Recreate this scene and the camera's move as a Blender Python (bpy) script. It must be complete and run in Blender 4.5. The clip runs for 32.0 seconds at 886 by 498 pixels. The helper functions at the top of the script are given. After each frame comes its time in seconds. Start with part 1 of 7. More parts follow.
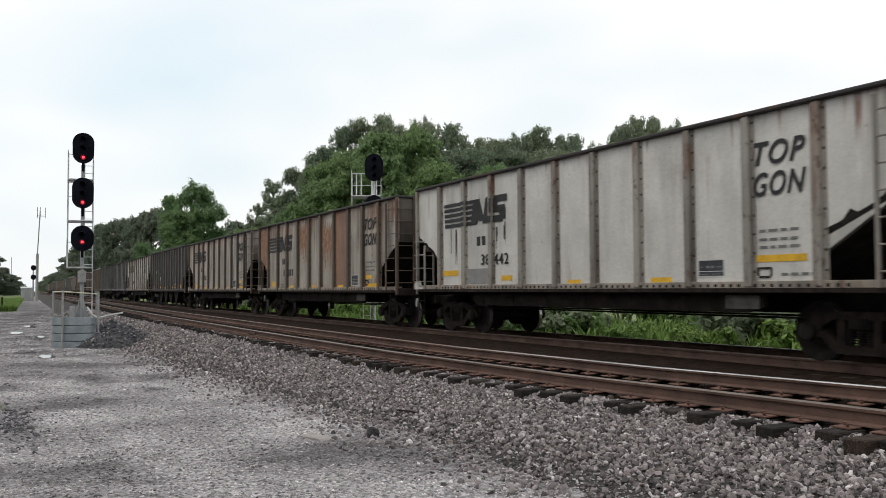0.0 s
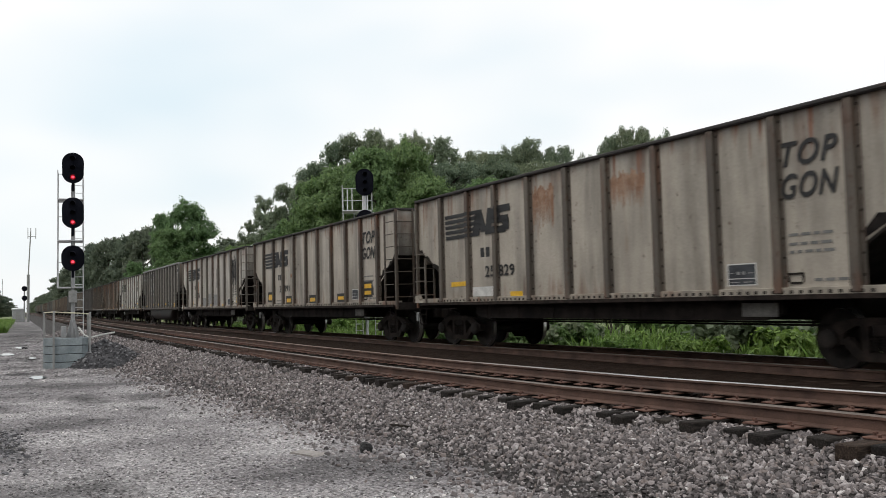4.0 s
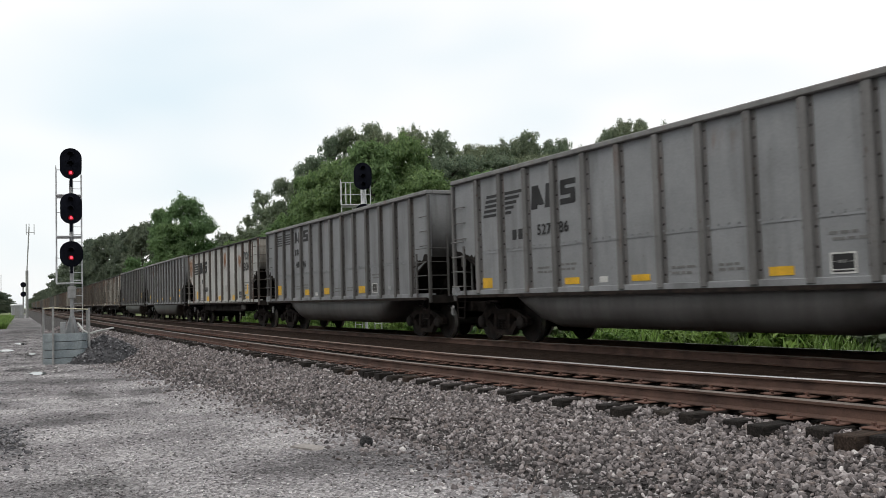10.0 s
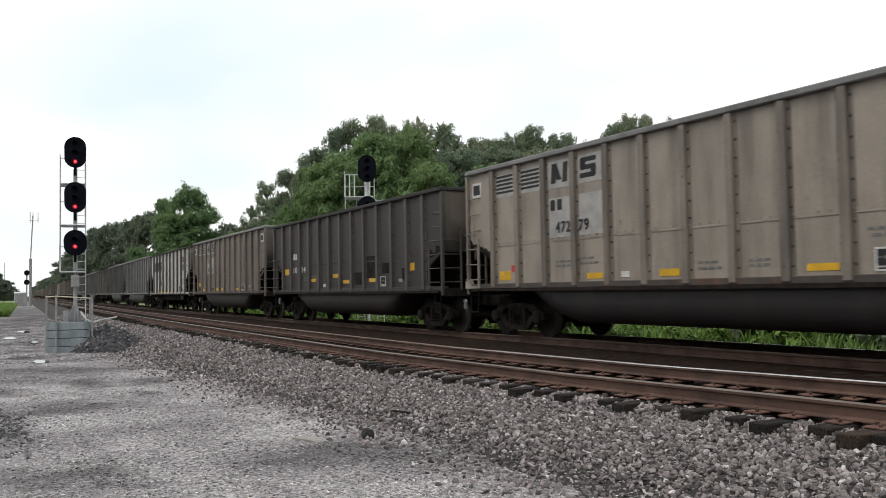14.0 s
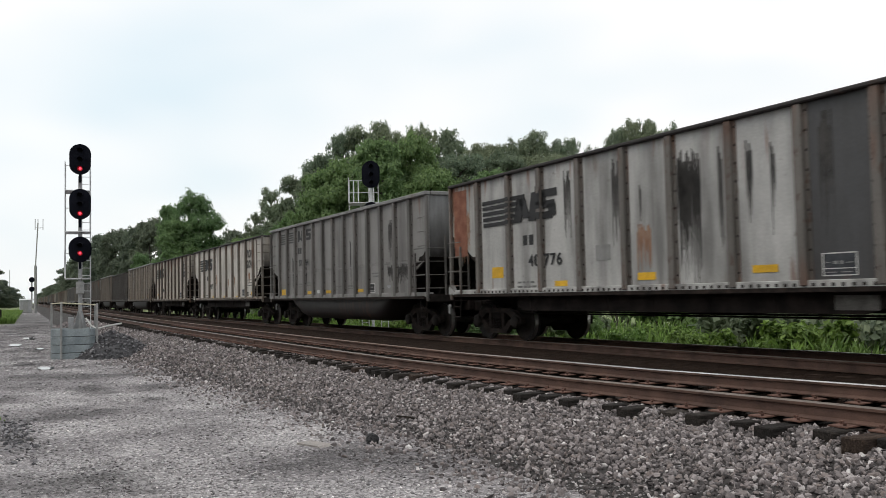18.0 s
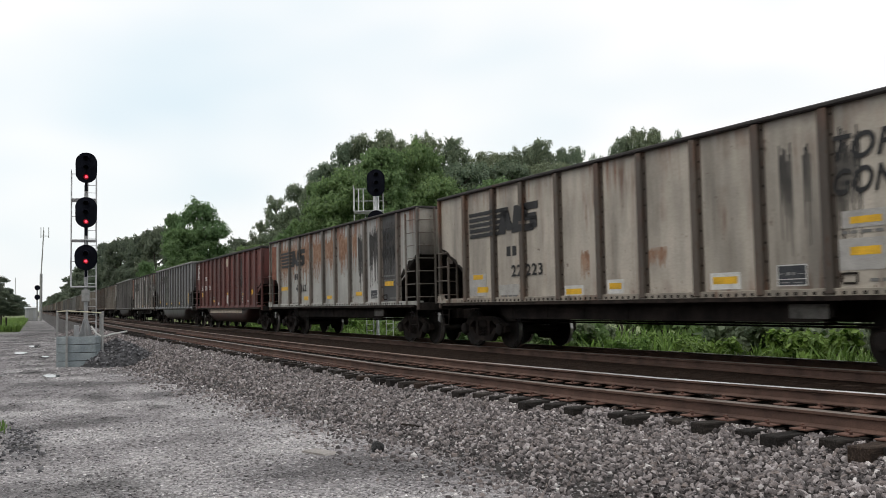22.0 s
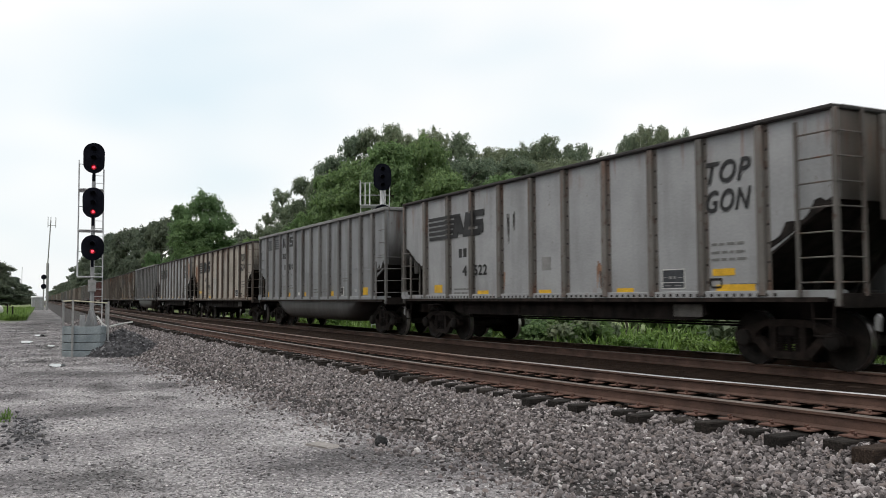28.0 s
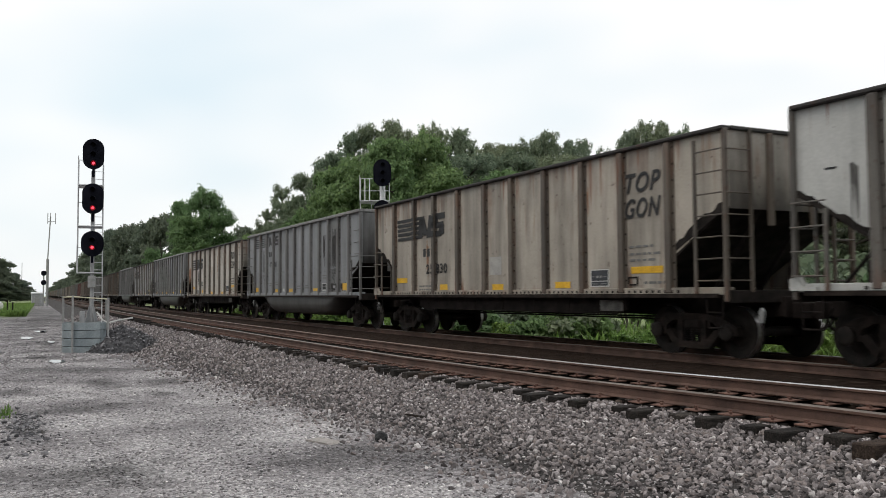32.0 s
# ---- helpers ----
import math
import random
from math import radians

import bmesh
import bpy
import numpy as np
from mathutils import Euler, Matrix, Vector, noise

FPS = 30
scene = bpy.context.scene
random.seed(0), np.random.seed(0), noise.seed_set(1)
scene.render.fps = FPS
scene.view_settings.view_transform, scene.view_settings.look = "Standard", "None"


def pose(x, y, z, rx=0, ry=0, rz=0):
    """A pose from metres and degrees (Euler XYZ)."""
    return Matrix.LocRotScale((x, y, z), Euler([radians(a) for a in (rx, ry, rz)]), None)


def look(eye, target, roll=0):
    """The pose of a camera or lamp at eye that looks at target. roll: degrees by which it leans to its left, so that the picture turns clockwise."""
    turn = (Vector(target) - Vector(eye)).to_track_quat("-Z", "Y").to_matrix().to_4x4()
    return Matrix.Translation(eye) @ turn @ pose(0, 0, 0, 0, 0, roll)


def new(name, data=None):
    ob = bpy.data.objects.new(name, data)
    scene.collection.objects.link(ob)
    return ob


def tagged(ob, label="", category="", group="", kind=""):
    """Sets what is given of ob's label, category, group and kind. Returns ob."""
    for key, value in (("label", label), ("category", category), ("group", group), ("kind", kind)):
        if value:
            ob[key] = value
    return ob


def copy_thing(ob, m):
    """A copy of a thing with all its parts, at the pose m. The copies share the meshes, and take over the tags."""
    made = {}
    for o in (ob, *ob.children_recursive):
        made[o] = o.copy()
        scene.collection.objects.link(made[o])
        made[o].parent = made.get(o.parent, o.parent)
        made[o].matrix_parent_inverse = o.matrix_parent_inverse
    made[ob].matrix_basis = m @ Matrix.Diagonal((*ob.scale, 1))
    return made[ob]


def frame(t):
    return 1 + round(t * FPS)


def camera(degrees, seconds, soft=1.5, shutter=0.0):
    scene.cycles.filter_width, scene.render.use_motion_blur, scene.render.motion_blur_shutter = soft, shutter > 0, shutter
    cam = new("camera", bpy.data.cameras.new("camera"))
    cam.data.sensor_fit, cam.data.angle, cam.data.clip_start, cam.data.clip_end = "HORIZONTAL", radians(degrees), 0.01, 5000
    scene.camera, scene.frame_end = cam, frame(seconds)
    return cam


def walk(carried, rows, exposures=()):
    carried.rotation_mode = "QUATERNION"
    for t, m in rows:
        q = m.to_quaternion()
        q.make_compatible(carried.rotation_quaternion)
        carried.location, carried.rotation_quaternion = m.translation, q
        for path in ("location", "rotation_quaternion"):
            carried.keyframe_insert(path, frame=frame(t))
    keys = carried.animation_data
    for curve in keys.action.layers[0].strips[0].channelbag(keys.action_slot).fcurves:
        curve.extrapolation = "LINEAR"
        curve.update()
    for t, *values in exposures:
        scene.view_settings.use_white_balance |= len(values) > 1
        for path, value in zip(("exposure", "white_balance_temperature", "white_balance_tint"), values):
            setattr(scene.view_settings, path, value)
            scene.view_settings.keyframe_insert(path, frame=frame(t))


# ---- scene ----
cam = camera(53.85, 32.0, soft=0.55, shutter=0.12)
PATH = [
    (0, look((-0.045, 0.013, 1.145), (-17.669, 9.426, 2.042), -0.335)),
    (0.5, look((-0.037, 0.007, 1.139), (-17.668, 9.398, 2.127), -0.517)),
    (1, look((-0.032, 0.018, 1.140), (-17.656, 9.423, 2.129), -1.067)),
    (1.5, look((-0.033, 0.019, 1.142), (-17.648, 9.435, 2.174), -1.204)),
    (2, look((-0.032, 0.030, 1.141), (-17.627, 9.474, 2.244), -1.364)),
    (2.5, look((-0.019, 0.009, 1.141), (-17.589, 9.496, 2.280), -1.484)),
    (3, look((-0.018, 0.024, 1.140), (-17.551, 9.572, 2.330), -1.485)),
    (3.5, look((-0.017, 0.032, 1.142), (-17.559, 9.565, 2.339), -1.424)),
    (5.5, look((-0.015, 0.036, 1.139), (-17.408, 9.838, 2.327), -0.844)),
    (6, look((-0.014, 0.039, 1.140), (-17.386, 9.883, 2.295), -0.621)),
    (6.5, look((-0.009, 0.032, 1.140), (-17.388, 9.861, 2.307), -0.843)),
    (7, look((-0.011, 0.035, 1.141), (-17.424, 9.809, 2.264), -1.010)),
    (7.5, look((-0.031, 0.036, 1.137), (-17.485, 9.744, 2.187), -1.012)),
    (8, look((-0.040, 0.025, 1.140), (-17.547, 9.649, 2.074), -0.791)),
    (8.5, look((-0.037, 0.024, 1.140), (-17.603, 9.544, 2.044), -0.716)),
    (9, look((-0.036, 0.015, 1.137), (-17.618, 9.500, 2.076), -0.492)),
    (9.5, look((-0.027, 0.028, 1.136), (-17.593, 9.538, 2.139), -1.411)),
    (10, look((-0.013, 0.030, 1.141), (-17.534, 9.617, 2.195), -1.722)),
    (10.5, look((-0.019, 0.037, 1.139), (-17.511, 9.681, 2.153), -1.417)),
    (11, look((-0.008, 0.025, 1.141), (-17.490, 9.682, 2.204), -1.326)),
    (11.5, look((-0.010, 0.033, 1.138), (-17.504, 9.662, 2.241), -1.225)),
    (12, look((-0.022, 0.035, 1.135), (-17.548, 9.605, 2.250), -1.303)),
    (12.5, look((-0.021, 0.031, 1.137), (-17.551, 9.599, 2.204), -1.242)),
    (13, look((-0.031, 0.029, 1.139), (-17.563, 9.602, 2.144), -0.844)),
    (13.5, look((-0.034, 0.032, 1.140), (-17.593, 9.561, 2.059), -0.883)),
    (14, look((-0.027, 0.028, 1.145), (-17.589, 9.554, 2.046), -1.011)),
    (14.5, look((-0.011, 0.022, 1.141), (-17.582, 9.521, 2.149), -1.501)),
    (16.5, look((0.004, 0.012, 1.142), (-17.569, 9.494, 2.282), -1.114)),
    (17, look((-0.004, 0.014, 1.139), (-17.604, 9.442, 2.301), -1.120)),
    (17.5, look((-0.004, 0.019, 1.140), (-17.600, 9.457, 2.296), -1.275)),
    (18, look((-0.011, 0.021, 1.138), (-17.611, 9.464, 2.170), -1.188)),
    (18.5, look((-0.021, 0.025, 1.137), (-17.617, 9.475, 2.178), -1.031)),
    (19, look((-0.009, 0.016, 1.141), (-17.618, 9.438, 2.215), -0.902)),
    (19.5, look((-0.015, 0.019, 1.139), (-17.635, 9.415, 2.251), -1.140)),
    (20, look((-0.003, 0.017, 1.138), (-17.633, 9.385, 2.317), -1.169)),
    (20.5, look((0.005, 0.015, 1.139), (-17.620, 9.388, 2.364), -1.110)),
    (21, look((-0.000, 0.015, 1.140), (-17.628, 9.384, 2.351), -0.910)),
    (21.5, look((-0.007, 0.019, 1.135), (-17.646, 9.372, 2.323), -1.072)),
    (22, look((0.002, 0.004, 1.134), (-17.636, 9.352, 2.360), -1.136)),
    (22.5, look((-0.004, 0.012, 1.133), (-17.638, 9.365, 2.386), -1.212)),
    (23, look((0.011, 0.008, 1.139), (-17.635, 9.339, 2.391), -0.893)),
    (23.5, look((0.015, 0.007, 1.140), (-17.644, 9.304, 2.447), -0.910)),
    (24, look((0.015, 0.001, 1.139), (-17.639, 9.306, 2.466), -0.655)),
    (24.5, look((0.018, 0.008, 1.138), (-17.636, 9.310, 2.479), -0.797)),
    (25, look((0.006, 0.010, 1.139), (-17.633, 9.347, 2.428), -0.887)),
    (25.5, look((-0.003, 0.012, 1.140), (-17.653, 9.351, 2.252), -0.904)),
    (27.5, look((-0.003, -0.001, 1.136), (-17.712, 9.227, 2.263), -0.242)),
    (28, look((0.000, 0.000, 1.138), (-17.705, 9.235, 2.251), -0.321)),
    (28.5, look((-0.004, -0.006, 1.140), (-17.698, 9.251, 2.247), -0.212)),
    (29, look((-0.010, 0.004, 1.136), (-17.689, 9.289, 2.249), -0.337)),
    (29.5, look((-0.004, -0.000, 1.145), (-17.695, 9.269, 2.190), -0.221)),
    (30, look((-0.018, 0.010, 1.142), (-17.721, 9.263, 2.134), -0.688)),
    (30.5, look((-0.011, 0.009, 1.138), (-17.691, 9.306, 2.127), -0.801)),
    (31, look((-0.021, 0.016, 1.134), (-17.717, 9.280, 2.144), -0.689)),
    (31.5, look((-0.015, 0.013, 1.139), (-17.702, 9.296, 2.143), -0.692)),
    (32, look((-0.015, 0.007, 1.138), (-17.724, 9.246, 2.154), -0.366)),
]
walk(cam, PATH, exposures=[(0.0, 0.0), (12.5, 0.02), (14.0, 0.1), (16.5, 0.0), (23.0, 0.0), (25.0, -0.07), (27.5, 0.0), (32.0, 0.0)])

# ---- light ----
SUN_UP, SUN_TURN = radians(58), radians(215)
world = bpy.data.worlds.new("overcast_sky")
scene.world = world
world.use_nodes = True
wn, wl = world.node_tree.nodes, world.node_tree.links
wn.clear()
w_out = wn.new("ShaderNodeOutputWorld")
w_bg = wn.new("ShaderNodeBackground")
w_sky = wn.new("ShaderNodeTexSky")
w_sky.sky_type, w_sky.sun_disc = "NISHITA", False
w_sky.sun_elevation, w_sky.sun_rotation = SUN_UP, SUN_TURN
w_sky.air_density, w_sky.dust_density = 1.2, 3.0
w_coord = wn.new("ShaderNodeTexCoord")
w_map = wn.new("ShaderNodeMapping")
w_map.inputs["Scale"].default_value = (1.3, 1.3, 3.4)
w_noise = wn.new("ShaderNodeTexNoise")
w_noise.inputs["Scale"].default_value = 1.15
w_noise.inputs["Detail"].default_value = 3.0
w_noise.inputs["Roughness"].default_value = 0.52
w_ramp = wn.new("ShaderNodeValToRGB")
w_ramp.color_ramp.elements[0].position = 0.33
w_ramp.color_ramp.elements[1].position = 0.55
w_ramp.color_ramp.elements[0].color = (8.2, 9.5, 10.2, 1)
w_ramp.color_ramp.elements[1].color = (11.5, 11.3, 11.1, 1)
w_mix = wn.new("ShaderNodeMix")
w_mix.data_type = "RGBA"
w_mix.inputs["Factor"].default_value = 0.88
wl.new(w_coord.outputs["Generated"], w_map.inputs["Vector"])
wl.new(w_map.outputs["Vector"], w_noise.inputs["Vector"])
wl.new(w_noise.outputs["Fac"], w_ramp.inputs["Fac"])
wl.new(w_sky.outputs["Color"], w_mix.inputs["A"])
wl.new(w_ramp.outputs["Color"], w_mix.inputs["B"])
wl.new(w_mix.outputs["Result"], w_bg.inputs["Color"])
w_bg.inputs["Strength"].default_value = 0.1
wl.new(w_bg.outputs["Background"], w_out.inputs["Surface"])

sun_data = bpy.data.lights.new("sun", "SUN")
sun_data.energy, sun_data.angle, sun_data.color = 0.7, radians(25), (1.0, 0.91, 0.8)
sun = new("sun", sun_data)
# the sun stands behind the viewer, to the side from which the train comes
sun.matrix_world = look((0, 0, 40), Vector((0, 0, 40)) + Vector((-0.25, 0.5, -0.85)))

# ---- materials ----
def material(name):
    m = bpy.data.materials.new(name)
    m.use_nodes = True
    nt = m.node_tree
    return m, nt.nodes, nt.links, nt.nodes["Principled BSDF"]


def tex(nodes, links, scale, detail=4.0, stretch=(1, 1, 1), space="Object", shift=False, rough=0.55):
    """A noise texture in metres; shift moves it by the thing's own random number."""
    co = nodes.new("ShaderNodeTexCoord")
    mp = nodes.new("ShaderNodeMapping")
    mp.inputs["Scale"].default_value = stretch
    links.new(co.outputs[space], mp.inputs["Vector"])
    vec = mp.outputs["Vector"]
    if shift:
        info = nodes.new("ShaderNodeObjectInfo")
        mul = nodes.new("ShaderNodeMath")
        mul.operation = "MULTIPLY"
        mul.inputs[1].default_value = 73.0
        links.new(info.outputs["Random"], mul.inputs[0])
        add = nodes.new("ShaderNodeVectorMath")
        links.new(vec, add.inputs[0])
        links.new(mul.outputs[0], add.inputs[1])
        vec = add.outputs[0]
    n = nodes.new("ShaderNodeTexNoise")
    n.inputs["Scale"].default_value = scale
    n.inputs["Detail"].default_value = detail
    n.inputs["Roughness"].default_value = rough
    links.new(vec, n.inputs["Vector"])
    return n.outputs["Fac"]


def ramp(nodes, links, fac, stops):
    r = nodes.new("ShaderNodeValToRGB")
    e = r.color_ramp.elements
    while len(e) < len(stops):
        e.new(0.5)
    for el, (p, c) in zip(e, stops):
        el.position = p
        el.color = (*c, 1) if len(c) == 3 else c
    links.new(fac, r.inputs["Fac"])
    return r.outputs["Color"]


def blend(nodes, links, a, b, fac, mode="MIX"):
    m = nodes.new("ShaderNodeMix")
    m.data_type, m.blend_type = "RGBA", mode
    for key, v in (("A", a), ("B", b)):
        if isinstance(v, tuple):
            m.inputs[key].default_value = (*v, 1)
        else:
            links.new(v, m.inputs[key])
    if isinstance(fac, float):
        m.inputs["Factor"].default_value = fac
    else:
        links.new(fac, m.inputs["Factor"])
    return m.outputs["Result"]


def bump(nodes, links, bsdf, height, strength=0.4, distance=0.02):
    b = nodes.new("ShaderNodeBump")
    b.inputs["Strength"].default_value = strength
    b.inputs["Distance"].default_value = distance
    links.new(height, b.inputs["Height"])
    links.new(b.outputs["Normal"], bsdf.inputs["Normal"])


def g(v):
    return (v, v, v)


def mottled(name, a, b, scale=3.0, rough=0.8, metal=0.0, grain=40.0, strength=0.3, distance=0.01, shift=True, spec=0.5):
    """A surface of two tones with fine grain."""
    m, n, l, p = material(name)
    big = tex(n, l, scale, 5, shift=shift)
    fine = tex(n, l, grain, 3, shift=shift)
    c = ramp(n, l, big, [(0.35, a), (0.68, b)])
    c2 = blend(n, l, c, ramp(n, l, fine, [(0.3, g(0.72)), (0.7, g(1.15))]), 0.8, "MULTIPLY")
    l.new(c2, p.inputs["Base Color"])
    p.inputs["Roughness"].default_value = rough
    p.inputs["Metallic"].default_value = metal
    p.inputs["Specular IOR Level"].default_value = spec
    bump(n, l, p, fine, strength, distance)
    return m


def car_paint(name, base, rust=0.3, grime=0.4, rust_colour=(0.16, 0.062, 0.028), rough=0.6, drips=0.0, spots=0.35, soot_to=0.0):
    """Weathered freight-car paint: vertical streaks of rust and soot, fading and grain."""
    m, n, l, p = material(name)
    fade = tex(n, l, 0.9, 4, shift=True)
    c = ramp(n, l, fade, [(0.3, tuple(x * 0.84 for x in base)), (0.7, tuple(min(1, x * 1.1) for x in base))])
    streak = tex(n, l, 2.6, 5, stretch=(2.4, 2.4, 0.16), shift=True, rough=0.6)
    patch = tex(n, l, 0.8, 4, shift=True)
    hi = 0.64 - 0.2 * rust
    # rust runs down from the rim and creeps up from the sill
    co = n.new("ShaderNodeTexCoord")
    sep = n.new("ShaderNodeSeparateXYZ")
    l.new(co.outputs["Object"], sep.inputs[0])
    rim = n.new("ShaderNodeMapRange")
    rim.inputs["From Min"].default_value, rim.inputs["From Max"].default_value = 2.4, 3.9
    rim.inputs["To Min"].default_value, rim.inputs["To Max"].default_value = -0.05, 0.13
    l.new(sep.outputs["Z"], rim.inputs["Value"])
    foot = n.new("ShaderNodeMapRange")
    foot.inputs["From Min"].default_value, foot.inputs["From Max"].default_value = 1.75, 1.1
    foot.inputs["To Min"].default_value, foot.inputs["To Max"].default_value = 0.0, 0.17
    l.new(sep.outputs["Z"], foot.inputs["Value"])
    runs = n.new("ShaderNodeMath")
    l.new(streak, runs.inputs[0])
    l.new(rim.outputs[0], runs.inputs[1])
    runs2 = n.new("ShaderNodeMath")
    l.new(runs.outputs[0], runs2.inputs[0])
    l.new(foot.outputs[0], runs2.inputs[1])
    mask = n.new("ShaderNodeMath")
    mask.operation = "MULTIPLY"
    l.new(ramp(n, l, runs2.outputs[0], [(hi, g(0)), (min(1, hi + 0.15), g(1))]), mask.inputs[0])
    l.new(ramp(n, l, patch, [(0.58 - 0.3 * rust, g(0.0)), (0.76 - 0.2 * rust, g(0.85))]), mask.inputs[1])
    c = blend(n, l, c, rust_colour, mask.outputs[0])
    soot = tex(n, l, 1.5, 4, stretch=(1.5, 1.5, 0.16), shift=True, rough=0.55)
    sm = ramp(n, l, soot, [(0.52 - 0.16 * grime, g(0)), (0.74 - 0.1 * grime, g(min(1.0, 0.8 * grime + 0.2)))])
    c = blend(n, l, c, (0.035, 0.031, 0.028), sm)
    if drips:
        # narrow runs of rust that start at the rim
        fine = tex(n, l, 4.2, 3, stretch=(2.2, 2.2, 0.09), shift=True, rough=0.5)
        fall = n.new("ShaderNodeMapRange")
        fall.inputs["From Min"].default_value, fall.inputs["From Max"].default_value = 1.9, 3.8
        fall.inputs["To Min"].default_value, fall.inputs["To Max"].default_value = -0.16, 0.1
        l.new(sep.outputs["Z"], fall.inputs["Value"])
        s2 = n.new("ShaderNodeMath")
        l.new(fine, s2.inputs[0])
        l.new(fall.outputs[0], s2.inputs[1])
        h2 = 0.74 - 0.17 * drips
        c = blend(n, l, c, (0.2, 0.075, 0.036), ramp(n, l, s2.outputs[0], [(h2, g(0)), (h2 + 0.09, g(0.85))]))
    # rusty chips and sooty blotches
    chip = tex(n, l, 7.5, 5, stretch=(1.3, 1.3, 0.7), shift=True, rough=0.65)
    h3 = 0.72 - 0.16 * spots
    c = blend(n, l, c, (0.07, 0.038, 0.024), ramp(n, l, chip, [(h3, g(0)), (h3 + 0.07, g(0.8))]))
    cloud = tex(n, l, 2.1, 6, stretch=(1.0, 1.0, 0.5), shift=True, rough=0.62)
    c = blend(n, l, c, ramp(n, l, cloud, [(0.3, g(0.84)), (0.5, g(1.0)), (0.7, g(1.05))]), 0.3 + 0.6 * max(rust, grime), "MULTIPLY")
    if soot_to:
        # coal dust blown up from the slope sheet
        puff = n.new("ShaderNodeMath")
        puff.operation = "MULTIPLY_ADD"
        l.new(tex(n, l, 1.3, 5, stretch=(1.0, 1.0, 0.6), shift=True), puff.inputs[0])
        puff.inputs[1].default_value = -1.5
        l.new(sep.outputs["Z"], puff.inputs[2])
        cover = n.new("ShaderNodeMapRange")
        cover.inputs["From Min"].default_value, cover.inputs["From Max"].default_value = soot_to - 1.75, soot_to - 0.75
        cover.inputs["To Min"].default_value, cover.inputs["To Max"].default_value = 0.95, 0.0
        l.new(puff.outputs[0], cover.inputs["Value"])
        c = blend(n, l, c, (0.014, 0.012, 0.011), cover.outputs[0])
    grain = tex(n, l, 26.0, 3, shift=True)
    c = blend(n, l, c, ramp(n, l, grain, [(0.3, g(0.86)), (0.7, g(1.06))]), 0.8, "MULTIPLY")
    l.new(c, p.inputs["Base Color"])
    p.inputs["Roughness"].default_value = rough
    dent = tex(n, l, 1.4, 2, shift=True)
    bump(n, l, p, dent, 0.25, 0.03)
    return m


def plain(name, colour, rough=0.6, metal=0.0):
    return mottled(name, tuple(x * 0.82 for x in colour), tuple(min(1, x * 1.12) for x in colour), 4.0, rough, metal, 60.0, 0.12, 0.004)


M_BED = mottled("oily_bed", (0.016, 0.0105, 0.008), (0.042, 0.028, 0.021), 6.0, 0.97, 0, 30.0, 1.0, 0.05, shift=False, spec=0.08)
# The shoulder bed's colour holds the shade in the gaps between stones.
M_BALLAST = mottled("ballast_bed", (0.022, 0.0195, 0.019), (0.06, 0.053, 0.05), 9.0, 0.95, 0, 26.0, 1.0, 0.05, shift=False)
def tie_material():
    """Old creosoted timber: long grain, cracks, and a tone of its own on every tie."""
    m, n, l, p = material("creosote_timber")
    grain = tex(n, l, 9.0, 5, stretch=(6.0, 0.7, 6.0), shift=True, rough=0.65)
    c = ramp(n, l, grain, [(0.3, (0.008, 0.007, 0.0066)), (0.5, (0.024, 0.0208, 0.0185)), (0.72, (0.062, 0.053, 0.046))])
    info = n.new("ShaderNodeObjectInfo")
    c = blend(n, l, c, ramp(n, l, info.outputs["Random"], [(0.0, (0.6, 0.6, 0.62)), (0.7, (0.95, 0.92, 0.9)), (0.9, (1.5, 1.45, 1.4)), (1.0, (1.8, 1.2, 0.9))]), 0.9, "MULTIPLY")
    l.new(c, p.inputs["Base Color"])
    p.inputs["Roughness"].default_value = 0.92
    p.inputs["Specular IOR Level"].default_value = 0.25
    bump(n, l, p, grain, 0.8, 0.015)
    return m


M_TIE = tie_material()
M_RAIL = mottled("rail_rust", (0.062, 0.0345, 0.026), (0.13, 0.074, 0.055), 2.2, 0.85, 0, 70.0, 0.3, 0.004)
M_RAILTOP = mottled("worn_rail_head", (0.42, 0.41, 0.4), (0.62, 0.61, 0.6), 1.5, 0.27, 0.9, 70.0, 0.05, 0.001)
def fade_head_glint(m):
    """Paints the glint's fall-off: further along the line the head turns dull brown."""
    n, l = m.node_tree.nodes, m.node_tree.links
    p = n["Principled BSDF"]
    co = n.new("ShaderNodeTexCoord")
    sep = n.new("ShaderNodeSeparateXYZ")
    l.new(co.outputs["Object"], sep.inputs[0])
    fac = n.new("ShaderNodeMapRange")
    fac.inputs["From Min"].default_value, fac.inputs["From Max"].default_value = -9.5, -17.0
    l.new(sep.outputs["X"], fac.inputs["Value"])
    old = p.inputs["Base Color"].links[0].from_socket
    l.new(blend(n, l, old, (0.17, 0.115, 0.088), fac.outputs[0]), p.inputs["Base Color"])
    l.new(ramp(n, l, fac.outputs[0], [(0.0, g(0.9)), (1.0, g(0.1))]), p.inputs["Metallic"])
    l.new(ramp(n, l, fac.outputs[0], [(0.0, g(0.27)), (1.0, g(0.6))]), p.inputs["Roughness"])


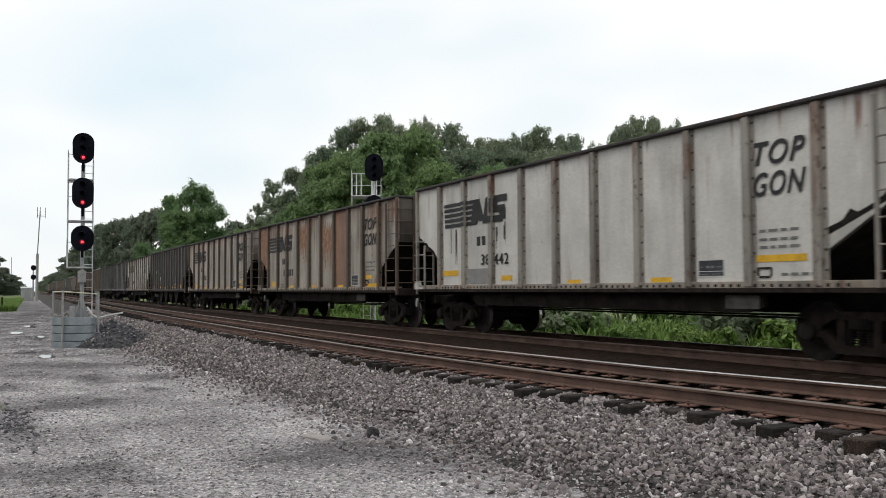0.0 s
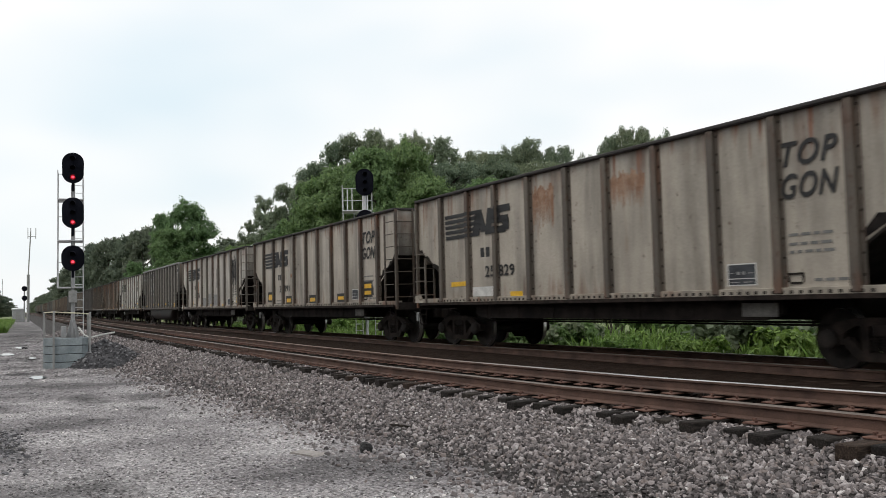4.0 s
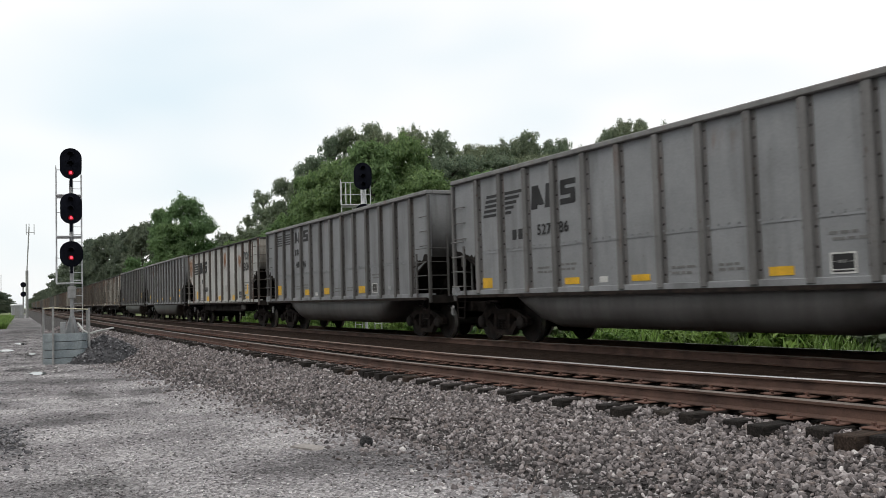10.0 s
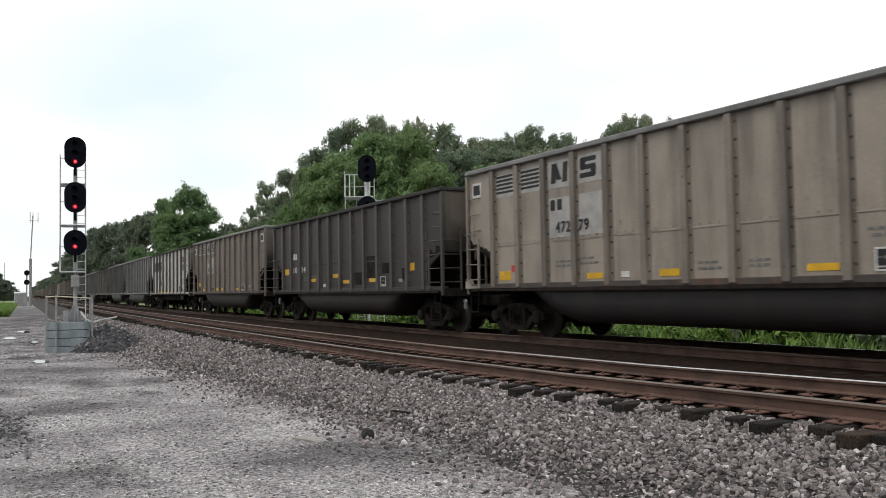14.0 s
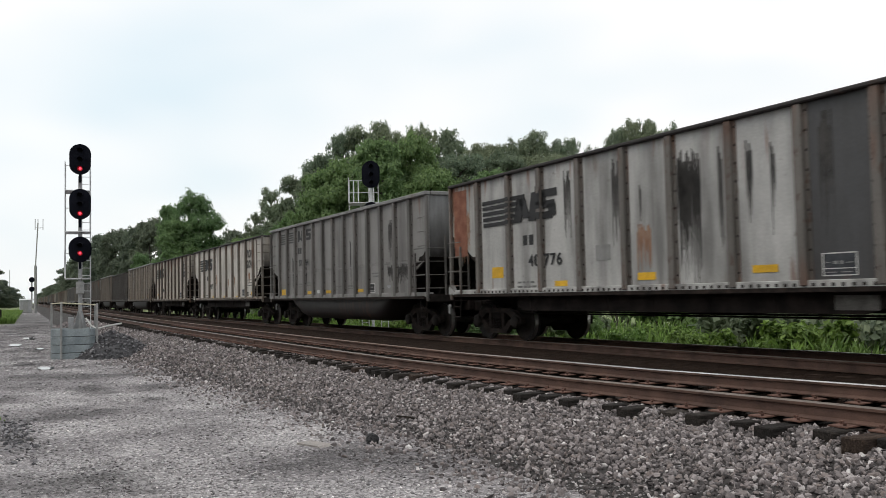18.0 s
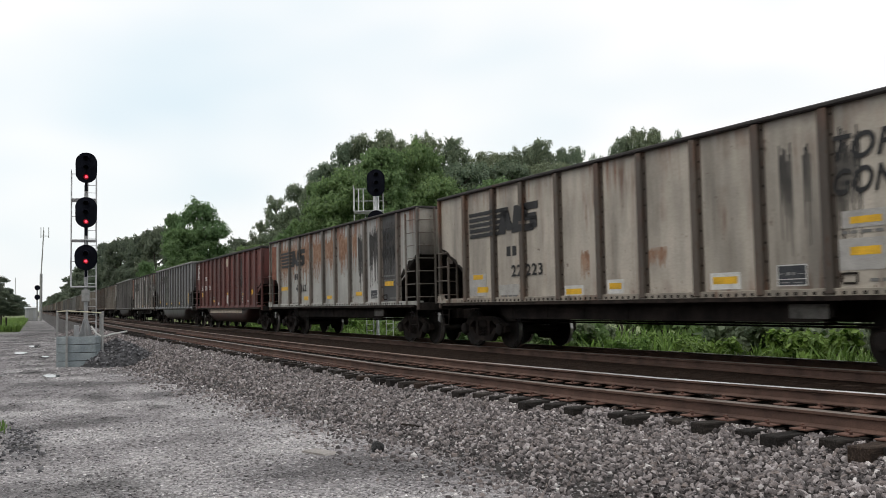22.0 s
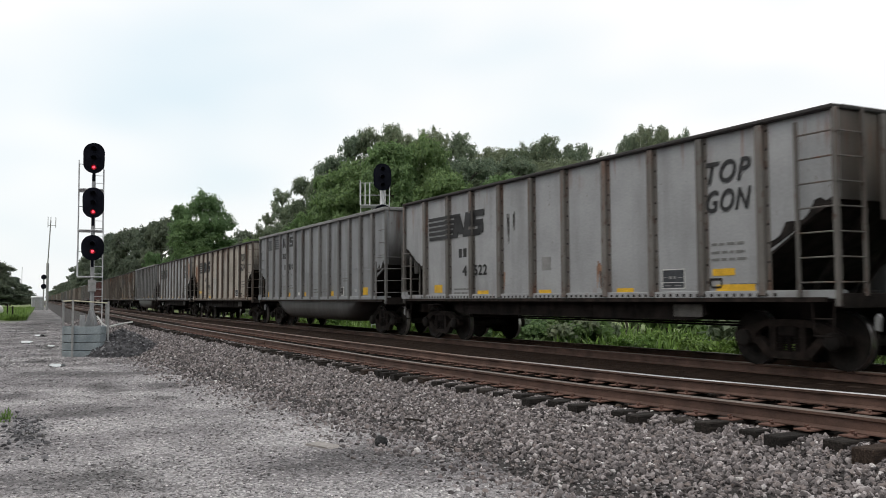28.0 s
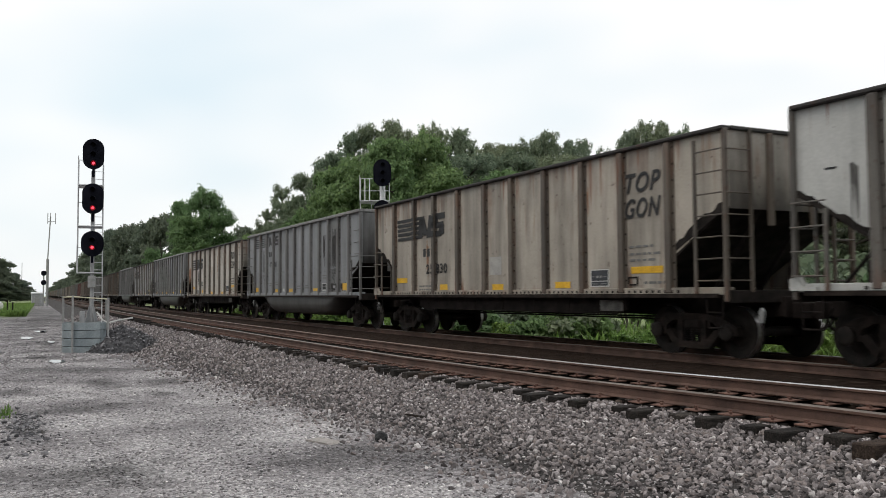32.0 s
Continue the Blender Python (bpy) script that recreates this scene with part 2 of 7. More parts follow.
fade_head_glint(M_RAILTOP)
M_RAILDULL = mottled("dull_rail_head", (0.14, 0.113, 0.098), (0.22, 0.182, 0.158), 1.5, 0.5, 0.3, 70.0, 0.05, 0.001)
M_PLATE = mottled("rusty_tie_plate", (0.1, 0.049, 0.036), (0.185, 0.1, 0.075), 7.0, 0.9, 0, 60.0, 0.4, 0.004)
# Steels of the underframe and end gear, all close to black.
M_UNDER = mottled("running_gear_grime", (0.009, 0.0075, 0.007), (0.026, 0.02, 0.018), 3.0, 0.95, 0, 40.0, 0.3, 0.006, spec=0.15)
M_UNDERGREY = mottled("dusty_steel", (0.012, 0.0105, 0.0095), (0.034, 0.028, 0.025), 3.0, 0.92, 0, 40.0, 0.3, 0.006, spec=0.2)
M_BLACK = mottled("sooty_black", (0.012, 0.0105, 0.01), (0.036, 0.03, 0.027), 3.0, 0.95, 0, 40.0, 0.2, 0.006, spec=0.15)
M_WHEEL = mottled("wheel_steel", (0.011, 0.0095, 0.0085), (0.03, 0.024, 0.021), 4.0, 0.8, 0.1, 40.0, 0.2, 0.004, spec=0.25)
M_TREAD = mottled("polished_tread", (0.45, 0.44, 0.43), (0.62, 0.61, 0.6), 4.0, 0.3, 0.9, 40.0, 0.05, 0.001)
M_COAL = mottled("coal_lumps", (0.008, 0.008, 0.009), (0.03, 0.03, 0.032), 9.0, 0.6, 0, 30.0, 1.0, 0.05)
M_YELLOW = plain("yellow_reflector", (0.72, 0.42, 0.02), 0.45)
M_WHITE = plain("white_paint", (0.62, 0.62, 0.6), 0.6)
M_INK = plain("black_stencil", (0.012, 0.012, 0.013), 0.6)
M_INKFADE = plain("faded_stencil", (0.25, 0.25, 0.245), 0.7)
M_PALE = plain("pale_stencil_field", (0.4, 0.39, 0.37), 0.65)
M_DRIP = mottled("sooty_drip", (0.02, 0.019, 0.018), (0.06, 0.056, 0.052), 5.0, 0.7)
M_CREAMPAINT = mottled("faded_cream_paint", (0.42, 0.35, 0.27), (0.58, 0.5, 0.4), 3.0, 0.7)
M_SLATE = mottled("slate_panel", (0.028, 0.031, 0.038), (0.055, 0.06, 0.068), 5.0, 0.7)
M_FAINT = plain("faint_stencil", (0.16, 0.16, 0.155), 0.7)
M_RUNS = mottled("rust_runs", (0.23, 0.118, 0.07), (0.37, 0.24, 0.165), 5.0, 0.85)
M_RUSTFIELD = mottled("rusted_field", (0.16, 0.055, 0.034), (0.27, 0.12, 0.075), 4.0, 0.9)
M_RED = plain("red_sticker", (0.55, 0.05, 0.04), 0.5)
M_GALV = mottled("galvanised_steel", (0.27, 0.275, 0.28), (0.4, 0.405, 0.41), 3.0, 0.55, 0.2, 60.0, 0.1, 0.003)
M_WHITESTEEL = plain("white_painted_steel", (0.62, 0.63, 0.64), 0.5)


# ---- building blocks ----
def part(name, bm, mat, parent=None, label="", at=None):
    """Link a bmesh as one mesh object under a thing or a part."""
    me = bpy.data.meshes.new(name)
    bm.to_mesh(me)
    bm.free()
    for mm in (mat if isinstance(mat, (list, tuple)) else [mat]):
        me.materials.append(mm)
    ob = new(name, me)
    if parent is not None:
        ob.parent = parent
    if at is not None:
        ob.matrix_basis = at
    if label:
        ob["label"] = label
    return ob


def again(ob, m, parent=None):
    """Another object on the same mesh."""
    o = bpy.data.objects.new(ob.name.split(".")[0], ob.data)
    scene.collection.objects.link(o)
    o.parent = parent if parent is not None else ob.parent
    o.matrix_basis = m
    if "label" in ob:
        o["label"] = ob["label"]
    return o


def empty(name, m=None):
    e = new(name)
    e.empty_display_size = 0.2
    if m is not None:
        e.matrix_world = m
    return e


def box(bm, x0, x1, y0, y1, z0, z1, mi=0, bevel=0.0):
    vs = [bm.verts.new((x, y, z)) for x in (x0, x1) for y in (y0, y1) for z in (z0, z1)]
    fs = [bm.faces.new([vs[i] for i in q]) for q in ((0, 1, 3, 2), (4, 6, 7, 5), (0, 4, 5, 1), (2, 3, 7, 6), (0, 2, 6, 4), (1, 5, 7, 3))]
    for f in fs:
        f.material_index = mi
    if bevel:
        es = list({e for f in fs for e in f.edges})
        bmesh.ops.bevel(bm, geom=es, offset=bevel, segments=1, affect="EDGES", clamp_overlap=True)
    return vs


def bar(bm, a, b, r, n=6, mi=0):
    """A round bar from a to b."""
    a, b = Vector(a), Vector(b)
    d = (b - a).normalized()
    u = d.orthogonal().normalized()
    w = d.cross(u)
    ra = [bm.verts.new(a + (u * math.cos(k * math.tau / n) + w * math.sin(k * math.tau / n)) * r) for k in range(n)]
    rb = [bm.verts.new(b + (u * math.cos(k * math.tau / n) + w * math.sin(k * math.tau / n)) * r) for k in range(n)]
    for k in range(n):
        bm.faces.new((ra[k], ra[(k + 1) % n], rb[(k + 1) % n], rb[k])).material_index = mi
    bm.faces.new(ra[::-1]).material_index = mi
    bm.faces.new(rb).material_index = mi


def prism(bm, outline, y0, y1, mi=0):
    """A plate with an outline in x and z, from y0 to y1."""
    a = [bm.verts.new((x, y0, z)) for x, z in outline]
    b = [bm.verts.new((x, y1, z)) for x, z in outline]
    n = len(outline)
    bm.faces.new(a).material_index = mi
    bm.faces.new(b[::-1]).material_index = mi
    for k in range(n):
        bm.faces.new((a[k], b[k], b[(k + 1) % n], a[(k + 1) % n])).material_index = mi
    bmesh.ops.recalc_face_normals(bm, faces=bm.faces)


def lathe(bm, profile, axis_y=True, n=24, mi=None):
    """A turned body: profile rows of (radius, y) about the y axis."""
    rings = []
    for r, y in profile:
        rings.append([bm.verts.new((r * math.cos(k * math.tau / n), y, r * math.sin(k * math.tau / n))) for k in range(n)])
    for i in range(len(rings) - 1):
        for k in range(n):
            f = bm.faces.new((rings[i][k], rings[i][(k + 1) % n], rings[i + 1][(k + 1) % n], rings[i + 1][k]))
            if mi:
                f.material_index = mi[i]
    bm.faces.new(rings[0][::-1])
    bm.faces.new(rings[-1])
    bmesh.ops.recalc_face_normals(bm, faces=bm.faces)


# ---- the line of the railway ----
NEAR, APART, BEND = 8.10, 4.38, 0.000472
TURN = 97.0            # the curve ends here and the line runs straight on


def line(s, off=0.0):
    """Place and heading s metres along the line, off metres beyond the near track's middle."""
    k = BEND
    a = k * min(max(s, -60.0), TURN)
    x, y = -math.sin(a) / k, NEAR + (1 - math.cos(a)) / k
    rest = s - min(max(s, -60.0), TURN)
    x, y = x - math.cos(a) * rest, y + math.sin(a) * rest
    return Vector((x + math.sin(a) * off, y + math.cos(a) * off, 0)), a


def dip(s):
    """The near track's small dip."""
    return float(np.interp(s, [-20, -6, -2, 2, 6, 10, 16, 26, 45, 90, 160], [0.16, 0.145, 0.1, 0.055, 0.0, -0.07, -0.115, -0.105, -0.06, 0.04, 0.0]))


def far_dip(s):
    """The far track falls a little away from the viewer."""
    return float(np.interp(s, [-10, 6, 14, 22, 60, 160], [0.0, 0.0, -0.02, -0.05, -0.05, 0.0]))


def low(s):
    """Height of the service road beside the line."""
    return float(np.interp(s, [-20, 6, 16, 34, 60, 120], [-0.5, -0.56, -0.7, -1.02, -1.02, -0.9]))


def sweep(bm, profile, stations, lift=None, mi=None):
    """Sweep a closed or open cross-section (off, z) along the line."""
    rings = []
    for s in stations:
        h = lift(s) if lift else 0.0
        ring = []
        for o, z in profile(s) if callable(profile) else profile:
            p, _ = line(s, o)
            ring.append(bm.verts.new((p.x, p.y, z + h)))
        rings.append(ring)
    for i in range(len(rings) - 1):
        for k in range(len(rings[i]) - 1):
            f = bm.faces.new((rings[i][k], rings[i + 1][k], rings[i + 1][k + 1], rings[i][k + 1]))
            if mi:
                f.material_index = mi[k]
    return rings


def stations(a, b, fine):
    out, s = [], a
    while s < b:
        out.append(s)
        s += fine if s < 60 else fine * 3 if s < 200 else fine * 12
    return out + [b]
# ---- ground, ballast, track ----
# damp dark places on the road: x, y, length and width against one metre
DAMP = ((-9.2, 0.95, 1.0, 0.75), (-13.3, 0.5, 0.75, 0.32), (-20.4, 2.3, 1.3, 0.42), (-17.6, 3.0, 0.9, 0.25), (-42.0, 2.5, 3.6, 0.6), (-34.0, 1.6, 1.5, 0.4), (-120.0, 5.0, 62.0, 9.0))


def damp_spot(n, l, c):
    """Dark damp stains on the road, with ragged rims."""
    co = n.new("ShaderNodeTexCoord")
    least = None
    for x, y, w, d in DAMP:
        off = n.new("ShaderNodeVectorMath")
        off.operation = "SUBTRACT"
        off.inputs[1].default_value = (x, y, -0.6)
        l.new(co.outputs["Object"], off.inputs[0])
        shrink = n.new("ShaderNodeVectorMath")
        shrink.operation = "DIVIDE"
        shrink.inputs[1].default_value = (w, d, 4.0)
        l.new(off.outputs[0], shrink.inputs[0])
        far = n.new("ShaderNodeVectorMath")
        far.operation = "LENGTH"
        l.new(shrink.outputs[0], far.inputs[0])
        if least is None:
            least = far.outputs["Value"]
        else:
            pick = n.new("ShaderNodeMath")
            pick.operation = "MINIMUM"
            l.new(least, pick.inputs[0])
            l.new(far.outputs["Value"], pick.inputs[1])
            least = pick.outputs[0]
    rag = n.new("ShaderNodeMath")
    rag.operation = "MULTIPLY_ADD"
    l.new(tex(n, l, 1.8, 6, rough=0.65), rag.inputs[0])
    rag.inputs[1].default_value = 2.4
    l.new(least, rag.inputs[2])
    fac = n.new("ShaderNodeMapRange")
    fac.inputs["From Min"].default_value, fac.inputs["From Max"].default_value = 1.5, 2.5
    l.new(rag.outputs[0], fac.inputs["Value"])
    return blend(n, l, c, ramp(n, l, fac.outputs[0], [(0.0, g(0.46)), (0.5, g(0.74)), (1.0, g(1.0))]), 0.95, "MULTIPLY")


def ground_material():
    m, n, l, p = material("gravel_ground")
    co = n.new("ShaderNodeTexCoord")
    sep = n.new("ShaderNodeSeparateXYZ")
    l.new(co.outputs["Object"], sep.inputs[0])
    big = tex(n, l, 0.45, 6, shift=False)
    mid = tex(n, l, 2.4, 5, shift=False)
    fine = tex(n, l, 38.0, 4, shift=False, rough=0.7)
    c = ramp(n, l, big, [(0.38, (0.12, 0.112, 0.116)), (0.46, (0.221, 0.207, 0.213)), (0.56, (0.29, 0.275, 0.279)), (0.66, (0.39, 0.374, 0.376))])
    c = blend(n, l, c, ramp(n, l, mid, [(0.3, g(0.75)), (0.7, g(1.18))]), 0.6, "MULTIPLY")
    c = blend(n, l, c, ramp(n, l, fine, [(0.32, g(0.45)), (0.5, g(0.95)), (0.7, g(1.5))]), 0.9, "MULTIPLY")
    # single bits of gravel, each with its own tone
    vor = n.new("ShaderNodeTexVoronoi")
    vor.inputs["Scale"].default_value = 30.0
    l.new(co.outputs["Object"], vor.inputs["Vector"])
    chan = n.new("ShaderNodeSeparateColor")
    l.new(vor.outputs["Color"], chan.inputs[0])
    c = blend(n, l, c, ramp(n, l, chan.outputs[0], [(0.0, g(0.3)), (0.3, g(0.75)), (0.75, g(1.12)), (1.0, g(1.7))]), 0.85, "MULTIPLY")
    # soil and grass away from the road
    soil = ramp(n, l, mid, [(0.28, (0.15, 0.145, 0.09)), (0.42, (0.18, 0.225, 0.1)), (0.65, (0.25, 0.31, 0.14))])
    edge = n.new("ShaderNodeMath")
    edge.operation = "MULTIPLY_ADD"
    l.new(big, edge.inputs[0])
    edge.inputs[1].default_value = 5.0
    l.new(sep.outputs["Y"], edge.inputs[2])
    # the verge follows the road, which bears away from the viewer
    verge = n.new("ShaderNodeMath")
    verge.operation = "MULTIPLY_ADD"
    l.new(sep.outputs["X"], verge.inputs[0])
    verge.inputs[1].default_value = 0.05
    l.new(edge.outputs[0], verge.inputs[2])
    near_side = n.new("ShaderNodeMapRange")
    near_side.inputs["From Min"].default_value, near_side.inputs["From Max"].default_value = 1.1, 0.1
    l.new(verge.outputs[0], near_side.inputs["Value"])
    way = n.new("ShaderNodeMapRange")
    way.inputs["From Min"].default_value, way.inputs["From Max"].default_value = -88.0, -112.0
    l.new(sep.outputs["X"], way.inputs["Value"])
    both = n.new("ShaderNodeMath")
    both.operation = "MULTIPLY"
    l.new(near_side.outputs[0], both.inputs[0])
    l.new(way.outputs[0], both.inputs[1])
    far_side = n.new("ShaderNodeMapRange")
    far_side.inputs["From Min"].default_value, far_side.inputs["From Max"].default_value = 17.0, 20.0
    l.new(edge.outputs[0], far_side.inputs["Value"])
    mask = n.new("ShaderNodeMath")
    mask.operation = "MAXIMUM"
    l.new(both.outputs[0], mask.inputs[0])
    l.new(far_side.outputs[0], mask.inputs[1])
    c = damp_spot(n, l, c)
    c = blend(n, l, c, soil, mask.outputs[0])
    l.new(c, p.inputs["Base Color"])
    p.inputs["Roughness"].default_value = 0.93
    both_h = n.new("ShaderNodeMath")
    l.new(fine, both_h.inputs[0])
    l.new(chan.outputs[1], both_h.inputs[1])
    bump(n, l, p, both_h.outputs[0], 0.6, 0.015)
    return m


M_GROUND = ground_material()


def ground_height(x, y):
    s = -x
    p, a = line(s)
    off = (y - p.y) / max(0.5, math.cos(a))
    z = low(s)
    if off > 4:
        z = float(np.interp(off, [4, 9.5, 14, 40], [z, -0.95, -0.8, -0.3]))
    wave = noise.noise((x * 0.22, y * 0.22, 0)) * 0.07 + noise.noise((x * 0.9, y * 0.9, 5)) * 0.025
    return z + wave * (1.0 if abs(x) < 80 else 0.5)


def steps(lo, hi, a, b, fine, grow):
    """Even steps between a and b, growing outwards to lo and hi."""
    out = list(np.arange(a, b + 1e-6, fine))
    d, v = fine, b
    while v < hi:
        d *= grow
        v += d
        out.append(min(v, hi))
    d, v = fine, a
    while v > lo:
        d *= grow
        v -= d
        out.insert(0, max(v, lo))
    return out


def build_ground():
    xs, ys = steps(-2600, 2600, -42, 8, 0.42, 1.16), steps(-2600, 2600, -2, 6, 0.42, 1.16)
    verts = [(x, y, ground_height(x, y)) for x in xs for y in ys]
    n = len(ys)
    faces = [(i * n + j, (i + 1) * n + j, (i + 1) * n + j + 1, i * n + j + 1) for i in range(len(xs) - 1) for j in range(n - 1)]
    me = bpy.data.meshes.new("ground")
    me.from_pydata(verts, [], faces)
    me.materials.append(M_GROUND)
    for f in me.polygons:
        f.use_smooth = True
    ob = new("ground", me)
    tagged(ob, "grey wet gravel service ground with worn patches and grassy edges", "ground", kind="structure")


def bed_profile(s):
    z = low(s) - 0.12
    d = dip(s)
    return [(-3.95, z), (-3.3, low(s) + 0.03), (-2.6, -0.5 + d * 0.5 + 0.5 * (low(s) + 0.6)), (-1.8, -0.4 + d), (-1.36, -0.335 + d), (-1.15, -0.262 + d), (-0.95, -0.24 + d), (0.72, -0.25 + d), (0.95, -0.175 + d), (1.7, -0.19 + d * 0.6), (APART - 1.4, -0.2), (APART - 0.9, -0.19), (APART + 1.5, -0.26),
            (APART + 2.1, -0.3), (APART + 4.2, -1.05)]


def build_bed():
    bm = bmesh.new()
    sweep(bm, bed_profile, stations(-26, 900, 0.8), None, [0, 0, 0, 0, 0, 0, 1, 1, 1, 1, 1, 1, 1, 0, 0])
    ob = part("ballast", bm, [M_BALLAST, M_BED])
    tagged(ob, "crushed grey-brown stone ballast bed under two tracks", "ballast", kind="structure")


RAIL = [(-0.070, -0.171), (-0.070, -0.160), (-0.012, -0.138), (-0.010, -0.050), (-0.036, -0.040), (-0.036, -0.013), (-0.023, 0.0), (0.023, 0.0), (0.036, -0.013), (0.036, -0.040), (0.010, -0.050), (0.012, -0.138), (0.070, -0.160), (0.070, -0.171)]
RAIL_MI = [0, 0, 0, 0, 0, 2, 1, 0, 0, 0, 0, 0, 0]


def build_track(name, middle, lift, label, cant):
    root = empty(name)
    tagged(root, label, "railway track", kind="structure")
    for o, c in ((-0.755, 0.0), (0.755, cant)):
        bm = bmesh.new()
        sweep(bm, [(middle + o + a, b + c) for a, b in RAIL], stations(-26, 900, 1.0), lift, RAIL_MI)
        # Only the far rails carry the bright head: the glint goes by material.
        part("rail", bm, [M_RAIL, M_RAILDULL if o < 0 else M_RAILTOP, M_RAILDULL if o < 0 else M_RAILTOP], root, "rust-brown steel rail with a worn bright head")
    return root


def build_ties(root, middle, lift, first, count, rest, known_ties=()):
    """Wooden ties, each its own piece; those further off are joined."""
    shapes = []
    for k in range(4):
        bm = bmesh.new()
        vs = box(bm, -0.115, 0.115, -1.31, 1.31, -0.185, 0.0, bevel=0.012)
        for v in bm.verts:
            v.co += Vector((noise.noise(v.co * 3 + Vector((k * 7, 0, 0))) * 0.012, 0, noise.noise(v.co * 4 + Vector((0, k * 5, 0))) * 0.01))
        shapes.append(bm)
    meshes = []
    for bm in shapes:
        me = bpy.data.meshes.new("tie")
        bm.to_mesh(me)
        bm.free()
        me.materials.append(M_TIE)
        meshes.append(me)
    rnd = random.Random(5)
    s = first
    spots = []
    for i in range(count):
        for known in known_ties:
            if abs(s - known) < 0.257:
                s = known
        p, a = line(s, middle + rnd.uniform(-0.09, 0.09))
        ob = bpy.data.objects.new("tie", meshes[i % 4])
        scene.collection.objects.link(ob)
        ob.parent = root
        ob.matrix_basis = Matrix.Translation((p.x, p.y, lift(s) - 0.19 - rnd.uniform(0, 0.022))) @ Matrix.Rotation(-a + rnd.uniform(-0.04, 0.04), 4, "Z") @ Matrix.Rotation(rnd.uniform(-0.012, 0.012), 4, "X")
        spots.append(s)
        s += 0.515 + rnd.uniform(-0.03, 0.03)
    if rest > 0:
        bm = bmesh.new()
        for i in range(rest):
            p, a = line(s, middle)
            m = Matrix.Translation((p.x, p.y, lift(s) - 0.188)) @ Matrix.Rotation(-a, 4, "Z")
            vs = box(bm, -0.115, 0.115, -1.31, 1.31, -0.15, 0.0)
            for v in vs:
                v.co = m @ v.co
            s += 0.515
        ob = part("distant_ties", bm, M_TIE, root)
        ob["kind"] = "stuff"
    return spots


build_ground()
build_bed()
near_track = build_track("track_near", 0.0, dip, "empty near railway track on dark wooden ties", 0.037)
far_track = build_track("track_far", APART, far_dip, "railway track carrying the coal train", 0.0)
tie_spots = build_ties(near_track, 0.0, dip, -6.0, 220, 120, (5.11, 5.53, 6.05, 6.5, 7.07, 7.59, 8.17, 8.59, 9.37, 9.98, 10.39))
build_ties(far_track, APART, far_dip, -12.0, 0, 320)
# ---- trees ----
def leaf_material(name, dark, light):
    m, n, l, p = material(name)
    geo = n.new("ShaderNodeNewGeometry")
    c = ramp(n, l, geo.outputs["Random Per Island"], [(0.0, dark), (0.6, tuple((a + b) / 2 for a, b in zip(dark, light))), (1.0, light)])
    info = n.new("ShaderNodeObjectInfo")
    tint = ramp(n, l, info.outputs["Random"], [(0.0, (0.8, 0.9, 0.8)), (1.0, (1.15, 1.1, 0.9))])
    c = blend(n, l, c, tint, 0.8, "MULTIPLY")
    l.new(c, p.inputs["Base Color"])
    p.inputs["Roughness"].default_value = 0.65
    tr = n.new("ShaderNodeBsdfTranslucent")
    l.new(c, tr.inputs["Color"])
    mx = n.new("ShaderNodeMixShader")
    mx.inputs[0].default_value = 0.46
    out = [x for x in n if x.type == "OUTPUT_MATERIAL"][0]
    l.new(p.outputs[0], mx.inputs[1])
    l.new(tr.outputs[0], mx.inputs[2])
    l.new(mx.outputs[0], out.inputs["Surface"])
    return m


M_LEAF = leaf_material("oak_leaves", (0.135, 0.175, 0.13), (0.26, 0.305, 0.215))
M_LEAF_LIGHT = leaf_material("light_leaves", (0.11, 0.18, 0.082), (0.22, 0.325, 0.146))
M_LEAF_FAR = leaf_material("distant_leaves", (0.11, 0.135, 0.112), (0.2, 0.235, 0.18))
M_WEED = leaf_material("weed_leaves", (0.085, 0.145, 0.036), (0.23, 0.35, 0.095))
M_BARK = mottled("bark", (0.05, 0.043, 0.036), (0.12, 0.105, 0.09), 4.0, 0.95, 0, 30.0, 0.8, 0.03)


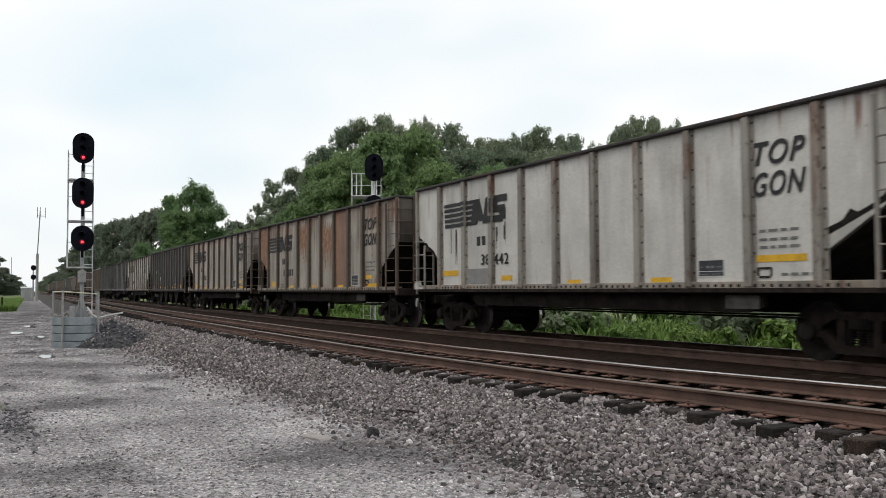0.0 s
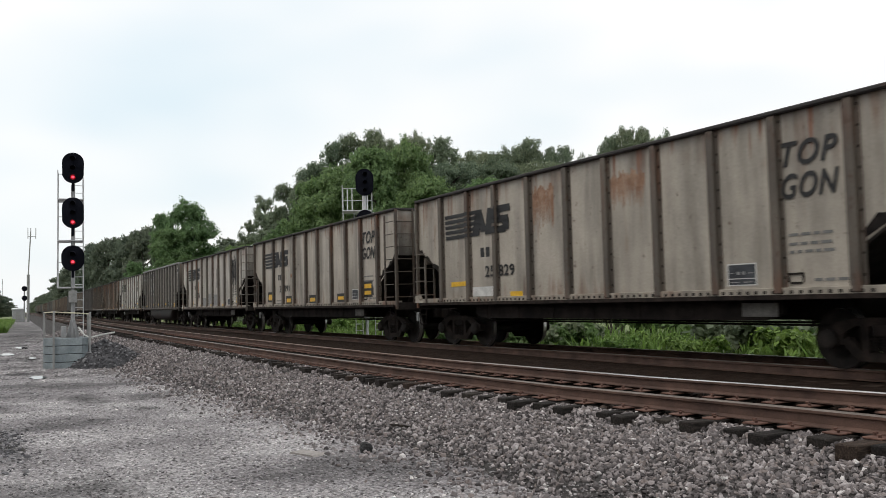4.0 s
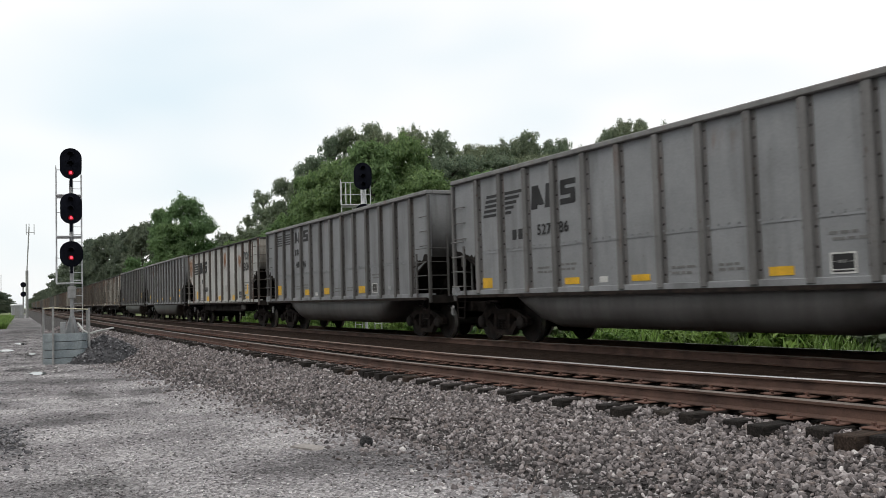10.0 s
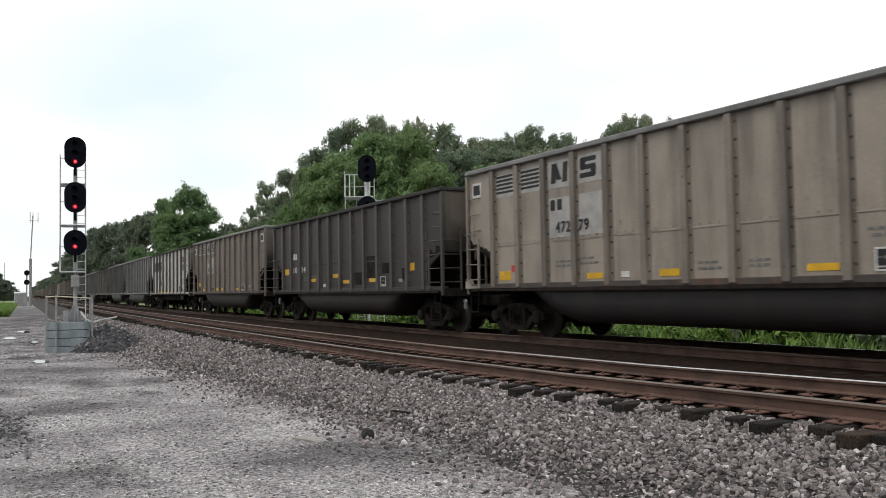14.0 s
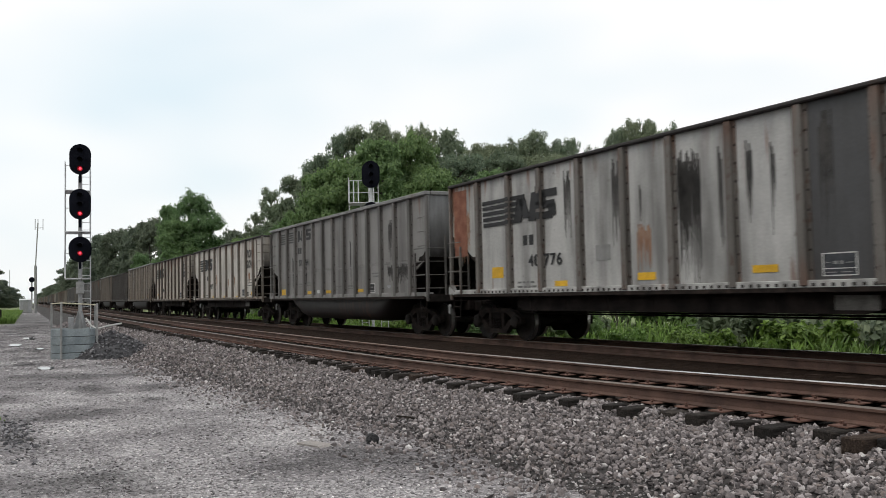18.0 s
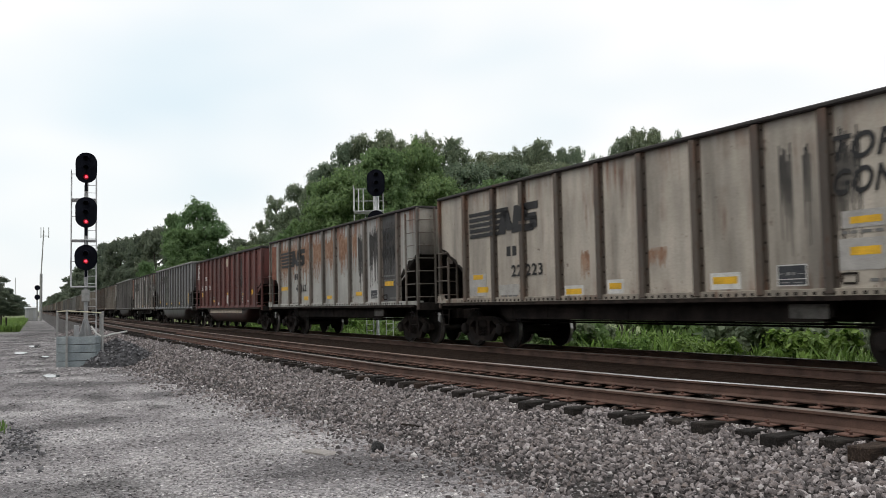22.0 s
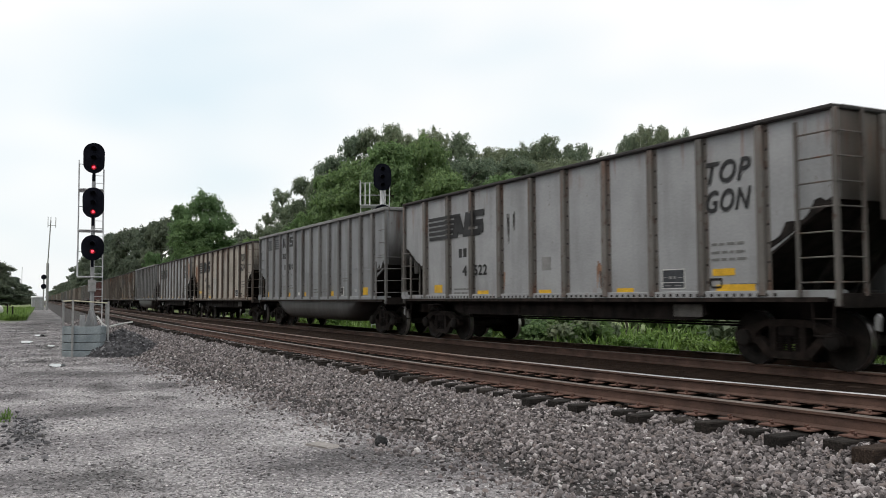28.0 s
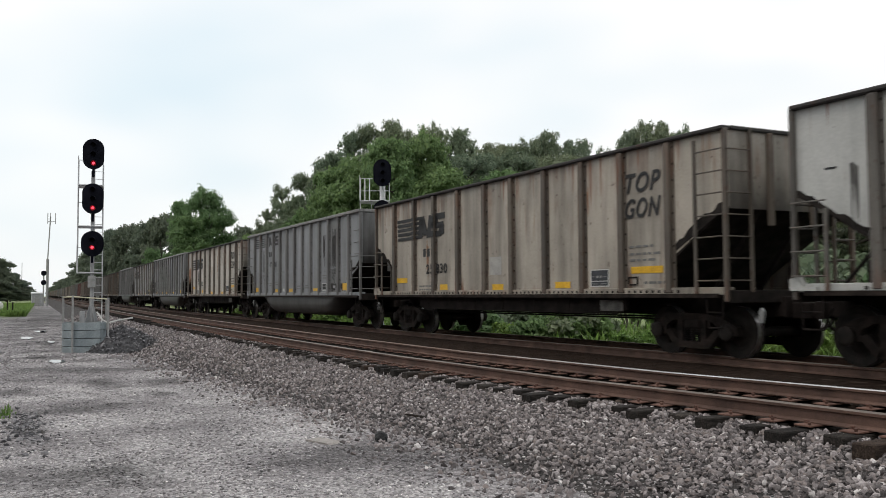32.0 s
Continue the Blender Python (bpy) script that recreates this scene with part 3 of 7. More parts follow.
def leaf_cloud(centres, count, size, rnd, flat=0.75):
    """Leaf sprays in clumps, the clumps set on the outside of lobes, with gaps between them."""
    verts, faces = [], []
    clumps = []
    for cx, cy, cz, r in centres:
        for _ in range(rnd.randint(7, 10)):
            d = Vector((rnd.gauss(0, 1), rnd.gauss(0, 1), rnd.gauss(0.25, 1))).normalized()
            if d.z < -0.35:
                d.z *= -0.5
                d.normalize()
            p = Vector((cx, cy, cz)) + Vector((d.x, d.y, d.z * flat)) * r * rnd.uniform(0.7, 1.12)
            clumps.append((p, d, r * rnd.uniform(0.34, 0.58)))
    weights = [c[2] ** 2 for c in clumps]
    for p0, d, r in rnd.choices(clumps, weights, k=count):
        o = Vector((rnd.gauss(0, 1), rnd.gauss(0, 1), rnd.gauss(0, 1))).normalized()
        p = p0 + Vector((o.x, o.y, o.z * 0.7)) * r * (rnd.random() ** 0.3)
        nrm = (o * 0.8 + d * 0.5 + Vector((rnd.gauss(0, 0.3), rnd.gauss(0, 0.3), rnd.gauss(0, 0.3) + 0.45))).normalized()
        for _k in range(3):
            q = (nrm + Vector((rnd.gauss(0, 0.3), rnd.gauss(0, 0.3), rnd.gauss(0, 0.3)))).normalized()
            u = q.orthogonal().normalized()
            u = Matrix.Rotation(rnd.uniform(0, math.tau), 3, q) @ u
            w = q.cross(u)
            sz = size * rnd.uniform(0.55, 1.1)
            c = p + Vector((rnd.gauss(0, 0.6), rnd.gauss(0, 0.6), rnd.gauss(0, 0.45))) * size
            base = len(verts)
            verts += [c - u * sz * 0.75, c + w * sz * 0.55 - u * sz * 0.1, c + u * sz * 0.8 - q * sz * 0.2, c - w * sz * 0.5]
            faces.append((base, base + 1, base + 2, base + 3))
    return verts, faces


def make_tree(seed, height, spread, count, size, mat, bare=0.3, lobes_n=30):
    rnd = random.Random(seed)
    root = empty("tree")
    bm = bmesh.new()
    lean = Vector((rnd.uniform(-0.04, 0.04), rnd.uniform(-0.04, 0.04), 1))
    prev, r = Vector((0, 0, -0.4)), height * 0.02
    lobes = []
    for k in range(6):
        nxt = lean * (height * 0.84 * (k + 1) / 6) + Vector((rnd.uniform(-0.2, 0.2), rnd.uniform(-0.2, 0.2), 0))
        bar(bm, prev, nxt, r * (1 - k * 0.14), 7)
        prev = nxt
        if k >= 1:
            for _ in range(4):
                a = rnd.uniform(0, math.tau)
                ln = spread * rnd.uniform(0.45, 0.95) * (1.12 - 0.13 * k)
                mid = nxt + Vector((math.cos(a) * ln * 0.5, math.sin(a) * ln * 0.5, ln * 0.25))
                tip = nxt + Vector((math.cos(a) * ln, math.sin(a) * ln, ln * rnd.uniform(0.3, 0.6)))
                bar(bm, nxt, mid, r * 0.4, 5)
                bar(bm, mid, tip, r * 0.22, 5)
                if tip.z < height * 0.93:
                    lobes.append((tip.x, tip.y, tip.z, spread * rnd.uniform(0.17, 0.34)))
    part("trunk", bm, M_BARK, root)
    for _ in range(lobes_n):
        a, q = rnd.uniform(0, math.tau), rnd.uniform(0.15, 1.0) ** 0.7
        f = rnd.uniform(bare, 0.95)
        wide = math.sin(math.pi * (0.18 + 0.78 * f)) ** 0.7
        lobes.append((math.cos(a) * spread * q * wide, math.sin(a) * spread * q * wide, height * f, spread * rnd.uniform(0.14, 0.3)))
    verts, faces = leaf_cloud(lobes, count, size, rnd, 0.8)
    me = bpy.data.meshes.new("crown")
    me.from_pydata(verts, [], faces)
    me.materials.append(mat)
    ob = new("crown", me)
    ob.parent = root
    return root


def plant(proto, x, y, height, spread, label):
    """Set a tree of the given height and crown half-width."""
    tree, tall, wide = proto
    m = Matrix.Translation((x, y, -0.6)) @ Matrix.Rotation(rnd_t.uniform(0, 6.28), 4, "Z")
    t = copy_thing(tree, m @ Matrix.Diagonal((spread / wide, spread / wide, height / tall, 1)))
    t.scale = (spread / wide, spread / wide, height / tall)
    t.name = "tree"
    tagged(t, label, "tree", "trees along the railway")
    return t


rnd_t = random.Random(77)
OAKS = [(make_tree(11 + k, 20.0, 6.0, 13000, 0.23, M_LEAF, 0.12, 60), 19.3, 5.4) for k in range(3)]
SPARSE = [(make_tree(61, 20.0, 5.4, 3600, 0.27, M_LEAF, 0.28, 20), 19.2, 5.0)]
LIGHT = [(make_tree(31 + k, 14.0, 4.8, 11000, 0.22, M_LEAF_LIGHT, 0.06, 56), 13.4, 4.6) for k in range(2)]
FAR = [(make_tree(41 + k, 17.0, 6.2, 7500, 0.4, M_LEAF_FAR, 0.02, 44), 16.6, 6.2) for k in range(2)]


def make_bush(seed, size, mat):
    rnd = random.Random(seed)
    lobes = [(rnd.uniform(-1, 1) * size, rnd.uniform(-0.7, 0.7) * size, rnd.uniform(0.25, 1.0) * size, size * rnd.uniform(0.3, 0.55)) for _ in range(9)]
    root = empty("bush")
    bm = bmesh.new()
    for x, y, z, r in lobes:
        bar(bm, (x * 0.3, y * 0.3, -0.2), (x, y, z), 0.03 * size, 5)
    part("stem", bm, M_BARK, root)
    verts, faces = leaf_cloud(lobes, 1150, 0.22 * size ** 0.5, rnd, 0.9)
    me = bpy.data.meshes.new("foliage")
    me.from_pydata(verts, [], faces)
    me.materials.append(mat)
    new("foliage", me).parent = root
    return root


BUSHES = [make_bush(5, 2.0, M_LEAF_LIGHT), make_bush(6, 2.4, M_LEAF), make_bush(7, 1.7, M_WEED)]


def blades(name, spots, rnd, tall, mat, label, category, wide=0.035):
    """Grass and weeds: bent blades in tufts."""
    verts, faces = [], []
    for x, y, z in spots:
        for _ in range(rnd.randint(5, 9)):
            a = rnd.uniform(0, math.tau)
            h = tall * rnd.uniform(0.45, 1.15)
            out = Vector((math.cos(a), math.sin(a), 0))
            side = Vector((-out.y, out.x, 0)) * wide * rnd.uniform(0.6, 1.5)
            b = Vector((x, y, z)) + out * rnd.uniform(0, 0.15)
            bend = rnd.uniform(0.15, 0.7) * h
            m = b + Vector((0, 0, h * 0.6)) + out * bend * 0.35
            t = b + Vector((0, 0, h * rnd.uniform(0.8, 1.0))) + out * bend
            k = len(verts)
            verts += [b - side * 0.6, b + side * 0.6, m + side, m - side, t]
            faces += [(k, k + 1, k + 2, k + 3), (k + 3, k + 2, k + 4)]
    me = bpy.data.meshes.new(name)
    me.from_pydata(verts, [], faces)
    me.materials.append(mat)
    ob = new(name, me)
    tagged(ob, label, category, kind="stuff")
    return ob
# ---- where the trees stand ----
DEEP = "tall dark green broadleaf tree in the wood behind the line"
EDGE = "light green leafy tree at the edge of the wood"
AIRY = "thin-crowned broadleaf tree with sky showing through"
WOOD = "distant dark green tree lining the railway cutting"
# x, y, height and half-width of the crowns that stand out against the sky
for k, (x, y, h, w) in enumerate([(-102.1, 35.3, 17.2, 3.4), (-103, 38.6, 19.5, 3.4), (-117, 46.9, 25.9, 3.8), (-115.6, 50.3, 27.2, 4.2), (-112.2, 52.8, 25.4, 3.4), (-108.5, 55.9, 25.6, 3.6), (-104.2, 57.6, 24.4, 3.8),
                                  (-97.2, 57.7, 21.2, 3.9), (-94.5, 60.1, 21.4, 3.4), (-92.5, 63.2, 22.5, 3.6), (-88.9, 64.9, 20.9, 2.9), (-83.8, 65, 18.8, 2.8), (-67.7, 56.2, 18.2, 2.3), (-64.5, 56.9, 18.3, 2.6), (-62.9, 58.7, 17.6, 2.4), (-60.2, 60.1, 16.4, 2.6)]):
    plant(OAKS[k % 3], x, y, h * 0.97, w, DEEP)
for k, (x, y, h, w) in enumerate([(-84.7, 47.5, 16.7, 4.6), (-84, 52.4, 16.9, 4.6), (-81.3, 56.6, 17.2, 4.6), (-75.9, 58.8, 15.5, 4.2), (-106.9, 33.6, 13.4, 3.6), (-70, 60, 13.5, 4.0), (-55, 61, 14.0, 4.5), (-47, 62, 12.5, 5.0), (-38, 60, 12.0, 5.0), (-28, 58, 12.0, 5.0), (-17, 56, 12.5, 5.0), (-7, 55, 12.5, 5.0)]):
    plant(OAKS[(k + 1) % 3], x, y, h, w, DEEP)
for x, y, h, w in ((-122.4, 37.7, 17.5, 3.2), (-125, 35.9, 14.1, 2.2)):
    plant(SPARSE[0], x, y, h, w, AIRY)
for k, (x, y, h, w) in enumerate([(-128, 28.1, 16.8, 3.8), (-137.5, 26.5, 15.4, 2.6), (-148.1, 23.9, 9.2, 2.0), (-125.5, 25.5, 12.3, 3.6), (-87.1, 35.5, 16.3, 4.4), (-82, 37.1, 16.8, 4.4), (-83.3, 41.5, 18.4, 4.0), (-91.9, 34.1, 15.0, 3.9),
                                  (-76, 40, 13.6, 4.0), (-70, 44, 12.6, 4.0), (-97, 33, 11.5, 3.6), (-62, 47, 11.5, 4.2), (-112, 31, 9.5, 3.4)]):
    plant(LIGHT[k % 2], x, y, h, w, EDGE)
for k, (x, y, h, w) in enumerate([(-263.6, 27.4, 15.1, 5.5), (-220.4, 26.6, 16.8, 5.0), (-203.2, 27.4, 17.1, 4.5), (-192.8, 29.5, 16.4, 4.0), (-179.4, 30.6, 17.5, 4.0), (-193.4, 51.1, 16.2, 5.0), (-165.2, 40.1, 12.1, 4.5), (-172, 34, 13.5, 4.5), (-300, 30, 15.0, 6.5), (-345, 32, 14.5, 6.5), (-240, 29, 14.5, 5.0), (-158, 34, 10.5, 4.0), (-152, 44, 12.0, 4.5)]):
    plant(FAR[k % 2], x, y, h, w, WOOD)
# the wood goes on along both sides of the line
for k in range(30):
    s = 390 + k * (16 + k) + rnd_t.uniform(-5, 5)
    p, a = line(s, 13.5 + rnd_t.uniform(-0.5, 5))
    plant(FAR[k % 2], p.x, p.y, rnd_t.uniform(13, 15.5), 7.0, WOOD)
for x, y, h, w in ((-335, 3.6, 13.5, 6.0), (-340, 7.0, 9.6, 4.6), (-330, -3, 16.5, 7.0), (-346, 10.4, 7.0, 4.2), (-352, 13.0, 5.0, 3.4), (-325, -12, 18.0, 7.5), (-332, 0.5, 15.0, 6.0), (-326, 2.0, 7.0, 5.5), (-330, 5.6, 6.0, 5.0), (-338, 9.0, 4.6, 4.4), (-322, -4.0, 8.0, 5.5)):
    plant(FAR[0 if h > 8 else 1], x, y, h, w, WOOD)
# Unseen rank on the viewer's side, added to hold sky light off the cars.
for k in range(24):
    p, a = line(-75 + k * 9 + rnd_t.uniform(-3, 3), -30 - rnd_t.uniform(0, 6))
    plant(FAR[k % 2], p.x, p.y, rnd_t.uniform(9.5, 12), 5.5, WOOD)
# second rank inside the wood
for k in range(14):
    plant(FAR[k % 2], -20 - k * 6.5 + rnd_t.uniform(-2, 2), 72 + rnd_t.uniform(-3, 5), rnd_t.uniform(11.5, 13.5), 7.0, DEEP)
for k in range(40):
    s = 20 + k * 3.8 + rnd_t.uniform(-1.5, 1.5)
    p, a = line(s, 15.5 + rnd_t.uniform(0, 6))
    b = copy_thing(BUSHES[k % 3], Matrix.Translation((p.x, p.y, -0.9)) @ Matrix.Rotation(rnd_t.uniform(0, 6.28), 4, "Z") @ Matrix.Scale(rnd_t.uniform(0.8, 1.35), 4))
    b.name = "bush"
    tagged(b, "leafy green bush in the rough ground beyond the track", "bush", "bushes beyond the track")
for k in range(70):
    s = -3 + k * 1.15 + rnd_t.uniform(-0.6, 0.6)
    p, a = line(s, 9.6 + rnd_t.uniform(0, 4.5))
    b = copy_thing(BUSHES[rnd_t.choice((0, 1, 2, 2))], Matrix.Translation((p.x, p.y, -0.95)) @ Matrix.Rotation(rnd_t.uniform(0, 6.28), 4, "Z") @ Matrix.Scale(rnd_t.uniform(0.35, 0.62), 4))
    b.name = "shrub"
    tagged(b, "low leafy green shrub beside the far track", "shrub", "shrubs beside the far track")
for o in [t[0] for t in OAKS + LIGHT + FAR + SPARSE] + BUSHES:
    for c in list(o.children_recursive):
        bpy.data.objects.remove(c)
    bpy.data.objects.remove(o)
rnd_w = random.Random(9)
spots = []
for _ in range(1500):
    s, o = rnd_w.uniform(-3, 75), 9.3 + rnd_w.random() * 8
    p, a = line(s, o)
    spots.append((p.x, p.y, ground_height(p.x, p.y) - 0.03))
blades("tall_weeds", spots, rnd_w, 0.85, M_WEED, "tall bright green weeds beyond the far track", "weeds", 0.03)
spots = []
for _ in range(4200):
    x = -98 - rnd_w.random() ** 1.6 * 110
    y = -0.05 * x - 1.5 - rnd_w.random() ** 1.3 * 9
    if noise.noise((x * 0.16, y * 0.45, 3)) < rnd_w.uniform(-0.45, 0.15):
        continue
    spots.append((x, y, ground_height(x, y) - 0.02))
blades("rough_grass", spots, rnd_w, 0.8, M_WEED, "rough green grass along the service road", "grass", 0.03)
spots = []
for _ in range(22):
    x, y = rnd_w.gauss(-14.9, 0.3), rnd_w.gauss(0.1, 0.15)
    spots.append((x, y, ground_height(x, y) - 0.02))
blades("grass_tuft", spots, rnd_w, 0.13, M_WEED, "small tuft of grass at the edge of a rut", "grass", 0.012)
# ---- coal cars ----
PITCH, BODY, HALF = 16.55, 15.16, 1.6
SILL, RIM = 1.12, 3.95
BODY_PAINT = plain("body_paint_base", (0.4, 0.4, 0.38))
POST_PAINT = plain("post_paint_base", (0.3, 0.3, 0.28))
END_PAINT = plain("end_paint_base", (0.3, 0.3, 0.28))
RIM_PAINT = plain("rim_paint_base", (0.1, 0.095, 0.09))
TUB_PAINT = plain("tub_paint_base", (0.12, 0.12, 0.12))
M_GREYPLATE = mottled("dusty_grey_plate", (0.07, 0.066, 0.06), (0.15, 0.14, 0.128), 5.0, 0.8)
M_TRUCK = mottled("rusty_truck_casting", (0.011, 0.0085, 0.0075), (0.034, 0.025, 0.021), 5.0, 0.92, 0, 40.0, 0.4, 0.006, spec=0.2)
# the side posts' places along each kind of car, from its leading end
SPANS = {"T": (1.41, 2.83, 4.13, 5.55, 6.98, 8.27, 9.69, 11.09, 12.38, 13.73), "U": [1.38 + 1.345 * k for k in range(10)], "B": [1.193 + 1.067 * k for k in range(13)]}
SPANS["H"] = SPANS["B"]
HALF_TURN = Matrix.Rotation(math.pi, 4, "Z")


def both_sides(ob):
    return again(ob, HALF_TURN @ ob.matrix_basis)


def wheelset_mesh():
    bm = bmesh.new()
    prof = [(0.06, -1.05), (0.075, -1.04), (0.075, -0.86), (0.11, -0.86), (0.12, -0.835), (0.27, -0.80), (0.33, -0.80), (0.41, -0.815), (0.457, -0.815), (0.462, -0.72), (0.49, -0.715), (0.49, -0.685), (0.40, -0.685),
            (0.33, -0.70), (0.14, -0.70), (0.12, -0.64), (0.085, -0.62)]
    prof = prof + [(r, -y) for r, y in prof[::-1]]
    mi = [0] * (len(prof) - 1)
    mi[8] = mi[-9] = 1
    lathe(bm, prof, n=22, mi=mi)
    # spoke-like casting marks, so that the turning shows
    for side in (-1, 1):
        for k in range(3):
            a = k * math.tau / 3
            box(bm, 0.2 * math.cos(a) - 0.03, 0.2 * math.cos(a) + 0.03, min(side * 0.8, side * 0.822), max(side * 0.8, side * 0.822), 0.2 * math.sin(a) - 0.03, 0.2 * math.sin(a) + 0.03)
    me = bpy.data.meshes.new("wheelset")
    bm.to_mesh(me)
    bm.free()
    for f in me.polygons:
        f.use_smooth = False
    for m in (M_WHEEL, M_TREAD):
        me.materials.append(m)
    return me


def side_frame_bmesh():
    """Cast truck side frame with two windows, journal boxes and a spring seat."""
    bm = bmesh.new()
    y0, y1 = -0.07, 0.07
    prism(bm, [(-1.12, 0.55), (-1.12, 0.40), (-0.68, 0.38), (-0.66, 0.55), (-0.45, 0.66), (0.45, 0.66), (0.66, 0.55), (0.68, 0.38), (1.12, 0.40), (1.12, 0.55), (0.72, 0.72), (0.4, 0.78), (-0.4, 0.78), (-0.72, 0.72)], y0, y1)
    prism(bm, [(-0.72, 0.44), (-0.58, 0.50), (-0.30, 0.24), (-0.34, 0.15), (-0.44, 0.17)], y0, y1)
    prism(bm, [(0.72, 0.44), (0.44, 0.17), (0.34, 0.15), (0.30, 0.24), (0.58, 0.50)], y0, y1)
    prism(bm, [(-0.44, 0.15), (0.44, 0.15), (0.38, 0.27), (-0.38, 0.27)], y0, y1)
    prism(bm, [(-0.36, 0.25), (-0.24, 0.25), (-0.24, 0.68), (-0.36, 0.68)], y0, y1)
    prism(bm, [(0.24, 0.25), (0.36, 0.25), (0.36, 0.68), (0.24, 0.68)], y0, y1)
    return bm


WHEELSET = wheelset_mesh()


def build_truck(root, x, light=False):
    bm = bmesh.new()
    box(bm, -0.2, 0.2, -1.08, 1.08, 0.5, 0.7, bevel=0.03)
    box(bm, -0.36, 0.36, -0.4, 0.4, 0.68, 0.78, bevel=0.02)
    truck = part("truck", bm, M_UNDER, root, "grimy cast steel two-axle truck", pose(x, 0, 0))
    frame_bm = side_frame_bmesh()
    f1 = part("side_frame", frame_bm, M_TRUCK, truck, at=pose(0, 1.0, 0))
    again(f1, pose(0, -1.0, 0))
    for sx in (-0.89, 0.89):
        w = bpy.data.objects.new("wheelset", WHEELSET)
        scene.collection.objects.link(w)
        w.parent = truck
        w.matrix_basis = pose(sx, 0, 0.457)
        w["label"] = "steel wheels on an axle with bright treads"
    if light:
        return
    bm = bmesh.new()
    for dx in (-0.16, 0.0, 0.16):
        for k in range(6):
            bar(bm, (dx, 0, 0.27 + k * 0.04), (dx, 0, 0.285 + k * 0.04), 0.072, 8)
        bar(bm, (dx, 0, 0.26), (dx, 0, 0.5), 0.045, 6)
    sp = part("spring_nest", bm, M_UNDER, truck, at=pose(0, 1.02, 0))
    sp["kind"] = "stuff"
    again(sp, pose(0, -1.02, 0))
    bm = bmesh.new()
    lathe(bm, [(0.13, -0.05), (0.15, 0.0), (0.15, 0.07), (0.11, 0.1), (0.05, 0.11)], n=12)
    cap = part("bearing_cap", bm, M_WHEEL, truck, at=pose(-0.89, 1.06, 0.457))
    again(cap, pose(0.89, 1.06, 0.457))
    again(cap, pose(-0.89, -1.06, 0.457, 0, 0, 180))
    again(cap, pose(0.89, -1.06, 0.457, 0, 0, 180))
    bm = bmesh.new()
    for sx in (-1, 1):
        box(bm, sx * 0.36 - 0.03, sx * 0.36 + 0.03, -0.8, 0.8, 0.36, 0.46)
        for sy in (-1, 1):
            box(bm, min(sx * 0.36, sx * 0.44), max(sx * 0.36, sx * 0.44), sy * 0.76 - 0.05, sy * 0.76 + 0.05, 0.26, 0.56)
    part("brake_beam", bm, M_UNDER, truck)
    return truck


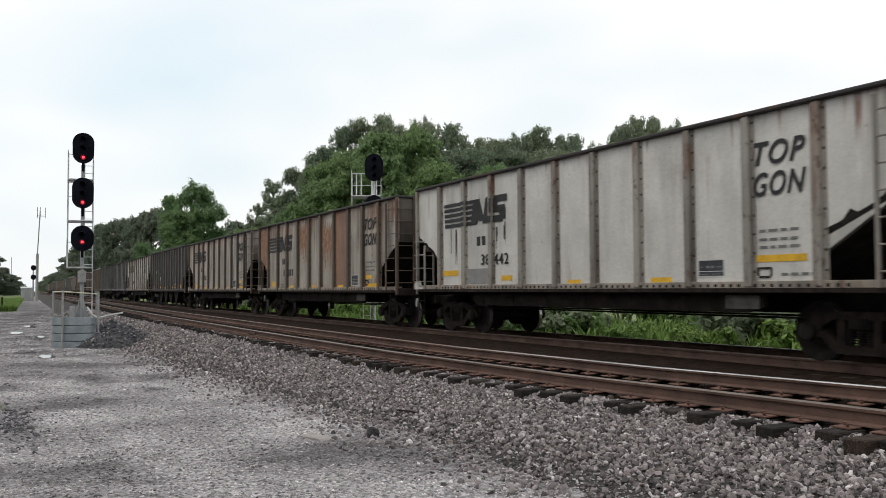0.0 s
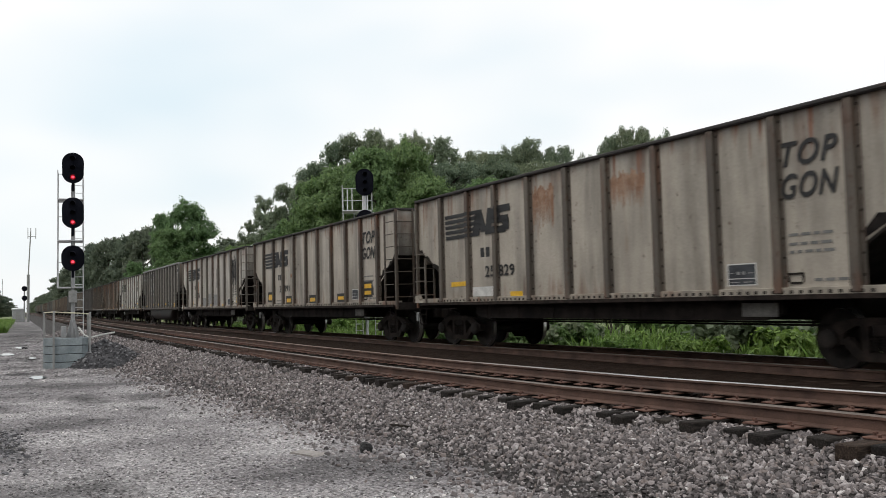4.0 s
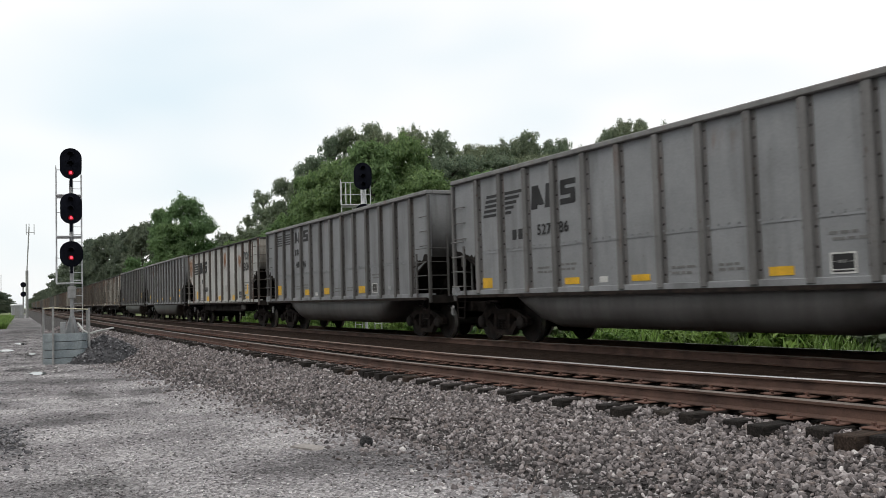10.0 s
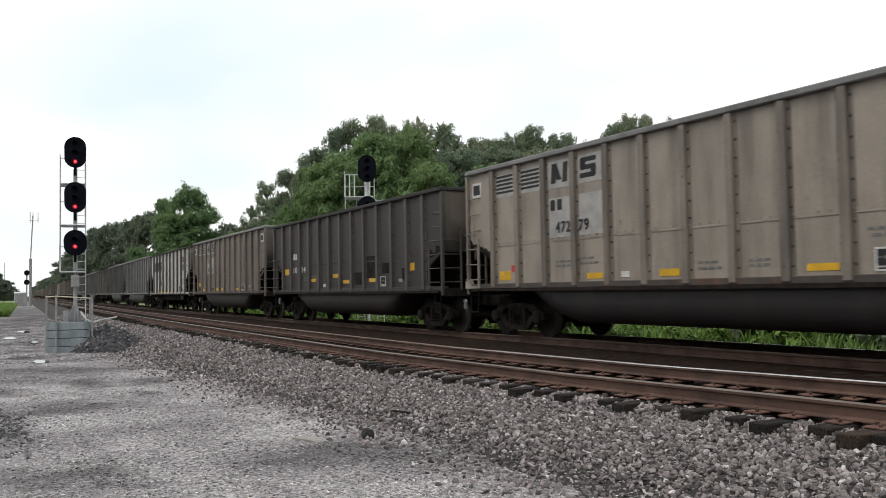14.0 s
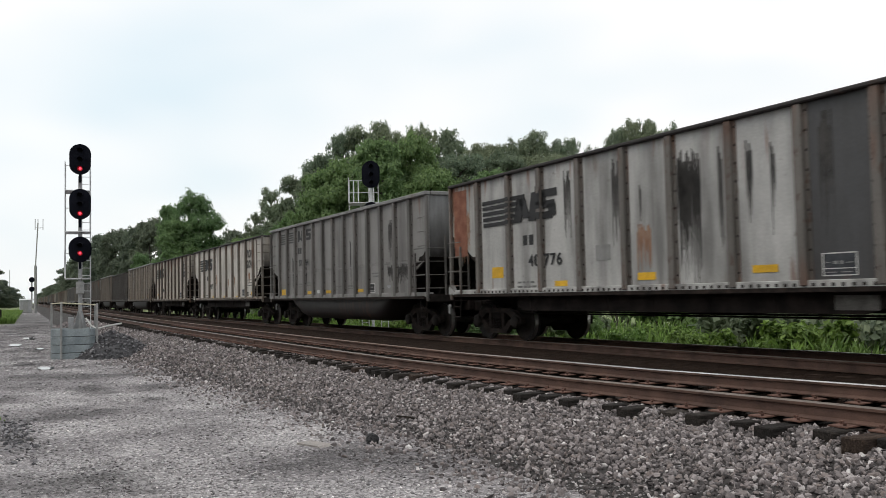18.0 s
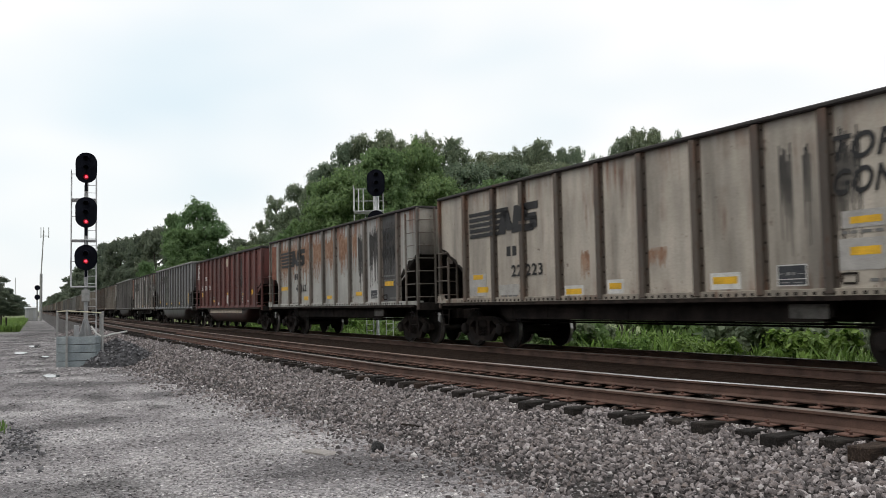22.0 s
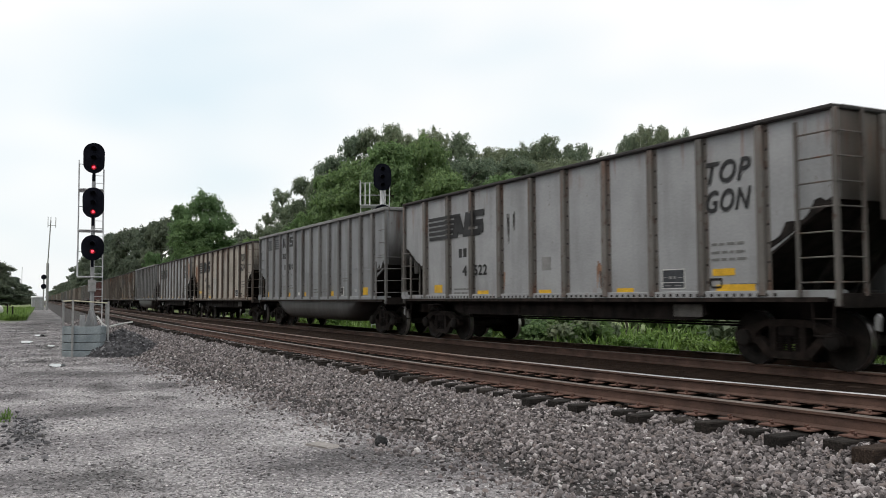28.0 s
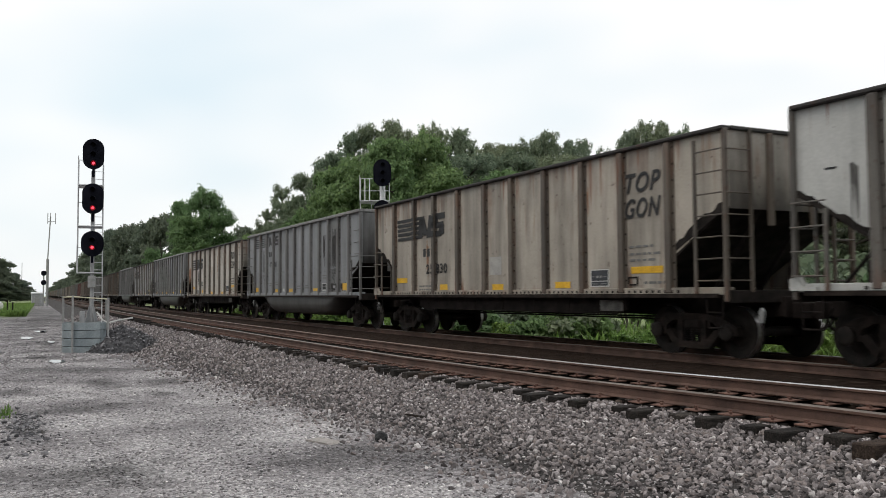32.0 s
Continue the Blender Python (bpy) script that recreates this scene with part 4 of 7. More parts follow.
def ends(root, plate_mat, rail_mat, tall=True):
    """Couplers, end platforms, ladders and brake gear; the same at both ends."""
    bm = bmesh.new()
    box(bm, 7.58, 8.06, -0.16, 0.16, 0.70, 0.98, bevel=0.02)
    box(bm, 7.98, 8.2, -0.12, 0.12, 0.72, 0.96, bevel=0.03)
    prism(bm, [(8.14, 0.70), (8.34, 0.72), (8.36, 0.98), (8.14, 1.0)], -0.16, 0.06)
    both_sides(part("coupler", bm, M_UNDER, root))
    bm = bmesh.new()
    for k in range(7):
        a0, a1 = k / 7 * 2.6, (k + 1) / 7 * 2.6
        bar(bm, (7.83 + 0.2 * math.sin(a0), 0.4, 0.86 - 0.36 * math.sin(a0 * 0.9)), (7.83 + 0.2 * math.sin(a1), 0.4, 0.86 - 0.36 * math.sin(a1 * 0.9)), 0.022, 6)
    both_sides(part("brake_hose", bm, M_BLACK, root))
    # Added pale plate that stands for a bright glint beside the hose.
    bm = bmesh.new()
    prism(bm, [(7.72, 0.66), (7.8, 0.64), (7.82, 0.84), (7.77, 0.9), (7.72, 0.84)], -1.02, -0.97)
    both_sides(part("hose_bracket", bm, M_GALV, root, "pale steel bracket for the brake hose"))
    # end platform
    bm = bmesh.new()
    box(bm, 6.38, 7.58, -1.5, 1.5, 1.10, 1.16)
    box(bm, 7.52, 7.6, -1.56, 1.56, 0.98, 1.2, bevel=0.01)
    both_sides(part("end_platform", bm, plate_mat, root))
    # corner posts and ladders
    bm = bmesh.new()
    box(bm, 7.52, 7.6, 1.51, 1.6, 1.0, RIM - 0.02, bevel=0.012)
    post = part("corner_post", bm, POST_PAINT, root)
    both_sides(post)
    bm = bmesh.new()
    box(bm, 7.52, 7.6, -1.6, -1.51, 1.0, RIM - 0.02, bevel=0.012)
    both_sides(part("corner_post", bm, POST_PAINT, root))
    for sy, long in ((1, False), (-1, True)):
        bm = bmesh.new()
        long = long and tall
        n = 7 if long else 4
        if long:
            box(bm, 6.9, 6.96, sy * 1.64 - 0.02, sy * 1.64 + 0.02, 1.14, 3.8)
        else:
            box(bm, 6.9, 6.96, sy * 1.64 - 0.02, sy * 1.64 + 0.02, 1.14, 2.35)
        for k in range(n):
            z = 1.36 + k * 0.37
            bar(bm, (6.92, sy * 1.65, z), (7.56, sy * 1.65, z), 0.014)
            bar(bm, (7.62, sy * 1.58, z), (7.62, sy * 1.02, z), 0.014)
        box(bm, 7.58, 7.64, sy * 1.02 - 0.02, sy * 1.02 + 0.02, 1.16, 1.36 + n * 0.37)
        both_sides(part("ladder", bm, POST_PAINT, root))
    if not tall:
        for sy in (1, -1):
            for z in (2.55, 2.95, 3.35):
                bm = bmesh.new()
                bar(bm, (7.03, sy * 1.58, z), (7.48, sy * 1.58, z), 0.013)
                bar(bm, (7.03, sy * 1.58, z), (7.03, sy * 1.5, z), 0.013)
                bar(bm, (7.48, sy * 1.58, z), (7.48, sy * 1.5, z), 0.013)
                both_sides(part("grab_iron", bm, POST_PAINT, root))
    # steps hanging below the sill
    for sy in (1, -1):
        bm = bmesh.new()
        bar(bm, (7.06, sy * 1.56, 1.12), (7.13, sy * 1.56, 0.56), 0.014)
        bar(bm, (7.48, sy * 1.56, 1.12), (7.44, sy * 1.56, 0.56), 0.014)
        bar(bm, (7.13, sy * 1.56, 0.56), (7.44, sy * 1.56, 0.56), 0.018)
        bar(bm, (7.08, sy * 1.56, 0.82), (7.46, sy * 1.56, 0.82), 0.014)
        both_sides(part("step", bm, M_UNDER, root))
    # air reservoir and lever in the dark end bay
    bm = bmesh.new()
    bar(bm, (5.98, -0.8, 1.38), (5.98, 0.5, 1.38), 0.2, 14)
    box(bm, 6.68, 6.88, 0.5, 0.85, 1.16, 1.6, bevel=0.03)
    bar(bm, (7.28, 0.9, 1.16), (6.48, 0.6, 2.2), 0.03)
    part("brake_gear", bm, M_UNDERGREY, root)
    # end braces
    bm = bmesh.new()
    prism(bm, [(6.18, 1.16), (6.3, 1.16), (7.48, 2.62), (7.38, 2.62)], 0.51, 0.59)
    brace = part("end_brace", bm, M_BLACK, root)
    both_sides(brace)
    both_sides(again(brace, pose(0, -1.1, 0)))
    # pulling plate at the corners of the platform
    bm = bmesh.new()
    prism(bm, [(7.13, 1.14), (7.63, 1.14), (7.63, 1.32), (7.48, 1.36), (7.38, 1.2), (7.13, 1.2)], 1.5, 1.62)
    both_sides(part("jacking_pad", bm, rail_mat, root))


def build_gondola(kind, light=False):
    """kinds T and U: flat floor and ten side posts, unevenly or evenly spaced; kind B: twin tubs and thirteen posts; kind H: posts and hopper chutes."""
    root = empty("coal_gondola" if kind != "H" else "hopper_car")
    flat = kind in "TU"
    posts = [BODY / 2 - u for u in SPANS[kind]]
    count = len(posts)
    top = RIM - 0.04 if flat else RIM
    yo, yi = HALF - 0.09, HALF - 0.115
    # side panels
    bm = bmesh.new()
    box(bm, -0.5, 0.5, yi, yo, SILL + 0.13, top)
    p0 = None
    for a, b in zip(posts, posts[1:]):
        m = pose((a + b) / 2, 0, 0) @ Matrix.Diagonal((a - b, 1, 1, 1))
        if p0 is None:
            p0 = part("side_panel", bm, BODY_PAINT, root, at=m)
        else:
            again(p0, m)
    bm = bmesh.new()
    box(bm, posts[-1], posts[0], -yo, -yi, SILL + 0.13, top)
    part("side_sheet", bm, BODY_PAINT, root)
    knee, brow = 1.92 if flat else 1.96, 2.6 if flat else 2.25
    for sx in (1, -1):
        edge = posts[0] if sx > 0 else -posts[-1]
        bm = bmesh.new()
        prism(bm, [(sx * edge, SILL + 0.13), (sx * (edge + 0.12), SILL + 0.13), (sx * (edge + 0.12), knee), (sx * (7.58), brow), (sx * 7.58, top), (sx * edge, top)], yi, yo)
        both_sides(part("end_panel", bm, BODY_PAINT, root))
    # posts
    bm = bmesh.new()
    box(bm, -0.075, 0.075, yo - 0.01, HALF, SILL + 0.04, top, bevel=0.015)
    box(bm, -0.14, 0.14, yo - 0.01, yo + 0.014, SILL + 0.1, top)
    if not light:
        for k in range(9):
            for sx in (-0.108, 0.108):
                z = SILL + 0.28 + k * 0.3
                box(bm, sx - 0.016, sx + 0.016, yo + 0.01, yo + 0.026, z - 0.018, z + 0.018, 1)
    q0 = part("side_post", bm, [POST_PAINT, M_UNDERGREY], root, at=pose(posts[0], 0, 0))
    both_sides(q0)
    for x in posts[1:]:
        q = again(q0, pose(x, 0, 0))
        if not light:
            both_sides(q)
    # rim
    zt = RIM + 0.03 if flat else RIM + 0.11
    bm = bmesh.new()
    box(bm, -7.58, 7.58, HALF - 0.17, HALF + 0.02, top, zt, bevel=0.018)
    both_sides(part("top_chord", bm, RIM_PAINT, root))
    bm = bmesh.new()
    box(bm, 7.44, 7.61, -HALF + 0.17, HALF - 0.17, top, zt, bevel=0.018)
    both_sides(part("end_chord", bm, RIM_PAINT, root))
    # sill
    bm = bmesh.new()
    box(bm, -7.58, 7.58, HALF - 0.2, HALF - 0.03, SILL, SILL + 0.13, bevel=0.01)
    # The lower lip is near black, whatever the sill's own paint.
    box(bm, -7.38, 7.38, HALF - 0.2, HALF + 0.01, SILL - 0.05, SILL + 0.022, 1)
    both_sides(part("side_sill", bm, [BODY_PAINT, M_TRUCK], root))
    if flat:
        bm = bmesh.new()
        # Slots are small black plates: the shade in the openings is coloured in.
        for k in range(76):
            x = -6.4 + k * 0.17
            box(bm, x - 0.03, x + 0.03, HALF - 0.04, HALF - 0.026, SILL + 0.035, SILL + 0.085)
        row = part("slotted_strip", bm, M_BLACK, root)
        row["kind"] = "stuff"
    else:
        bm = bmesh.new()
        box(bm, -6.45, 6.45, yo - 0.004, yo + 0.012, 2.12, 2.155)
        for k in range(60):
            x = -6.4 + k * 0.217
            box(bm, x - 0.02, x + 0.02, yo, yo + 0.022, 2.17, 2.2)
        both_sides(part("riveted_seam", bm, BODY_PAINT, root))
    # end walls and slope sheets
    bm = bmesh.new()
    box(bm, 7.52, 7.555, -1.47, 1.47, brow - 0.02, top)
    both_sides(part("end_wall", bm, END_PAINT, root))
    for y in () if light else (-0.52, 0.52):
        bm = bmesh.new()
        box(bm, 7.55, 7.63, y - 0.06, y + 0.06, brow - 0.3, top, bevel=0.012)
        both_sides(part("end_post", bm, POST_PAINT, root))
    bm = bmesh.new()
    prism(bm, [(7.54, brow), (7.54, brow + 0.05), (5.2, 1.2), (5.2, 1.15)], -1.48, 1.48)
    both_sides(part("slope_sheet", bm, M_BLACK, root))
    bm = bmesh.new()
    box(bm, -5.4, 5.4, -1.48, 1.48, 1.1, 1.14)
    part("floor_plate", bm, M_BLACK, root)
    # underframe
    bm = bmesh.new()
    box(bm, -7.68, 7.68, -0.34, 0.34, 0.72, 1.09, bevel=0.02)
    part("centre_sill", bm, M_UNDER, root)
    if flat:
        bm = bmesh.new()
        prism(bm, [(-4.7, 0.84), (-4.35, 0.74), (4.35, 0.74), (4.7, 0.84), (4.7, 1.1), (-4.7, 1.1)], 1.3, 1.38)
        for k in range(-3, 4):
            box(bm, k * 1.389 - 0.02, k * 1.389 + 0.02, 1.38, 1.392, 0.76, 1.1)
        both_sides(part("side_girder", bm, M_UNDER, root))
        bm = bmesh.new()
        box(bm, -4.62, -3.9, 1.385, 1.4, 0.8, 1.02)
        part("inspection_plate", bm, M_GREYPLATE, root)
        bm = bmesh.new()
        for z, y in ((0.66, 0.9), (0.69, 0.6)):
            bar(bm, (-5.6, y, z), (5.6, y, z), 0.018)
        bar(bm, (-1.5, 0.2, 0.85), (0.2, 0.2, 0.85), 0.2, 12)
        part("brake_pipe", bm, M_UNDER, root)
    elif kind == "B":
        bm = bmesh.new()
        prof = [(1.5, SILL - 0.01), (1.5, 0.84), (1.46, 0.64), (1.36, 0.48), (1.2, 0.40), (0.9, 0.37), (0.36, 0.37)]
        xs = [(-4.9, 0.0), (-4.55, 0.45), (-4.05, 0.82), (-3.5, 1.0), (3.5, 1.0), (4.05, 0.82), (4.55, 0.45), (4.9, 0.0)]
        rings = [[bm.verts.new((x, y, SILL - (SILL - z) * f)) for y, z in prof] for x, f in xs]
        for a, b in zip(rings, rings[1:]):
            for k in range(len(prof) - 1):
                bm.faces.new((a[k], a[k + 1], b[k + 1], b[k]))
        bmesh.ops.recalc_face_normals(bm, faces=bm.faces)
        for f in bm.faces:
            f.smooth = True
        both_sides(part("tub", bm, TUB_PAINT, root))
    else:
        for cx in (-3.3, -1.1, 1.1, 3.3):
            bm = bmesh.new()
            prism(bm, [(cx - 1.05, SILL), (cx - 0.25, 0.3), (cx + 0.25, 0.3), (cx + 1.05, SILL)], -1.4, 1.4)
            part("hopper_chute", bm, M_UNDER, root)
    if not light:
        ends(root, M_UNDERGREY, BODY_PAINT if kind != "H" else M_UNDERGREY, kind != "B")
    build_truck(root, 6.17, light)
    build_truck(root, -6.17, light)
    return root


def patch(bm, u0, u1, z0, z1, lift=0.0, slant=0.0, rise=0.0):
    """A thin painted or stuck-on plate on the side that faces the road."""
    y = HALF - 0.09 + 0.003 + lift
    h = (z1 - z0) * slant
    pts = [(u0, z0), (u1, z0 + rise), (u1 + h, z1 + rise), (u0 + h, z1)]
    prism(bm, [(BODY / 2 - u, z) for u, z in pts], y - 0.006, y + 0.004)


def paint_over(bm, posts, u0, u1, z0, z1, slant=0.0):
    """Paint that runs on over the side posts."""
    patch(bm, u0, u1, z0, z1, 0.015, slant)
    h = (z1 - z0) * slant / 2
    for p in posts:
        a, b = max(u0 + h, p - 0.073), min(u1 + h, p + 0.073)
        if b > a:
            patch(bm, a, b, z0, z1, 0.089)


def strands(bm, rnd, u0, u1, z0, z1, width=0.035):
    """Runs of soot or rust: many narrow strands that thin out downwards."""
    k = max(1, round((u1 - u0) / width))
    w = (u1 - u0) / k
    for i in range(k):
        a, foot = u0 + w * i, z0 + (z1 - z0) * rnd.uniform(0.0, 0.5)
        head = z1 - (z1 - z0) * rnd.uniform(0.0, 0.18)
        mid = foot + (head - foot) * rnd.uniform(0.4, 0.75)
        pts = [(a + w * 0.4, foot), (a + w * 0.6, foot), (a + w * rnd.uniform(0.8, 1.0), mid), (a + w * rnd.uniform(0.7, 1.0), head), (a + w * rnd.uniform(0.0, 0.2), head), (a + w * rnd.uniform(0.0, 0.2), mid)]
        prism(bm, [(BODY / 2 - u, z) for u, z in pts], HALF - 0.093, HALF - 0.0855)


def soot_fringe(bm, rnd, bays, knee, brow):
    """Coal soot that creeps out round the edges of the end openings."""
    y = HALF - 0.09
    for inner, sx in ((BODY / 2 - bays[0], 1), (bays[-1] - BODY / 2, -1)):
        heavy = 1.0 if sx < 0 else 0.55
        a, b = Vector((inner + 0.12, knee)), Vector((7.57, brow))
        n, was = 12, 0.1
        for k in range(n):
            p, q = a.lerp(b, k / n), a.lerp(b, (k + 1) / n)
            now = (0.05 + 0.2 * rnd.random() ** 1.5) * heavy
            prism(bm, [(sx * p.x, p.y - 0.006), (sx * q.x, q.y - 0.006), (sx * q.x, q.y + now), (sx * p.x, p.y + was)], y - 0.03, y + 0.003)
            was = now
        prism(bm, [(sx * (inner + 0.07 * rnd.random()), SILL + 0.14), (sx * (inner + 0.121), SILL + 0.14), (sx * (inner + 0.121), knee + 0.05), (sx * (inner + 0.02), knee + 0.2 * heavy)], y - 0.003, y + 0.003)


def lettering(parent, text, u, z, width, height, mat, name="lettering", slant=0.0, bold=0.02):
    """Stencilled characters that fill a field of the given width and height."""
    cu = bpy.data.curves.new(name, "FONT")
    cu.body, cu.size, cu.shear, cu.space_character = text, 1.0, slant, 1.15
    cu.extrude, cu.offset = 0.004, bold
    tmp = bpy.data.objects.new(name, cu)
    me = bpy.data.meshes.new_from_object(tmp)
    bpy.data.objects.remove(tmp)
    xs, ys = [v.co.x for v in me.vertices], [v.co.y for v in me.vertices]
    fx, fy = width / (max(xs) - min(xs)), height / (max(ys) - min(ys))
    me.transform(Matrix.Diagonal((fx, fy, 0.5, 1)) @ Matrix.Translation((-min(xs), -min(ys), 0)))
    me.materials.clear()
    me.materials.append(mat)
    ob = new(name, me)
    ob.parent = parent
    ob.matrix_local = Matrix.Translation((BODY / 2 - u, HALF - 0.071, z)) @ Matrix.Rotation(math.pi, 4, "Z") @ Matrix.Rotation(math.pi / 2, 4, "X")
    return ob


def emblem(bm, posts, u, z, h, w):
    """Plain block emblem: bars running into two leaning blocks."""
    for k in range(5):
        zz = z + h * k / 4.65
        paint_over(bm, posts, u - 0.01 * k, u + w * (0.5 + 0.02 * k), zz, zz + h * 0.14)
    paint_over(bm, posts, u + w * 0.49, u + w * 0.6, z, z + h, 0.24)
    paint_over(bm, posts, u + w * 0.63, u + w * 0.73, z + h * 0.12, z + h * 0.88, -0.45)
    paint_over(bm, posts, u + w * 0.7, u + w * 0.8, z, z + h, 0.24)
    for z0, z1, a, b in ((0.0, 0.25, 0.83, 1.03), (0.37, 0.63, 0.85, 1.07), (0.76, 1.02, 0.89, 1.1), (0.5, 0.92, 0.85, 0.95), (0.08, 0.5, 0.98, 1.08)):
        paint_over(bm, posts, u + w * a, u + w * b, z + h * z0, z + h * z1)


# type, paint, emblem, number that can be read
CARS = {
    -7: ("B", "brown"), -6: ("T", "grey"), -5: ("T", "grey"), -4: ("T", "white"), -3: ("H", "black"), -2: ("T", "cream"), -1: ("T", "rusty"),
    0: ("T", "bright", "38 442"), 1: ("B", "umber", "463 64", "window"), 2: ("T", "ivory", "39 756"), 3: ("T", "cream", "22 091"), 4: ("T", "dun", "25 829"), 5: ("T", "white", "3 806"),
    6: ("B", "slate", "533 25", "wedge"), 7: ("B", "grey", "486 34", "louvre"), 8: ("T", "cool", "44 664"), 9: ("B", "grey", "480 46", "louvre"), 10: ("B", "pale", "527 86", "wedge"), 11: ("T", "cool", "23 095"),
    12: ("B", "taupe", "466 11", "window"), 13: ("B", "black", "10 314", "none"), 14: ("B", "tan", "472 79", "window"), 15: ("T", "cream"), 16: ("T", "white", "3 947"), 17: ("B", "ash", "502 64", "louvre"), 18: ("T", "streaked", "40 776"),
    19: ("B", "grey", "520 39", "wedge"), 20: ("B", "red", "50 78 56", "arc"), 21: ("T", "runny", "41 312"), 22: ("T", "cream", "22 223"), 23: ("T", "cream", "40 045"), 24: ("B", "pale", "481 01", "louvre"), 25: ("T", "clean", "24 4"),
    26: ("T", "cream", "40 709"), 27: ("B", "pale", "", "louvre"), 28: ("T", "clean", "41 522"), 29: ("B", "pale", "486 40", "louvre"), 30: ("T", "ivory", "41 765"), 31: ("B", "pale", "474 80", "louvre"),
    32: ("T", "dun", "25 830"), 33: ("T", "cool"), 34: ("B", "grey", "", "louvre"),
}
for k in range(-28, -7):
    CARS[k] = (("T", "grey"), ("B", "taupe"), ("T", "brown"), ("B", "slate"), ("T", "cream"), ("B", "black"), ("T", "rusty"))[(k * 5) % 7]
PAINTS = {
    "bright": car_paint("bright_white_paint", (0.59, 0.58, 0.545), 0.25, 0.18, drips=0.2, spots=0.25),
    "white": car_paint("chalky_white_paint", (0.57, 0.547, 0.497), 0.42, 0.27, drips=0.35, spots=0.4),
    "clean": car_paint("pale_grey_paint", (0.325, 0.333, 0.34), 0.25, 0.15, drips=0.15, spots=0.3),
    "cool": car_paint("cool_white_paint", (0.47, 0.475, 0.455), 0.22, 0.14, drips=0.12, spots=0.25),
    "cream": car_paint("cream_weathered_paint", (0.46, 0.417, 0.355), 0.5, 0.47, drips=0.3, spots=0.5),
    "dun": car_paint("dun_weathered_paint", (0.41, 0.37, 0.313), 0.5, 0.45, drips=0.35, spots=0.55),
    "rusty": car_paint("rust_streaked_paint", (0.4, 0.37, 0.315), 0.7, 0.5, drips=0.6, spots=0.6),
    "streaked": car_paint("soot_streaked_paint", (0.47, 0.47, 0.455), 0.3, 0.55, drips=0.3),
    "runny": car_paint("rust_run_paint", (0.4, 0.4, 0.375), 0.35, 0.3, drips=1.0, spots=0.5),
    "brown": car_paint("brown_rusted_paint", (0.3, 0.26, 0.21), 0.95, 0.7),
    "grey": car_paint("dull_grey_paint", (0.232, 0.24, 0.249), 0.08, 0.3),
    "pale": car_paint("light_grey_paint", (0.25, 0.26, 0.27), 0.05, 0.25),
    "ivory": car_paint("ivory_white_paint", (0.505, 0.477, 0.425), 0.42, 0.34, drips=0.35, spots=0.4),
    "ash": car_paint("ash_grey_paint", (0.235, 0.229, 0.221), 0.1, 0.4),
    "slate": car_paint("slate_grey_paint", (0.165, 0.168, 0.168), 0.05, 0.3),
    "taupe": car_paint("taupe_dusty_paint", (0.18, 0.15, 0.123), 0.1, 0.4),
    "tan": car_paint("tan_dusty_paint", (0.335, 0.292, 0.245), 0.1, 0.35),
    "umber": car_paint("grey_brown_paint", (0.213, 0.188, 0.163), 0.12, 0.4),
    "black": car_paint("black_brown_paint", (0.041, 0.035, 0.033), 0.1, 0.3),
    "red": car_paint("oxide_red_paint", (0.14, 0.036, 0.028), 0.1, 0.55),
}
TONES = {"bright": (0.3, 0.282, 0.25), "cool": (0.125, 0.115, 0.102), "white": (0.2, 0.18, 0.152), "clean": (0.15, 0.14, 0.128), "cream": (0.095, 0.076, 0.06), "dun": (0.12, 0.1, 0.08), "rusty": (0.12, 0.09, 0.066), "streaked": (0.15, 0.138, 0.125), "runny": (0.17, 0.15, 0.13), "brown": (0.13, 0.1, 0.075), "grey": (0.11, 0.107, 0.104), "ash": (0.14, 0.133, 0.125), "ivory": (0.15, 0.132, 0.11), "pale": (0.17, 0.168, 0.165),
         "slate": (0.1, 0.098, 0.095), "taupe": (0.185, 0.158, 0.132), "tan": (0.25, 0.216, 0.18), "umber": (0.12, 0.112, 0.1), "black": (0.09, 0.08, 0.074), "red": (0.115, 0.034, 0.029)}
PALE_SIDES = ("bright", "ivory", "cool", "dun", "white", "clean", "cream", "rusty", "streaked", "brown", "runny")
POSTS = {k: car_paint("grimy_post_" + k, c, 0.6 if k in PALE_SIDES else 0.25, 0.55, spots=0.9 if k in PALE_SIDES else 0.6) for k, c in TONES.items()}
ENDS = {"grey": car_paint("sooty_grey_end", (0.235, 0.237, 0.238), 0.25, 0.6, spots=0.4, soot_to=3.3), "light": car_paint("sooty_light_end", (0.36, 0.33, 0.285), 0.5, 0.45, spots=0.7, soot_to=3.35),
        "dark": car_paint("sooty_dark_end", (0.13, 0.11, 0.09), 0.4, 0.6, soot_to=3.2), "brown": car_paint("sooty_brown_end", (0.17, 0.135, 0.105), 0.3, 0.5, soot_to=3.3), "red": car_paint("sooty_red_end", (0.14, 0.036, 0.03), 0.1, 0.6, soot_to=3.0)}
WORDS = {"bright": "bright white", "cool": "cool off-white", "white": "chalky white", "clean": "pale grey", "cream": "cream", "dun": "dull cream", "rusty": "white rust-streaked", "streaked": "pale soot-streaked", "runny": "pale grey rust-streaked", "brown": "brown heavily rusted", "grey": "dull grey", "ash": "dusty ash-grey", "ivory": "ivory white", "pale": "light grey",
         "slate": "slate grey", "taupe": "dusty taupe", "tan": "dusty tan", "umber": "grey-brown", "black": "black-brown", "red": "oxide red"}
RIM_DARK = car_paint("dark_rim_paint", (0.034, 0.031, 0.03), 0.05, 0.3, rough=0.85, spots=0.0)
